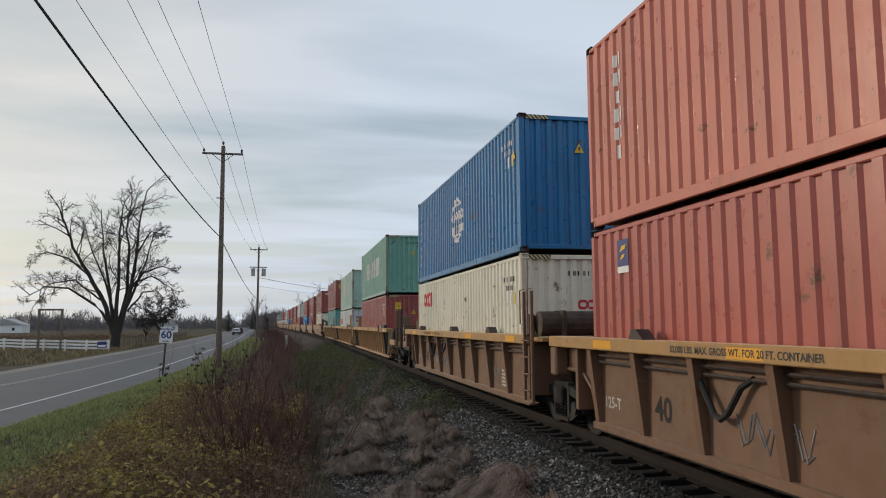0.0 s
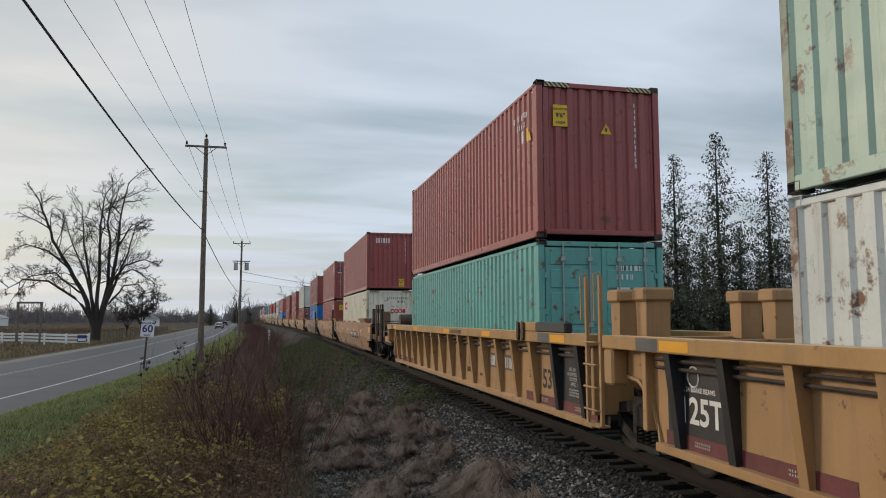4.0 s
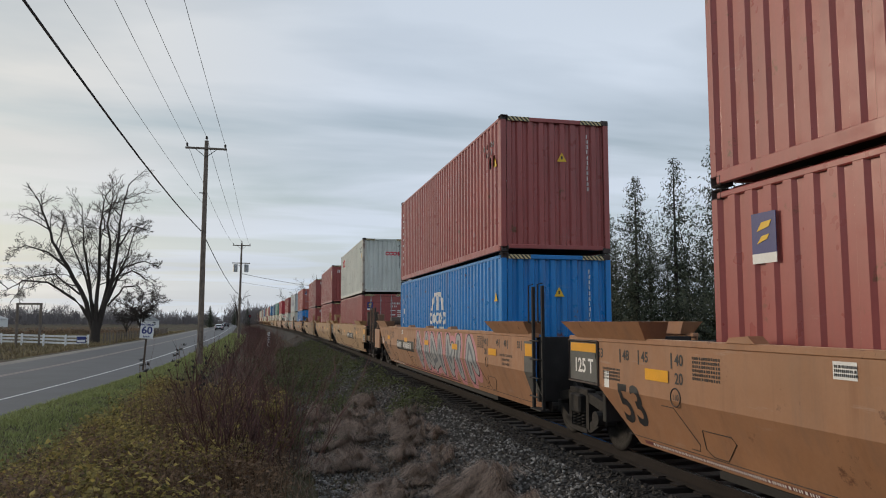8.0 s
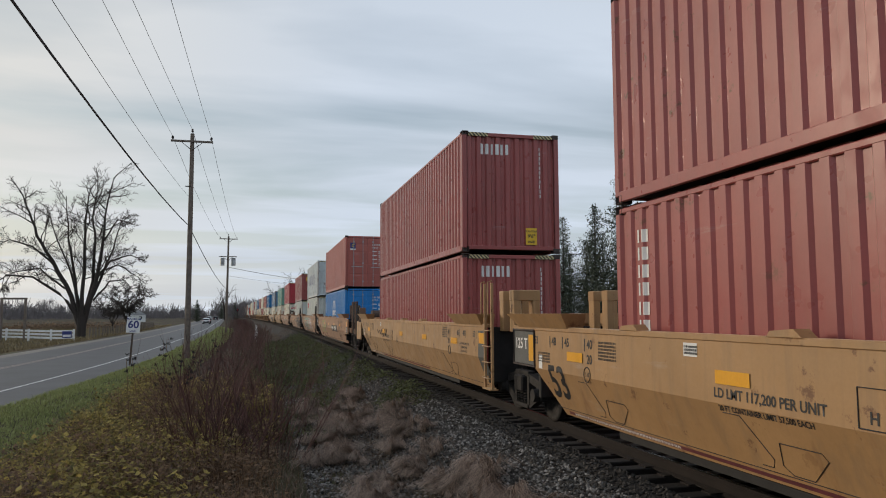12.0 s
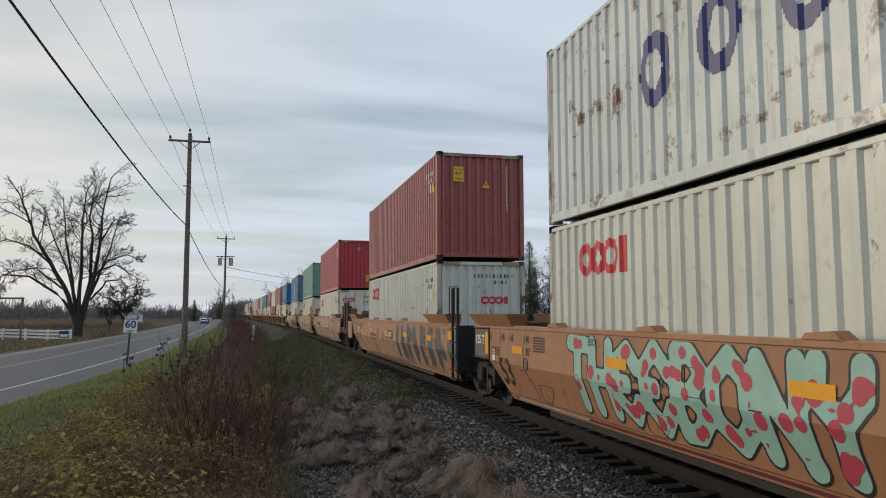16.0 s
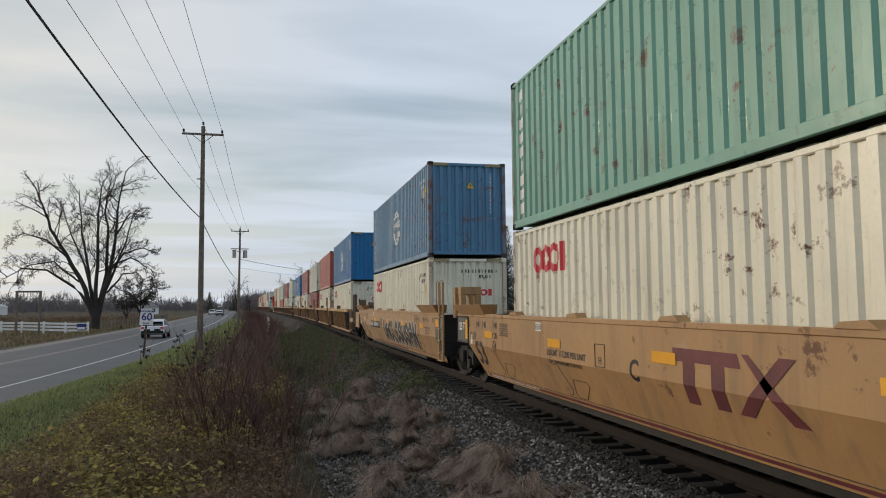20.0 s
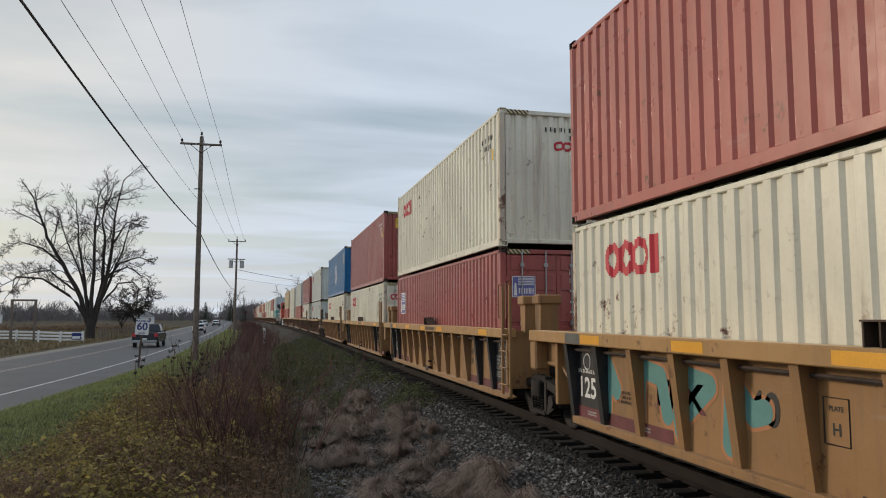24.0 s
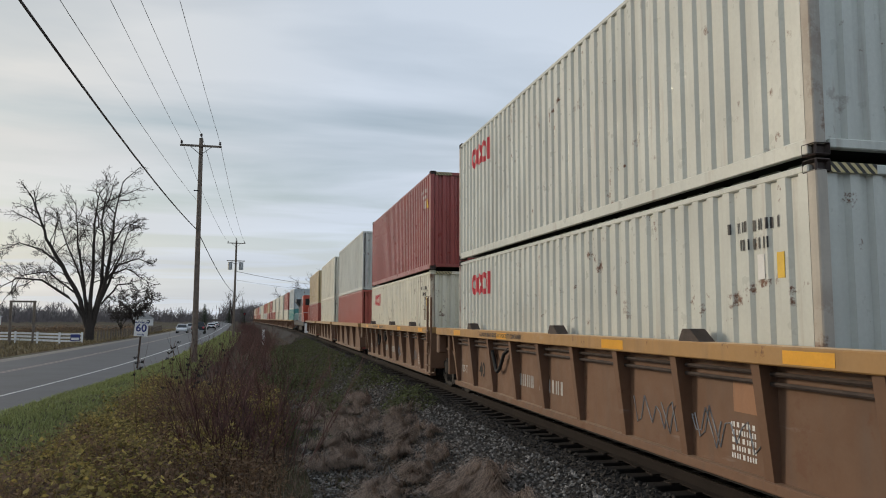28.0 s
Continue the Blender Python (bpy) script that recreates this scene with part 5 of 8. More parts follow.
def rib_marks(car, body, i, long, brown, rear=False):
    y0, yb1 = (-2.75, 14.4) if long else (-1.1, 11.85 if brown else 12.2)
    y1 = 15.5 if long else 13.3
    if not brown:
        car_plate(car, y0 + 0.2, y0 + 1.55, 0.38, 1.44, M_BLACK, "black stencil panel", FLAT, lift=0.004)
        for k, t in enumerate(("NO. 24 BRAKE BEAMS", "2 INCH TREAD COND. SHO", "DO NOT LUBRICATE", "ARTIC. COUPLING")):
            car_words(car, t, 0.072, M_LETTER, y0 + 0.85, 1.06 - 0.075 * k, FLAT - 0.004)
        car_bars(car, 300, 10, y0 + 1.2, 0.74, 0.03, 0.028, 0.012, M_LETTER, FLAT - 0.004, rows=3)
        car_bars(car, 303, 5, y0 + 1.35, 1.3, 0.03, 0.028, 0.012, M_LETTER, FLAT - 0.004, rows=2)
        ring_me = shared("seal", lambda: tube(bmesh.new(), [(0, 0.11 * math.cos(a), 0.11 * math.sin(a)) for a in [k * math.pi / 8 for k in range(17)]], 0.012, 4, None, False))
        part("seal", ring_me, M_WHITE, car, at=pose(FLAT - 0.006, y0 + 0.75, 1.32))
        if not rear:
            car_plate(car, yb1 - 1.3, yb1 - 0.15, 0.38, 1.44, M_BLACK, "black stencil panel", FLAT, lift=0.004)
            part("seal", ring_me, M_WHITE, car, at=pose(FLAT - 0.006, yb1 - 0.7, 1.2))
            car_words(car, "125T", 0.40, M_WHITE, yb1 - 0.82, 0.82, FLAT - 0.004)
            car_words(car, "NO. 24 BRAKE BEAMS", 0.075, M_WHITE, yb1 - 0.75, 1.06, FLAT - 0.004)
        for a, b in ((y0 + 0.2, y0 + 3.2), (yb1 - 3.0, yb1 - 0.1)):
            car_plate(car, a, b, 0.37, 0.56, M_MAROONBAND, "dull maroon band", FLAT, lift=0.006)
        for yy in (y0 + 1.2, y0 + 2.6, yb1 - 0.5, yb1 - 2.0):
            car_bars(car, 310, 8, yy - 0.2, 0.49, 0.026, 0.024, 0.011, M_LETTER, FLAT - 0.007, rows=2)
        yc = (y0 + 2.15) if long else 5.54 if i == 21 else 7.6
        car_words(car, "53" if long else "40", 0.44, M_BLACK, yc, 0.82 if long else 0.98, FLAT)
        car_words(car, "40", 0.18, M_BLACK, y0 + (2.94 if long else 2.9), 1.07, FLAT)
        car_words(car, "20", 0.18, M_BLACK, y0 + (2.94 if long else 2.9), 0.86, FLAT)
        yp = 0.55 if i == 2 else 4.3 if long else 6.7
        part("plate_frame", tube(bmesh.new(), [(FLAT - 0.004, yp + u, 1.0 + v) for u, v in ((0.14, -0.19), (-0.14, -0.19), (-0.14, 0.19), (0.14, 0.19), (0.14, -0.19))], 0.007, 4), M_BLACK, car)
        car_words(car, "PLATE", 0.06, M_BLACK, yp, 1.1, FLAT)
        car_words(car, "H", 0.14, M_BLACK, yp, 0.93, FLAT)
        if long:
            if i == 3:
                ttx_mark(car, 5.4, FLAT)
            else:
                for ya, yb in ((1.95, 2.7), (1.0, 1.7)):
                    car_plate(car, ya, yb, 0.84, 1.13, M_PANEL, "dark plate behind lettering", FLAT)
                car_bars(car, 341, 4, 2.66, 0.88, 0.12, 0.2, 0.05, M_WHITE, FLAT, lift=0.009)
                car_bars(car, 342, 6, 1.69, 0.88, 0.08, 0.2, 0.03, M_WHITE, FLAT, lift=0.009)
            car_bars(car, 340, 6, 4.6, 0.62, 0.06, 0.11, 0.02, M_DARK, FLAT)
            car_bars(car, 343, 5, 3.55, 0.6, 0.035, 0.05, 0.015, M_DARK, FLAT)
            car_words(car, "20", 0.14, M_DARK, 6.3, 1.1, FLAT)
            # hinged latch on the chord
            for ya in (-0.12, 0.14):
                part("latch_cheek", shared("cheek%.2f" % ya, lambda: prism(bmesh.new(), [(ya - 0.05, 1.5), (ya, 1.46), (ya + 0.05, 1.5), (ya + 0.04, 1.79), (ya - 0.05, 1.77)], -SIDE_X - 0.06, -SIDE_X - 0.022)), M_GRIME, car, "worn steel latch plate")
            part("latch_beam", shared("lbeam", lambda: bx(-SIDE_X - 0.018, -SIDE_X + 0.12, -0.7, 0.2, SILL_TOP, SILL_TOP + 0.16, 0.02)), M_CHORD, car, "worn yellow steel beam on the chord")
            part("latch_beam", shared("lbeamb", lambda: bx(-SIDE_X - 0.018, -SIDE_X + 0.12, -1.95, -0.7, SILL_TOP, SILL_TOP + 0.16, 0.02)), M_BLACK, car, "black painted steel beam on the chord")
        elif i == 21:
            for ya, yb in ((9.1, 9.85), (8.1, 8.85)):
                car_plate(car, ya, yb, 0.86, 1.12, M_PANEL, "dark plate behind lettering", FLAT)
            car_bars(car, 341, 4, 9.8, 0.9, 0.11, 0.18, 0.045, M_WHITE, FLAT, lift=0.009)
            car_bars(car, 342, 6, 8.84, 0.9, 0.08, 0.18, 0.03, M_WHITE, FLAT, lift=0.009)
            car_words(car, "LD LMT", 0.105, M_DARK, 7.68, 1.08, FLAT)
            car_words(car, "20FT CONTAINER", 0.075, M_DARK, 7.5, 0.77, FLAT)
            car_words(car, "INST 61,500 EACH", 0.075, M_DARK, 7.5, 0.67, FLAT)
        else:
            ttx_mark(car, 9.66, FLAT, 0.55)
            car_bars(car, 340, 8, 10.6, 0.85, 0.04, 0.04, 0.015, M_DARK, FLAT, rows=3)
        if not long:
            part("jack_pad", prism(bmesh.new(), [(6.34, 0.5), (6.02, 0.47), (6.02, 0.36), (6.28, 0.33)], FLAT - 0.12, FLAT - 0.1), M_GRIME, car, "bent steel jacking flag")
            part("cable", tb([(FLAT - 0.03, 5.78, 1.33), (FLAT - 0.04, 5.76, 1.0), (FLAT - 0.03, 5.66, 0.68), (FLAT - 0.03, 5.5, 0.56), (FLAT - 0.02, 5.4, 0.53)], 0.009, 5), M_CAST, car, "thin hanging cable")
            for z in (0.46, 0.62):
                part("bolt", shared("postbolt%.2f" % z, lambda: tb([(FLAT - 0.14, 5.88, z), (FLAT - 0.04, 5.88, z)], 0.03, 6)), M_CAST, car)
    else:
        car_words(car, "125-T", 0.22, M_LETTER, yb1 - 0.5, 0.7, FLAT)
        if i:
            car_bars(car, 350, 4, 9.5 if i == 1 else 7.5, 0.66, 0.14, 0.21, 0.05, M_LETTER, FLAT)
            car_bars(car, 351, 6, 8.5 if i == 1 else 6.5, 0.66, 0.13, 0.21, 0.05, M_LETTER, FLAT)
        car_words(car, "40", 0.42, M_DARK, 9.9, 0.76, FLAT)
        car_plate(car, y0 + 1.75, y0 + 2.25, 0.95, 1.25, M_OCHRE, "faded stencil square", FLAT)
        car_bars(car, 352, 5, y0 + 2.3, 0.8, 0.06, 0.05, 0.02, M_WHITE, FLAT, rows=5)
        # chalk-like scrawl
        rng = random.Random(360 + i)
        for q in range(3):
            yy, bm = rng.uniform(1.5, 9.0), bmesh.new()
            tube(bm, [(FLAT - 0.006, yy - 0.09 * k, 0.75 + 0.16 * math.sin(1.9 * k + q) + 0.05 * math.sin(5.1 * k)) for k in range(14)], 0.008, 4)
            part("scrawl", bm, M_SPRAY["silver"], car, "thin sprayed scrawl")
        part("hose_loop", tb([(FLAT - 0.05, 9.05, 1.33), (FLAT - 0.09, 8.9, 1.2), (FLAT - 0.1, 8.62, 0.86), (FLAT - 0.11, 8.5, 0.83), (FLAT - 0.1, 8.38, 0.9), (FLAT - 0.09, 8.15, 1.18), (FLAT - 0.05, 7.98, 1.28)], 0.035, 7), M_RUBBER, car, "drooping black hose")
    # reflective lengths on the chord and stencilled weights
    X = -SIDE_X - 0.02
    for y in ((y0 + 1.1, 2.25, 5.75, 9.9, yb1 - 0.7) if long else (y0 + 0.9, y0 + 4.4, yb1 - 4.0, yb1 - 0.7) if brown else (0.2, 4.1, 6.15, 8.5, 10.9)):
        car_plate(car, y - 0.3, y + 0.3, SILL_TOP - 0.145, SILL_TOP - 0.03, M_REFLECT, "yellow reflective strip", X)
        if not brown and (y > 10 or y < -1):
            car_plate(car, y + 0.34, y + 0.85, SILL_TOP - 0.16, SILL_TOP - 0.012, M_PANEL, "dark painted length", X)
    if brown:
        car_words(car, "52,000 LBS. MAX. GROSS WT. FOR 20 FT. CONTAINER", 0.105, M_BLACK, 8.0, SILL_TOP - 0.088, X)
    else:
        car_bars(car, 370, 10, 5.3 if long else 5.75, SILL_TOP - 0.13, 0.075, 0.085, 0.03, M_BLACK, X)
    if not long and not brown:
        part("lock_lug", shared("opl", lug_mesh), M_GRIME, car, "open steel container bracket", at=pose(0, 5.85, 0))
    for y in (5.4, 10.2, 1.6) if brown else ():
        part("lock_lug", shared("lug", lambda: prism(bmesh.new(), [(-0.2, SILL_TOP), (0.2, SILL_TOP), (0.12, SILL_TOP + 0.13), (-0.02, SILL_TOP + 0.13)], -SIDE_X + 0.02, -SIDE_X + 0.2)), M_CAST, car, "folded steel container lug", at=pose(0, y, 0))
    if i % 2 and (long or brown):
        part("hose_loop", tb([(FLAT - 0.05, 7.3, 1.36), (FLAT - 0.09, 7.15, 1.12), (FLAT - 0.1, 6.95, 1.0), (FLAT - 0.09, 6.75, 1.12), (FLAT - 0.05, 6.6, 1.36)], 0.03, 7), M_RUBBER, car, "drooping black hose")


def well_car(label, kind, a, body, i=0, front_end=False, rear_end=False, near=True):
    """One unit of an articulated well car. a: the front of its load. kind: rib40, rib53 or smooth53."""
    car = thing("well_car_unit", label, "railway wagon", "well car units of the train")
    long = kind != "rib40"
    brown = body is M_BROWN
    y0, y1 = (-2.75, 15.4 if kind == "smooth53" else 15.5) if long else (-1.1, 13.3)
    yb1 = 14.4 if long else 11.85 if brown else 12.2
    tr0, tr1 = (-3.5, 16.2) if long else (-1.70, 13.9)
    chord = M_CHORD if kind != "smooth53" else body
    if front_end:
        tr0 = -3.5 if long else -1.5
    if rear_end:
        tr1 = 16.0 if long else 13.7
    for sx in (-1, 1):
        if kind == "smooth53":
            part("side_sill", shared("sm53" + str(sx), lambda: flipped(smooth_side(y0, y1, y0 + 0.15, 13.75), sx)), body, car)
            part("top_chord", shared("smch" + str(sx), lambda: flipped(bx(-SIDE_X - 0.012, -SIDE_X + 0.10, y0, y1, SILL_TOP - 0.05, SILL_TOP + 0.02, 0.01), sx)), body, car)
        else:
            k = kind + str(sx)
            part("side_sheet", shared("sheet" + k, lambda: flipped(prism(bmesh.new(), [(y0 + 0.2, 1.5), (y1 - 0.25, 1.5), (y1 - 0.25, 1.12), (yb1 + 0.5, 1.08), (yb1 + 0.16, 0.85), (yb1, 0.36), (y0 + 0.25, 0.36)], -SIDE_X + 0.22, -SIDE_X + 0.24), sx)), body, car)
            part("top_chord", shared("chord" + k, lambda: flipped(bx(-SIDE_X - 0.02, -SIDE_X + 0.26, y0, y1, SILL_TOP - 0.17, SILL_TOP, 0.012), sx)), chord, car)
            part("bottom_chord", shared("bch" + k, lambda: flipped(bx(-SIDE_X + 0.12, -SIDE_X + 0.28, y0 + 0.2, yb1, 0.30, 0.40, 0.01), sx)), body, car)
            n = 17 if long else 10 if brown else 13
            for q in range(n):
                y = 5.87 + 1.01 * (q - 8) if long else y0 + 0.25 + (yb1 - 0.1 - y0 - 0.25) * q / (n - 1) if brown else 5.97 + 0.985 * (q - 6)
                if sx < 0 and (near or q % 2 == 0):
                    end = near and not brown and (q < 2 or q > n - 3 and not rear_end)
                    part("side_post", shared("rib%d" % sx, lambda: flipped(rib_post(0.12), sx)), M_BLACK if end else body, car, at=pose(0, y, 0))
            if near:
                for z in ((1.36, 1.27) if brown or long else (1.40, 1.34, 1.27) if i == 21 else (1.36,)):
                    part("pipe", shared("bar%s%.2f" % (k, z), lambda: flipped(tb([(-SIDE_X + 0.16, y0 + 0.3, z), (-SIDE_X + 0.16, yb1, z)], 0.024, 6), sx)), M_CAST, car)
                part("arch_rim", shared("arch" + k, lambda: flipped(tb([(-SIDE_X + 0.2, y1 - 0.3, 1.1), (-SIDE_X + 0.2, yb1 + 0.5, 1.06), (-SIDE_X + 0.2, yb1 + 0.17, 0.84), (-SIDE_X + 0.2, yb1, 0.38)], 0.03, 6), sx)), body, car)
                part("end_bracket", shared("ebr" + k, lambda: flipped(bx(-SIDE_X - 0.01, -SIDE_X + 0.22, y1 - 0.28, y1 - 0.02, 0.98, SILL_TOP - 0.17, 0.03), sx)), body, car)
        if near and kind == "smooth53":
            part("guide_flare", shared("flare%d" % sx, lambda: flipped(flare_mesh(), sx)), body, car, at=pose(0, -2.55, 0))
            part("guide_flare", shared("flare%d" % sx, lambda: flipped(flare_mesh(), sx)), body, car, at=pose(0, 13.1, 0))
    # centre structure over the trucks
    for ya, yb in ((tr0, y0 + 0.9), (y1 - 1.0, tr1)):
        part("centre_sill", bx(-0.6, 0.6, ya, yb, 0.72, 1.32, 0.03), M_DARK, car)
    for y in (y0 + 0.1, y1 - 0.9):
        part("end_bulkhead", shared("bulk" + kind, lambda: bx(-SIDE_X + 0.1, SIDE_X - 0.1, -0.05, 0.05, 0.5, 1.58, 0.01)), M_DARK if kind == "smooth53" else body, car, at=pose(0, y, 0))
    part("well_floor", shared("wfloor" + kind, lambda: bx(-SIDE_X + 0.25, SIDE_X - 0.25, 0.1, 12.1, 0.24, 0.32)), M_DARK, car)
    truck(car, tr0, near)
    if rear_end:
        truck(car, tr1, near)
    if front_end and near and kind == "smooth53":
        for sx in (-1, 1):
            part("corner_plate", shared("fcnr%d" % sx, lambda: flipped(prism(bmesh.new(), [(-3.95, 0.84), (-3.95, 1.56), (-2.74, 1.62), (-2.74, 0.72), (-2.95, 0.84)], -SIDE_X, -SIDE_X + 0.06), sx)), body, car)
        car_plate(car, -3.88, -3.3, 0.88, 1.5, M_PANEL, "dark grey end panel", -SIDE_X)
        car_plate(car, -3.84, -3.34, 1.2, 1.46, M_REFLECT, "yellow reflective plate", -SIDE_X, lift=0.008)
        for k in range(3):
            car_plate(car, -3.8, -3.4, 0.94 + 0.085 * k, 0.99 + 0.085 * k, M_LETTER, "", -SIDE_X, lift=0.008)
    if rear_end and near and kind == "smooth53":
        for sx in (-1, 1):
            part("corner_plate", shared("cnr%d" % sx, lambda: flipped(bx(-SIDE_X, -SIDE_X + 0.06, 15.4, 16.75, 0.74, 1.5, 0.012), sx)), body, car)
    if near:
        length = 2.85 if long else 2.55
        if front_end:
            end_deck(car, y0, -1, length, body, kind)
            if kind == "smooth53":
                for x in (-0.95, 0.95):
                    open_guide(car, x, y0 + 0.45, M_GRIME)
        else:
            ladder(car, y0 + 0.02, M_DARK if kind == "smooth53" and body is M_OCHRE else body)
        if rear_end:
            end_deck(car, y1, 1, 2.9 if long else 2.4, body, kind)
        else:
            g = stool if kind != "smooth53" else open_guide
            if kind == "smooth53" and i in (8, 9, 14, 15) or kind != "smooth53" and not brown:
                for x in (-0.95, 0.95):
                    g(car, x, y1 + ((-0.3 if long else 0.7) if g is stool else 1.05), body)
                    g(car, x, y1 + ((0.45 if long else 1.5) if g is stool else 1.65), body)
        if kind == "smooth53":
            smooth_marks(car, body, i, front_end, rear_end)
        else:
            rib_marks(car, body, i, long, brown, rear_end)
        if i == 1:
            tk = part("air_tank", tb([(-1.36, -1.4, 1.82), (-1.3, -1.4, 1.82), (0.2, -1.4, 1.82)], 0.23, 14), M_GRIME, car, "rusty cylindrical air reservoir")
            for x in (-0.95, -0.2):
                part("strap", bx(x - 0.04, x + 0.04, -1.66, -1.14, 1.3, 2.06, 0.02), M_GRIME, tk)
            part("tank_shelf", bx(-1.42, 0.6, -1.75, -1.05, 1.5, 1.58, 0.01), M_CHORD, car, "worn yellow steel shelf")
            part("valve", bx(-1.5, -1.38, -1.3, -1.1, 1.6, 2.0, 0.03), M_GRIME, car, "grimy brake valve")
        S = M_SPRAY
        if i == 7:
            sprayed(car, 7, 7.4, 7, 0.86, 0.84, 0.58, S["silver"], S["black"], 0.19, 0.035, 0.08, cloud=S["pink"], shine=S["slate"])
        elif i == 12:
            sprayed(car, 12, 10.7, 8, 0.5, 0.84, 0.6, S["mint"], S["black"], 0.112, 0.028, 0.17, text="THEEBONY", dots=S["rose"])
            sprayed(car, 120, 5.2, 5, 0.55, 0.84, 0.6, S["white"], S["black"], 0.15, 0.03, 0.12, dots=S["rose"])
        elif i == 11:
            sprayed(car, 11, 10.9, 4, 0.62, 0.84, 0.6, S["lime"], S["pink"], 0.12, 0.05, 0.1, shine=S["lilac"])
        elif i == 13:
            sprayed(car, 13, 4.3, 7, 0.8, 0.9, 0.55, S["soot"], S["slate"], 0.15, 0.05, 0.1)
            sprayed(car, 131, 3.2, 3, 0.5, 0.5, 0.7, S["soot"], S["silver"], 0.03, 0.012, 0.4)
        elif i == 16:
            sprayed(car, 16, 7.0, 10, 0.45, 0.64, 0.58, S["black"], S["white"], 0.1, 0.024, 0.22, text="UNCLESUSAN")
        elif i == 18:
            sprayed(car, 18, 11.0, 4, 0.85, 0.8, 0.5, S["teal"], S["orange"], 0.12, flat=FLAT)
        elif i == 9 or i == 15:
            ttx_mark(car, 5.85)
        elif i == 6:
            car_plate(car, 5.9, 7.5, 0.72, 1.2, M_PLATE, "dark patch of paint", lift=0.004)
            car_bars(car, 336, 3, 7.35, 0.8, 0.36, 0.32, 0.1, M_WHITE, name="logo", lift=0.009)
        elif i in (14, 10, 8):
            rng, bm = random.Random(i), bmesh.new()
            tube(bm, [(skin_x(1.2) - 0.006, 10.8 - 0.11 * k, 1.2 + 0.11 * math.sin(1.7 * k) + 0.05 * math.sin(4.3 * k + 1)) for k in range(20)], 0.009, 4)
            part("scrawl", bm, M_SPRAY["black"], car, "thin sprayed scrawl")
    TRAIN.append((car, a, 0.0))
    return car


# ---------------------------------------------------------------- the train
LOW, UP = 0.355, 3.277
TONE = {"salmon": "faded salmon-red", "brick": "weathered brick-red", "maroon": "dark maroon", "crimson": "bright crimson", "rust_red": "faded rust-red", "blue": "deep blue",
        "sky_blue": "bright blue", "steel_blue": "weathered steel-blue", "cream": "cream-white", "grey": "pale grey", "pale": "rust-streaked whitish", "green": "weathered green",
        "sage": "rusty pale sage-green", "teal": "faded teal", "orange": "orange", "tan": "yellowish tan"}
OOCL = [red_mark(), id_end(M_BLACK, False), id_side(M_BLACK), hazard()]
OODOOR = [red_mark(end=False), id_side(M_BLACK), dark_marks(), hazard()]
RED = [triangle(), id_end(), id_side(), hazard()]
GLOBE = [globe(), triangle(0.1, 2.1), id_end(), id_side(), column_side(M_WHITE, 33, 7, 0.5, 0.13), hazard()]
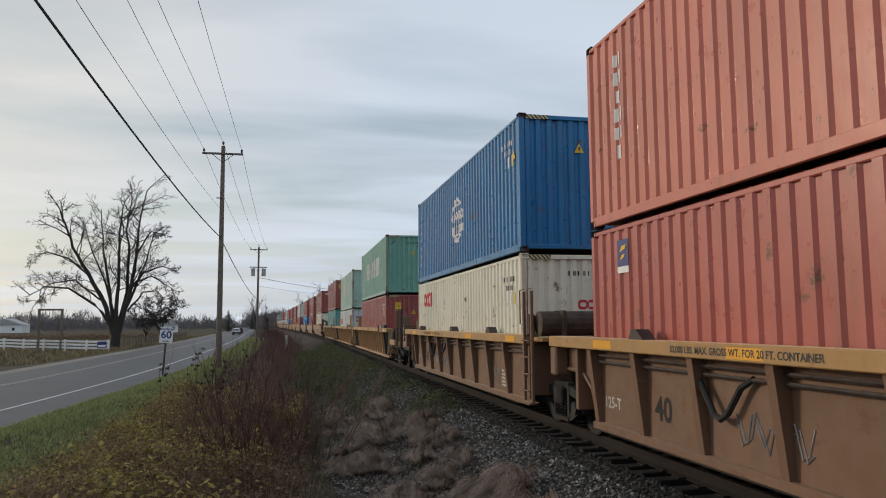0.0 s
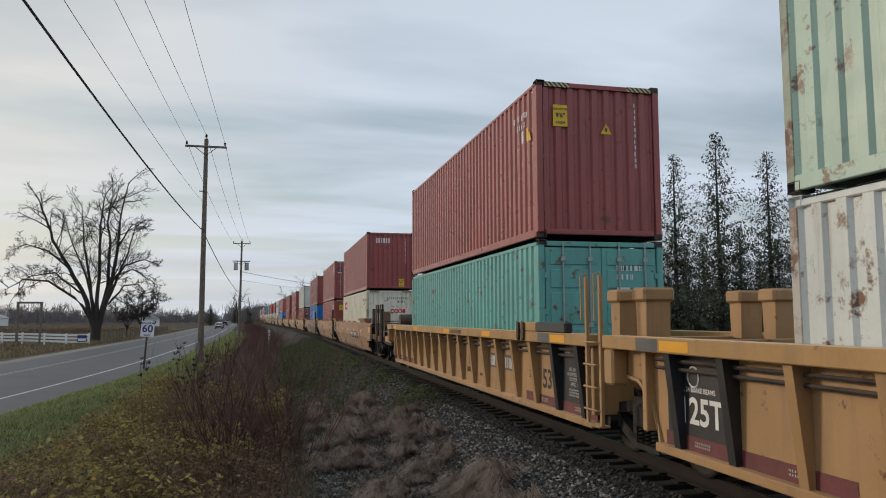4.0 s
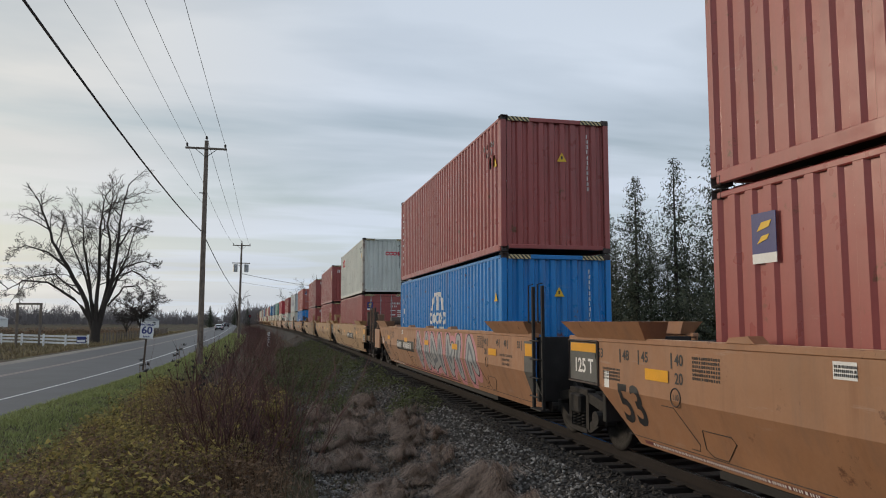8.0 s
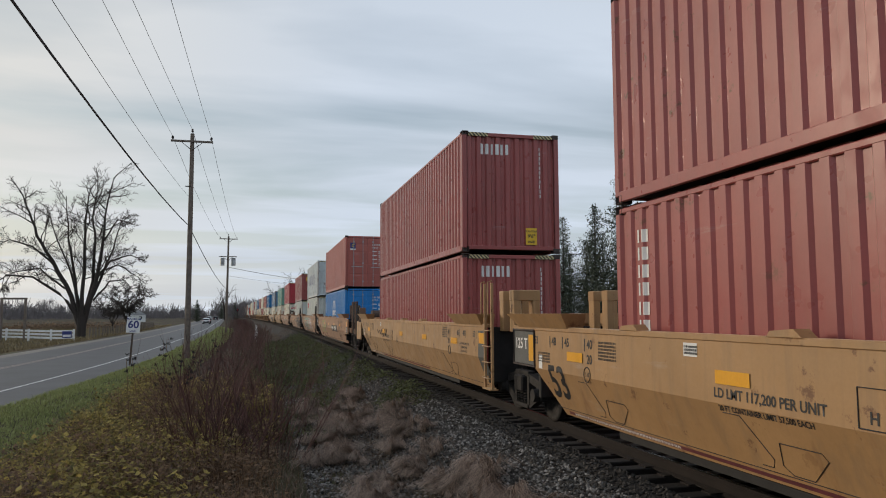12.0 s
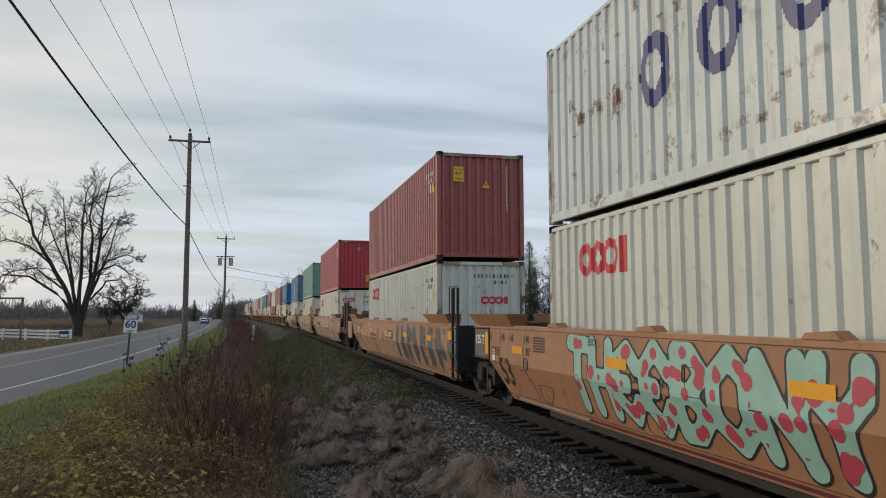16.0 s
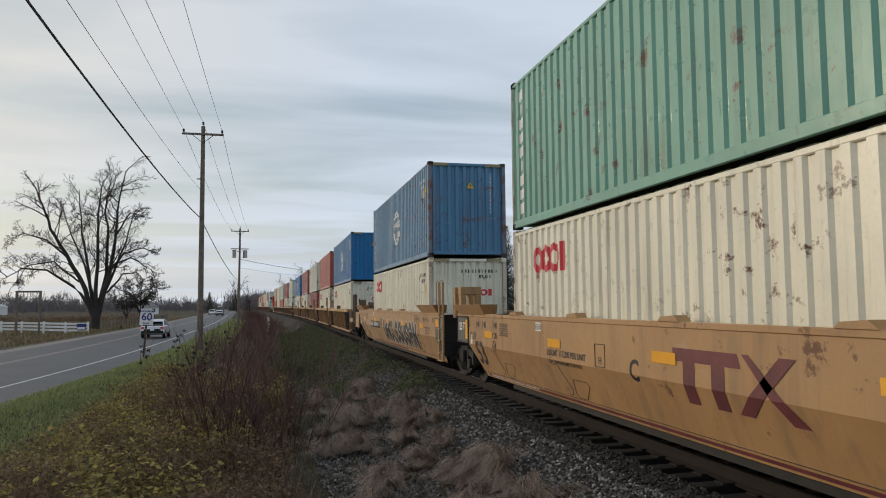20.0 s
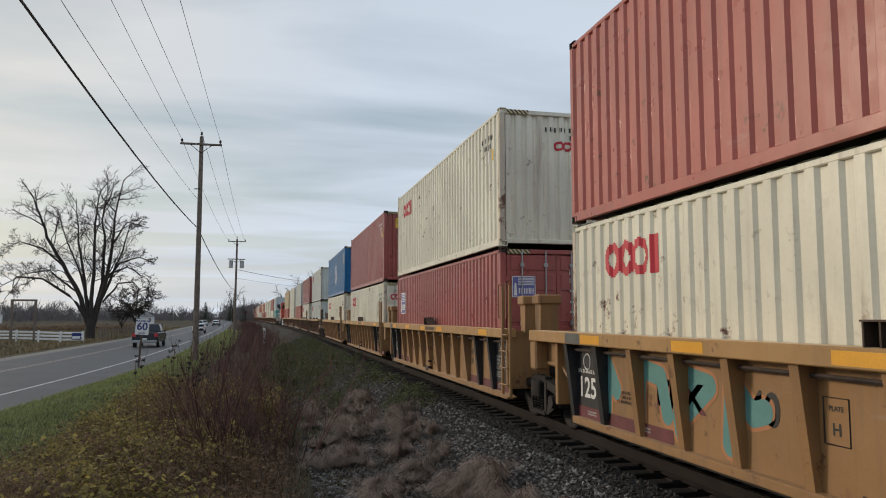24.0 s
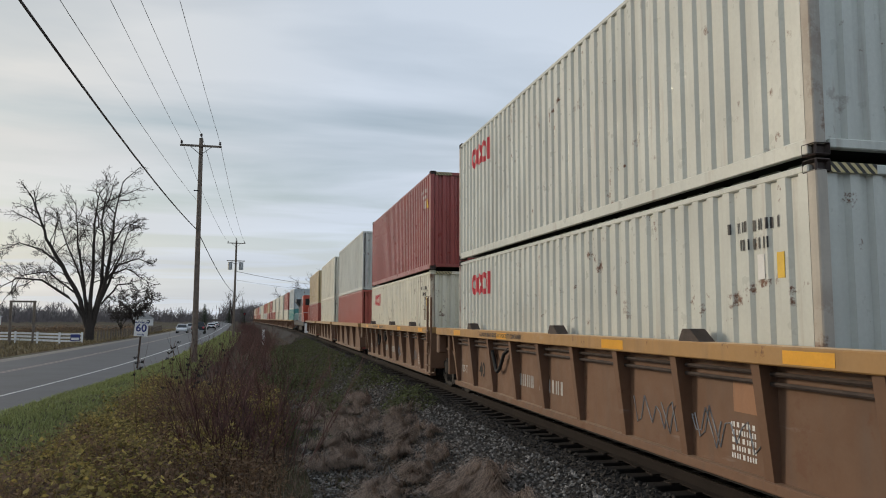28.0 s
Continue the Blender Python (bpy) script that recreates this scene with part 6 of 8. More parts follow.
# each unit: front of its load, car kind, car paint, upper (colour, doors, marks), lower (colour, doors, marks)
UNITS = [
    (-1.42, "rib40", M_BROWN, ("salmon", 0, [column_side(M_WHITE, 1, 6, 0.95, 0.24, 0.37, 0.27)]), ("brick", 0, [badge("side", 11.1, 2.42, 1.15)])),
    (14.33, "rib40", M_BROWN, ("blue", 0, GLOBE), ("cream", 0, OOCL)),
    (35.8, "rib53", M_YELLOW, ("green", 0, [big_letters(M_FADEWHITE, 2, (5, 8), 9.14, 1.1), triangle(), id_end(None, False), column_side(M_WHITE, 32, 6, 0.6, 0.15), hazard()]), ("maroon", 0, RED + [caution(-0.6, 2.3), badge()])),
    (55.27, "rib53", M_YELLOW, ("sage", 0, [big_letters(M_FADEWHITE, 3, (5, 8), 9.36, 1.1), triangle(), id_end(M_WHITE, False), hazard()]), ("pale", 1, [])),
    (74.0, "rib53", M_YELLOW, ("maroon", 0, RED + [caution()]), ("teal", 1, [white_marks()])),
    (98.51, "smooth53", M_OCHRE, ("maroon", 0, [end_blocks(3, 0.26), caution(0.55, 0.35), id_end(), column_side(M_WHITE, 5, 8, 0.4, 0.1)]), ("cream", 0, OOCL)),
    (118.07, "smooth53", M_OCHRE, ("maroon", 1, [badge("end", None, 2.2), white_marks(), caution(-0.8, 1.55), id_side(), hazard(), triangle(-0.4, 1.35)]), ("maroon", 0, RED + [caution(-0.7, 2.3), badge("side", None, 2.3, 1.2)])),
    (137.76, "smooth53", M_OCHRE, ("maroon", 0, RED + [column_side(M_WHITE, 34, 9, 0.4, 0.08), id_side()]), ("sky_blue", 0, [arches(), triangle(0.05, 2.0), id_end(), column_side(M_WHITE, 35, 6, 0.6, 0.2, 0.5), hazard()])),
    (161.8, "smooth53", M_YELLOW, ("grey", 0, [red_mark(end_z=2.0), id_end(M_BLACK), id_side(M_BLACK), hazard()]), ("maroon", 1, [badge("end", None, 2.25), caution(-0.75, 1.65), white_marks(), hazard()])),
    (181.58, "smooth53", M_YELLOW, ("maroon", 0, [end_blocks(2, 0.24, 2.3, -0.8, None, 62), triangle(), id_end(), id_side(), hazard()]), ("maroon", 0, RED + [column_side(M_WHITE, 36, 6, 0.52, 0.24, 0.3, 0.225)])),
    (201.42, "smooth53", M_YELLOW, ("maroon", 0, [end_blocks(3, 0.26), id_end(), hazard(), caution(0.5, 0.4)]), ("maroon", 0, [end_blocks(3, 0.26), id_end(), hazard()])),
    (225.7, "smooth53", M_OCHRE, ("brick", 1, [white_marks(), caution(-0.6, 1.6), badge("end", None, 2.3)]), ("sky_blue", 1, [arches(), white_marks(), column_side(M_WHITE, 37, 4, 0.35, 0.2, 0.64, 0.25)])),
    (245.42, "smooth53", M_OCHRE, ("pale", 0, [ring_letters(M_NAVY, 12, 5, 9.2, 1.06), triangle(), id_end(M_BLACK), hazard()]), ("grey", 0, OOCL)),
    (265.3, "smooth53", M_OCHRE, ("maroon", 0, RED + [caution(-0.62, 2.3)]), ("grey", 0, OOCL)),
    (289.65, "smooth53", M_PINKTAN, ("crimson", 0, [triangle(0.0, 2.3), id_end(), caution(0.55, 0.65), id_side(), hazard()]), ("cream", 1, OODOOR)),
    (309.54, "smooth53", M_YELLOW, ("green", 1, [white_marks(), triangle(-0.35, 1.1), column_side(M_WHITE, 38, 9, 0.42, 0.27, 0.2, 0.27), hazard()]), ("cream", 0, OOCL)),
    (329.65, "smooth53", M_YELLOW, ("steel_blue", 0, GLOBE), ("cream", 0, OOCL)),
    (351.65, "rib40", M_TANCAR, ("blue", 0, GLOBE), ("cream", 0, OOCL)),
    (367.4, "rib40", M_TANCAR, ("brick", 1, [caution(-0.8, 2.4), white_marks(), triangle(-0.35, 2.3), hazard()]), ("cream", 0, OOCL)),
    (383.25, "rib40", M_TANCAR, ("cream", 0, [red_mark(end_z=2.05, zs=1.98), id_end(M_BLACK, False), id_side(M_BLACK), hazard()]), ("rust_red", 1, [picture_board("side"), picture_board("end"), white_marks(), hazard()])),
    (398.75, "rib40", M_TANCAR, ("maroon", 0, RED + [caution(-0.6, 2.4)]), ("cream", 1, OODOOR)),
    (414.55, "rib40", M_TANCAR, ("blue", 0, GLOBE), ("cream", 0, OOCL)),
    (434.5, "rib40", M_BROWN, ("grey", 0, [red_mark(end_z=2.0), id_end(M_BLACK), id_side(M_BLACK), hazard()]), ("grey", 0, OOCL)),
    (450.0, "rib40", M_BROWN, ("maroon", 0, RED), ("cream", 0, OOCL)),
    (465.6, "rib40", M_BROWN, ("grey", 0, [red_mark(), id_end(M_BLACK)]), ("brick", 0, [end_blocks(3, 0.26, 2.1)])),
    (481.2, "rib40", M_BROWN, ("cream", 0, []), ("cream", 0, [])),
    (496.8, "rib40", M_BROWN, ("tan", 0, []), ("brick", 0, [])),
]
BREAK_BEFORE = (2, 5, 8, 11, 14, 17, 22)
CAR_LABEL = {"M_BROWN": "grimy brown ribbed well car unit with a yellow top chord", "M_YELLOW": "yellow well car unit with stencilled markings", "M_OCHRE": "dirty ochre smooth-sided well car unit with graffiti"}


def load(spec, a, z, near, where):
    colour, dr, marks = spec
    lab = TONE[colour] + " steel container " + ("with doors forward, " if dr else "") + where
    return container(lab, colour, a, z, door=bool(dr), near=near, marks=marks)


def train():
    for i, (a, kind, body, up, low) in enumerate(UNITS):
        near = i < 24
        lab = ("grimy brown ribbed well car unit with yellow chord" if body is M_BROWN else
               "dirty ochre smooth-sided well car unit with lettering" if body is M_OCHRE else
               "yellow smooth-sided well car unit with stencilled lettering" if kind == "smooth53" else "yellow ribbed well car unit with black stencil panels")
        well_car(lab, kind, a, body, i, i in BREAK_BEFORE, (i + 1) in BREAK_BEFORE or i == len(UNITS) - 1, near)
        zu = UP
        if i == 3:
            container("rust-streaked white twenty-foot container, doors forward", "pale", a, LOW, 6.058, STD, True, marks=[badge("end", None, 1.75, 1.3, -0.7), white_marks(), hazard()])
            container("rust-streaked white twenty-foot container in the same well", "pale", a + 6.13, LOW, 6.058, STD, marks=[red_mark(end=False, zs=1.45)])
            zu = LOW + STD + 0.02
        else:
            load(low, a, LOW, near, "in the well")
        load(up, a, zu, near, "stacked on top of another")
    a = 540.0
    rng = random.Random(5)
    for i in range(38):
        up, low = rng.choice(["cream", "brick", "salmon", "cream", "grey", "brick", "salmon", "tan"]), rng.choice(["cream", "brick", "maroon", "cream", "grey", "cream"])
        if i == 0:
            up, low = "pale", "teal"
        well_car("grimy brown ribbed well car unit far down the train", "rib40", a, M_BROWN, near=False)
        load((low, 0, ()), a, LOW, False, "in the well, far down the train")
        load((up, 0, ()), a, UP, False, "on top, far down the train")
        a += 15.6


def locomotive(a):
    """A red and black diesel engine in the middle of the train."""
    M_LRED = paint("engine_red", (0.42, 0.06, 0.03), 0.1, 0.4, 0.4)
    L = thing("diesel_locomotive", "red and black diesel locomotive in the middle of the train", "locomotive")
    part("frame", bx(-1.5, 1.5, 0.6, 22.2, 1.0, 1.45, 0.03), M_BLACK, L)
    part("long_hood", bx(-0.95, 0.95, 5.0, 21.6, 1.45, 4.35, 0.12), M_BLACK, L)
    part("hood_band", bx(-0.97, 0.97, 9.0, 14.0, 1.6, 4.0, 0.02), M_WHITE, L, "white painted band")
    cab = part("cab", bx(-1.5, 1.5, 2.4, 5.0, 1.45, 4.5, 0.12), M_LRED, L)
    for x in (-0.75, 0.75):
        part("windscreen", bx(x - 0.5, x + 0.5, 2.36, 2.42, 3.35, 4.1, 0.03), M_GLASSY, cab)
    part("side_window", bx(-1.53, -1.48, 2.9, 4.4, 3.3, 4.0, 0.02), M_GLASSY, cab)
    part("short_nose", bx(-0.95, 0.95, 0.9, 2.4, 1.45, 3.2, 0.15), M_LRED, L)
    part("pilot", prism(bmesh.new(), [(0.6, 0.25), (0.2, 0.25), (0.35, 1.3), (0.6, 1.3)], -1.4, 1.4), M_WHITE, L)
    part("fuel_tank", bx(-1.25, 1.25, 8.5, 14.0, 0.35, 1.0, 0.1), M_DARK, L)
    part("radiator_wing", prism_y(bmesh.new(), [(-0.95, 3.4), (-1.45, 4.0), (-1.45, 4.4), (1.45, 4.4), (1.45, 4.0), (0.95, 3.4)], 17.5, 21.4), M_BLACK, L)
    for y in (2.0, 21.9):
        part("hand_rail", tb([(-1.45, y, 1.45), (-1.45, y, 2.5), (1.45, y, 2.5), (1.45, y, 1.45)], 0.025, 6), M_WHITE, L)
    part("side_rail", tb([(-1.48, 5.2, 2.45), (-1.48, 21.8, 2.45)], 0.022, 6), M_WHITE, L)
    for i in range(8):
        part("rail_post", shared("lpost", lambda: tb([(0, 0, 1.45), (0, 0, 2.45)], 0.02, 5)), M_WHITE, L, at=pose(-1.48, 5.4 + 2.3 * i, 0))
    for y in (4.2, 18.6):
        for dy in (-1.0, 1.0):
            truck(L, y + dy, False)
    TRAIN.append((L, a, 0.0))


train()
locomotive(512.6)


# ---------------------------------------------------------------- road traffic
def car(name, label, paint_m, pickup=False):
    """A road car that faces +y."""
    o = thing(name, label, "car")
    if pickup:
        W, body = 0.98, [(-2.75, 0.5), (2.75, 0.5), (2.8, 0.9), (2.7, 1.12), (1.3, 1.2), (-0.75, 1.2), (-2.75, 1.2)]
        cabin = [(-0.75, 1.2), (1.35, 1.2), (0.55, 1.85), (-0.6, 1.85)]
    else:
        W, body = 0.88, [(-2.2, 0.35), (2.2, 0.32), (2.25, 0.6), (1.9, 0.78), (1.0, 0.95), (-1.9, 1.02), (-2.25, 0.95), (-2.28, 0.5)]
        cabin = [(-2.12, 0.96), (1.25, 0.9), (0.3, 1.42), (-0.45, 1.5), (-1.35, 1.42)]
    bm = prism(bmesh.new(), body, -W, W)
    bmesh.ops.bevel(bm, geom=bm.edges[:], offset=0.07, segments=2, affect="EDGES", profile=0.5)
    bd = part("body", bm, paint_m, o)
    part("lower_trim", bx(-W - 0.01, W + 0.01, -2.1 if not pickup else -2.6, 2.1 if not pickup else 2.6, 0.3 if not pickup else 0.45, 0.46 if not pickup else 0.56, 0.02), M_DARK, o, "black lower trim")
    bm = prism(bmesh.new(), cabin, -W + 0.05, W - 0.05)
    zt = max(z for _, z in cabin)
    z0 = min(z for _, z in cabin)
    for v in bm.verts:
        v.co.x *= 1 - 0.2 * (v.co.z - z0) / (zt - z0)
    bmesh.ops.bevel(bm, geom=bm.edges[:], offset=0.05, segments=2, affect="EDGES", profile=0.5)
    cb = part("cabin", bm, paint_m if pickup else M_GLASSY, o)
    if not pickup:
        roof = prism(bmesh.new(), [(-1.6, 1.33), (-1.35, 1.435), (-0.45, 1.515), (0.32, 1.435), (0.3, 1.40), (-0.45, 1.48), (-1.35, 1.40), (-1.6, 1.30)], -0.68, 0.68)
        part("roof", roof, paint_m, o)
        for sx in (-1, 1):
            part("pillar", tube(bmesh.new(), [(sx * 0.83, -2.1, 0.98), (sx * 0.70, -1.5, 1.37)], 0.05, 6), paint_m, o)
            part("pillar", tube(bmesh.new(), [(sx * 0.84, -0.35, 0.95), (sx * 0.69, -0.4, 1.46)], 0.035, 6), paint_m, o)
            part("pillar", tube(bmesh.new(), [(sx * 0.83, 1.2, 0.92), (sx * 0.68, 0.32, 1.42)], 0.04, 6), paint_m, o)
        part("rear_spoiler", bx(-0.66, 0.66, -1.78, -1.5, 1.27, 1.31, 0.015), M_BLACK, o, "dark spoiler across the rear glass")
        part("rear_panel", bx(-0.62, 0.62, -2.33, -2.26, 0.5, 0.74, 0.02), M_DARK, o, "dark lower rear panel")

    def pane(name, poly, half, grow):
        g = prism(bmesh.new(), poly, -half, half)
        for v in g.verts:
            v.co.x *= (1 - 0.2 * (v.co.z - z0) / (zt - z0)) * grow
        part(name, g, M_GLASSY, cb, "dark tinted glass")
    cy = sum(y for y, _ in cabin) / len(cabin)
    cz = z0 + 0.55 * (zt - z0)
    if pickup:
        pane("side_windows", [(cy + (y - cy) * 0.86, cz + (z - cz) * 0.72) for y, z in cabin], W - 0.05, 1.012)
    for (ya, za), (yb, zb), nm in ((cabin[0], cabin[-1], "rear_window"), (cabin[2], cabin[1], "windscreen"))[:2 if pickup else 0]:
        sg = -1 if nm == "rear_window" else 1
        q = [(ya + (yb - ya) * f, za + (zb - za) * f) for f in (0.12, 0.88)]
        pane(nm, [(q[0][0] + sg * 0.015, q[0][1] + 0.012), (q[1][0] + sg * 0.015, q[1][1] + 0.012), (q[1][0] - sg * 0.1, q[1][1] - 0.02), (q[0][0] - sg * 0.1, q[0][1] - 0.02)], W - 0.16, 1.0)
    rear = -2.76 if pickup else -2.27
    lz = 0.95 if pickup else 0.85
    for s in (-1, 1):
        part("tail_light", bx(s * (W - 0.16) - 0.12, s * (W - 0.16) + 0.12, rear - 0.03, rear + 0.05, lz - 0.08, lz + (0.2 if pickup else 0.06), 0.01), M_RED, o, "red tail lamp")
        part("head_light", bx(s * (W - 0.2) - 0.15, s * (W - 0.2) + 0.15, -rear - 0.1, -rear + 0.01, 0.62, 0.78, 0.01), M_WHITE, o, "clear head lamp")
        part("mirror", bx(s * (W + 0.08) - 0.08, s * (W + 0.08) + 0.08, 0.7, 0.8, z0, z0 + 0.14, 0.02), paint_m, o)
    part("bumper", bx(-W + 0.05, W - 0.05, rear - 0.07, rear + 0.1, 0.4, 0.6, 0.03), M_DARK if not pickup else M_ZINC, o)
    part("number_plate", bx(-0.16, 0.16, rear - 0.085, rear - 0.06, 0.62, 0.76), M_WHITE, o)
    if pickup:
        part("load_bed", bx(-W + 0.1, W - 0.1, -2.68, -0.8, 1.18, 1.215), M_DARK, o)
    r = 0.38 if pickup else 0.32
    for y in ((-1.7, 1.75) if pickup else (-1.35, 1.4)):
        for s in (-1, 1):
            w = part("wheel", shared("tyre%.2f" % r, lambda: tb([(-0.11, 0, 0), (0.11, 0, 0)], r, 18)), M_RUBBER, o, at=pose(s * (W - 0.09), y, r))
            part("rim", shared("rim%.2f" % r, lambda: tb([(-0.118, 0, 0), (0.118, 0, 0)], r * 0.62, 10)), M_ZINC, w)
            WHEELS_ROAD.append((w, s * (W - 0.09), y, r))
    return o


WHEELS_ROAD = []
M_CARWHITE = plain("car_white", (0.62, 0.64, 0.66), 0.25, 0, 0.05)
M_CARDARK = plain("car_dark", (0.018, 0.02, 0.025), 0.25, 0, 0.1)
M_CARSILVER = plain("car_silver", (0.36, 0.37, 0.38), 0.3, 0.4, 0.05)


def drive(o, lane, y_at, t_at, v):
    """Rows along the lane: at y_at at t_at, at v metres a second."""
    rows = []
    for t in range(0, 29):
        y = y_at + v * (t - t_at)
        y = max(-190.0, min(1200.0, y)) if abs(v) > 0 else y
        x = lane + road_shift(y)
        h = math.degrees(math.atan2(road_shift(y + 2) - road_shift(y - 2), 4))
        rows.append((t, (x, y, road_z(x, y) + 0.0, 0, 0, -h if v > 0 else 180 - h)))
    TRAFFIC.append((o, rows))


hatch = car("hatchback", "silver-white hatchback car driving away with a roof rack", M_CARWHITE)
for y in (-0.9, 0.1):
    part("roof_bar", bx(-0.6, 0.6, y - 0.03, y + 0.03, 1.53, 1.57, 0.01), M_BLACK, hatch, "black roof bar")
for x in (-0.35, 0.3):
    part("bike_carrier", tb([(x, -1.1, 1.58), (x, 0.5, 1.6), (x + 0.1, 0.55, 1.72)], 0.02, 5), M_BLACK, hatch, "folded black bicycle carrier")
drive(hatch, -9.0, 37.6, 18.0, 13.4)
drive(car("pickup_truck", "black pickup truck driving away on the road", M_CARDARK, True), -9.4, 69.2, 24.2, 14.8)
drive(car("hatchback", "dark car driving away far down the road", M_CARDARK), -9.3, 228.0, 1.0, 9.0)
drive(car("hatchback", "white car standing in traffic far down the road", M_CARWHITE), -9.3, 196.0, 9.5, 0.8)
drive(car("hatchback", "dark car standing in traffic far down the road", M_CARDARK), -9.3, 212.0, 15.0, 0.8)
drive(car("hatchback", "white car coming along the road far off", M_CARWHITE), -12.4, 140.0, 27.4, -13.0)
drive(car("hatchback", "silver car coming along the road far off", M_CARSILVER), -12.4, 165.0, 27.4, -13.0)

# ---------------------------------------------------------------- ties
def ties():
    me = shared("tie", lambda: bx(-1.3, 1.3, -0.115, 0.115, -0.36, -0.165, 0.012))
    plate = shared("tie_plate", lambda: bx(-0.17, 0.17, -0.09, 0.09, -0.166, -0.148))
    rng = random.Random(3)
    for i in range(150):
        s = 1.0 + 0.5 * i
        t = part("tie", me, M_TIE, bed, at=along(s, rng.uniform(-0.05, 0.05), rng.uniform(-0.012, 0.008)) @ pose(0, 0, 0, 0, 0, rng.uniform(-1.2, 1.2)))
        if i < 60:
            for u in (-0.755, 0.755):
                part("tie_plate", plate, M_RAIL, t, at=pose(u, 0, 0))


ties()


# ---------------------------------------------------------------- loose stuff, built as whole sheets of small pieces
def soup(name, verts, faces, mat, label, category):
    me = data_of(verts, faces, name)
    return tagged(part(name, me, mat), label, category, kind="stuff")


def stones(n, seed, pick, size):
    """Angular stones scattered by pick(rng) -> x, y."""
    rng = np.random.RandomState(seed)
    base = np.array([(1, 0, 0), (-1, 0, 0), (0, 1, 0), (0, -1, 0), (0, 0, 1), (0, 0, -1)], float)
    tri = [(0, 2, 4), (2, 1, 4), (1, 3, 4), (3, 0, 4), (2, 0, 5), (1, 2, 5), (3, 1, 5), (0, 3, 5)]
    verts, faces = [], []
    for k in range(n):
        x, y = pick(rng)
        v = base * rng.uniform(0.55, 1.0, (6, 1)) + rng.uniform(-0.25, 0.25, (6, 3))
        a, c = rng.uniform(0, 6.28), rng.uniform(-0.6, 0.6)
        ca, sa, cc, sc = math.cos(a), math.sin(a), math.cos(c), math.sin(c)
        v = v @ np.array([[ca, -sa, 0], [sa, ca, 0], [0, 0, 1]]) @ np.array([[1, 0, 0], [0, cc, -sc], [0, sc, cc]])
        v = v * size * rng.uniform(0.6, 1.35) * np.array([1, 1, 0.75])
        z = (section(x) - 0.11 if x > 4.5 else max(height(x, y), section(x) + 0.03)) + size * 0.3
        o = 6 * k
        verts += [(x + p[0], y + p[1], z + p[2]) for p in v]
        faces += [(o + i, o + j, o + l) for i, j, l in tri]
    return verts, faces


def ballast_at(rng):
    y = 6.5 + 34 * rng.uniform(0, 1) ** 1.7
    x = 4.1 - 3.25 * rng.uniform(0, 1) ** 1.1
    return x, y


def ballast_in(rng):
    return rng.uniform(4.4, 7.2), 4 + 30 * rng.uniform(0, 1) ** 1.5


def shoulder_at(rng):
    return rng.uniform(3.75, 4.6), 5 + 34 * rng.uniform(0, 1) ** 1.6


def stone_material(name, pale):
    k = Nodes(name)
    g = k.n("NewGeometry")
    sq = k.times(g.outputs["Random Per Island"], g.outputs["Random Per Island"])
    col = k.mix(sq, (0.02, 0.019, 0.018), pale)
    col = k.mix(k.times(k.noise(30, 3), 0.5), col, scaled(pale, 0.18))
    return k.done(col, 0.9, 0, 0.3)


M_STONE = stone_material("ballast_stone", (0.36, 0.35, 0.335))
# a darker tone of the same stone, for the cribs and tie ends
M_DARKSTONE = stone_material("dark_stone", (0.10, 0.088, 0.076))
soup("ballast_stones", *stones(31000, 11, ballast_at, 0.036), M_STONE, "loose grey crushed stones on the track shoulder", "gravel")
soup("crib_stones", *stones(9000, 12, ballast_in, 0.03), M_DARKSTONE, "oil-darkened crushed stones between the ties", "gravel")
soup("shoulder_stones", *stones(7000, 13, shoulder_at, 0.036), M_DARKSTONE, "oil-darkened crushed stones beside the tie ends", "gravel")


def blades(n, seed, pick, h, w, droop=0.3, lean=None, bend=2):
    """Thin grass blades: each a bent strip of two or three cuts."""
    rng = np.random.RandomState(seed)
    verts, faces = [], []
    for k in range(n):
        x, y, s = pick(rng)
        z = height(x, y) - 0.02
        a = rng.uniform(0, 6.283) if lean is None else lean + rng.normal(0, 0.55)
        L = h * s * rng.uniform(0.55, 1.25)
        ax, ay = math.cos(a), math.sin(a)
        px, py = -ay * w * 0.5, ax * w * 0.5
        o = len(verts)
        for i in range(bend + 1):
            f = i / bend
            out = droop * L * f * f
            up = L * (f - 0.42 * droop * f * f)
            ww = 1.0 - 0.85 * f
            verts.append((x + ax * out + px * ww, y + ay * out + py * ww, z + up))
            verts.append((x + ax * out - px * ww, y + ay * out - py * ww, z + up))
        for i in range(bend):
            b = o + 2 * i
            faces.append((b, b + 1, b + 3, b + 2))
    return verts, faces


M_GRASS = leafy("verge_grass", (0.17, 0.205, 0.07), (0.40, 0.44, 0.19), 0.7, 0.35)
M_DRY = leafy("dry_grass", (0.05, 0.038, 0.03), (0.32, 0.25, 0.20), 0.85, 0.3)
M_WEED = leafy("autumn_weed", (0.08, 0.08, 0.03), (0.60, 0.48, 0.15), 0.7, 0.45)
M_WEED2 = leafy("brown_weed", (0.06, 0.042, 0.03), (0.34, 0.225, 0.14), 0.7, 0.4)
M_COVER = leafy("ground_cover", (0.03, 0.034, 0.015), (0.17, 0.20, 0.085), 0.7, 0.35)
M_TWIG = leafy("red_twig", (0.04, 0.022, 0.02), (0.21, 0.105, 0.095), 0.7)
M_FIELDGRASS = leafy("field_grass", (0.17, 0.13, 0.065), (0.34, 0.27, 0.15), 0.9)


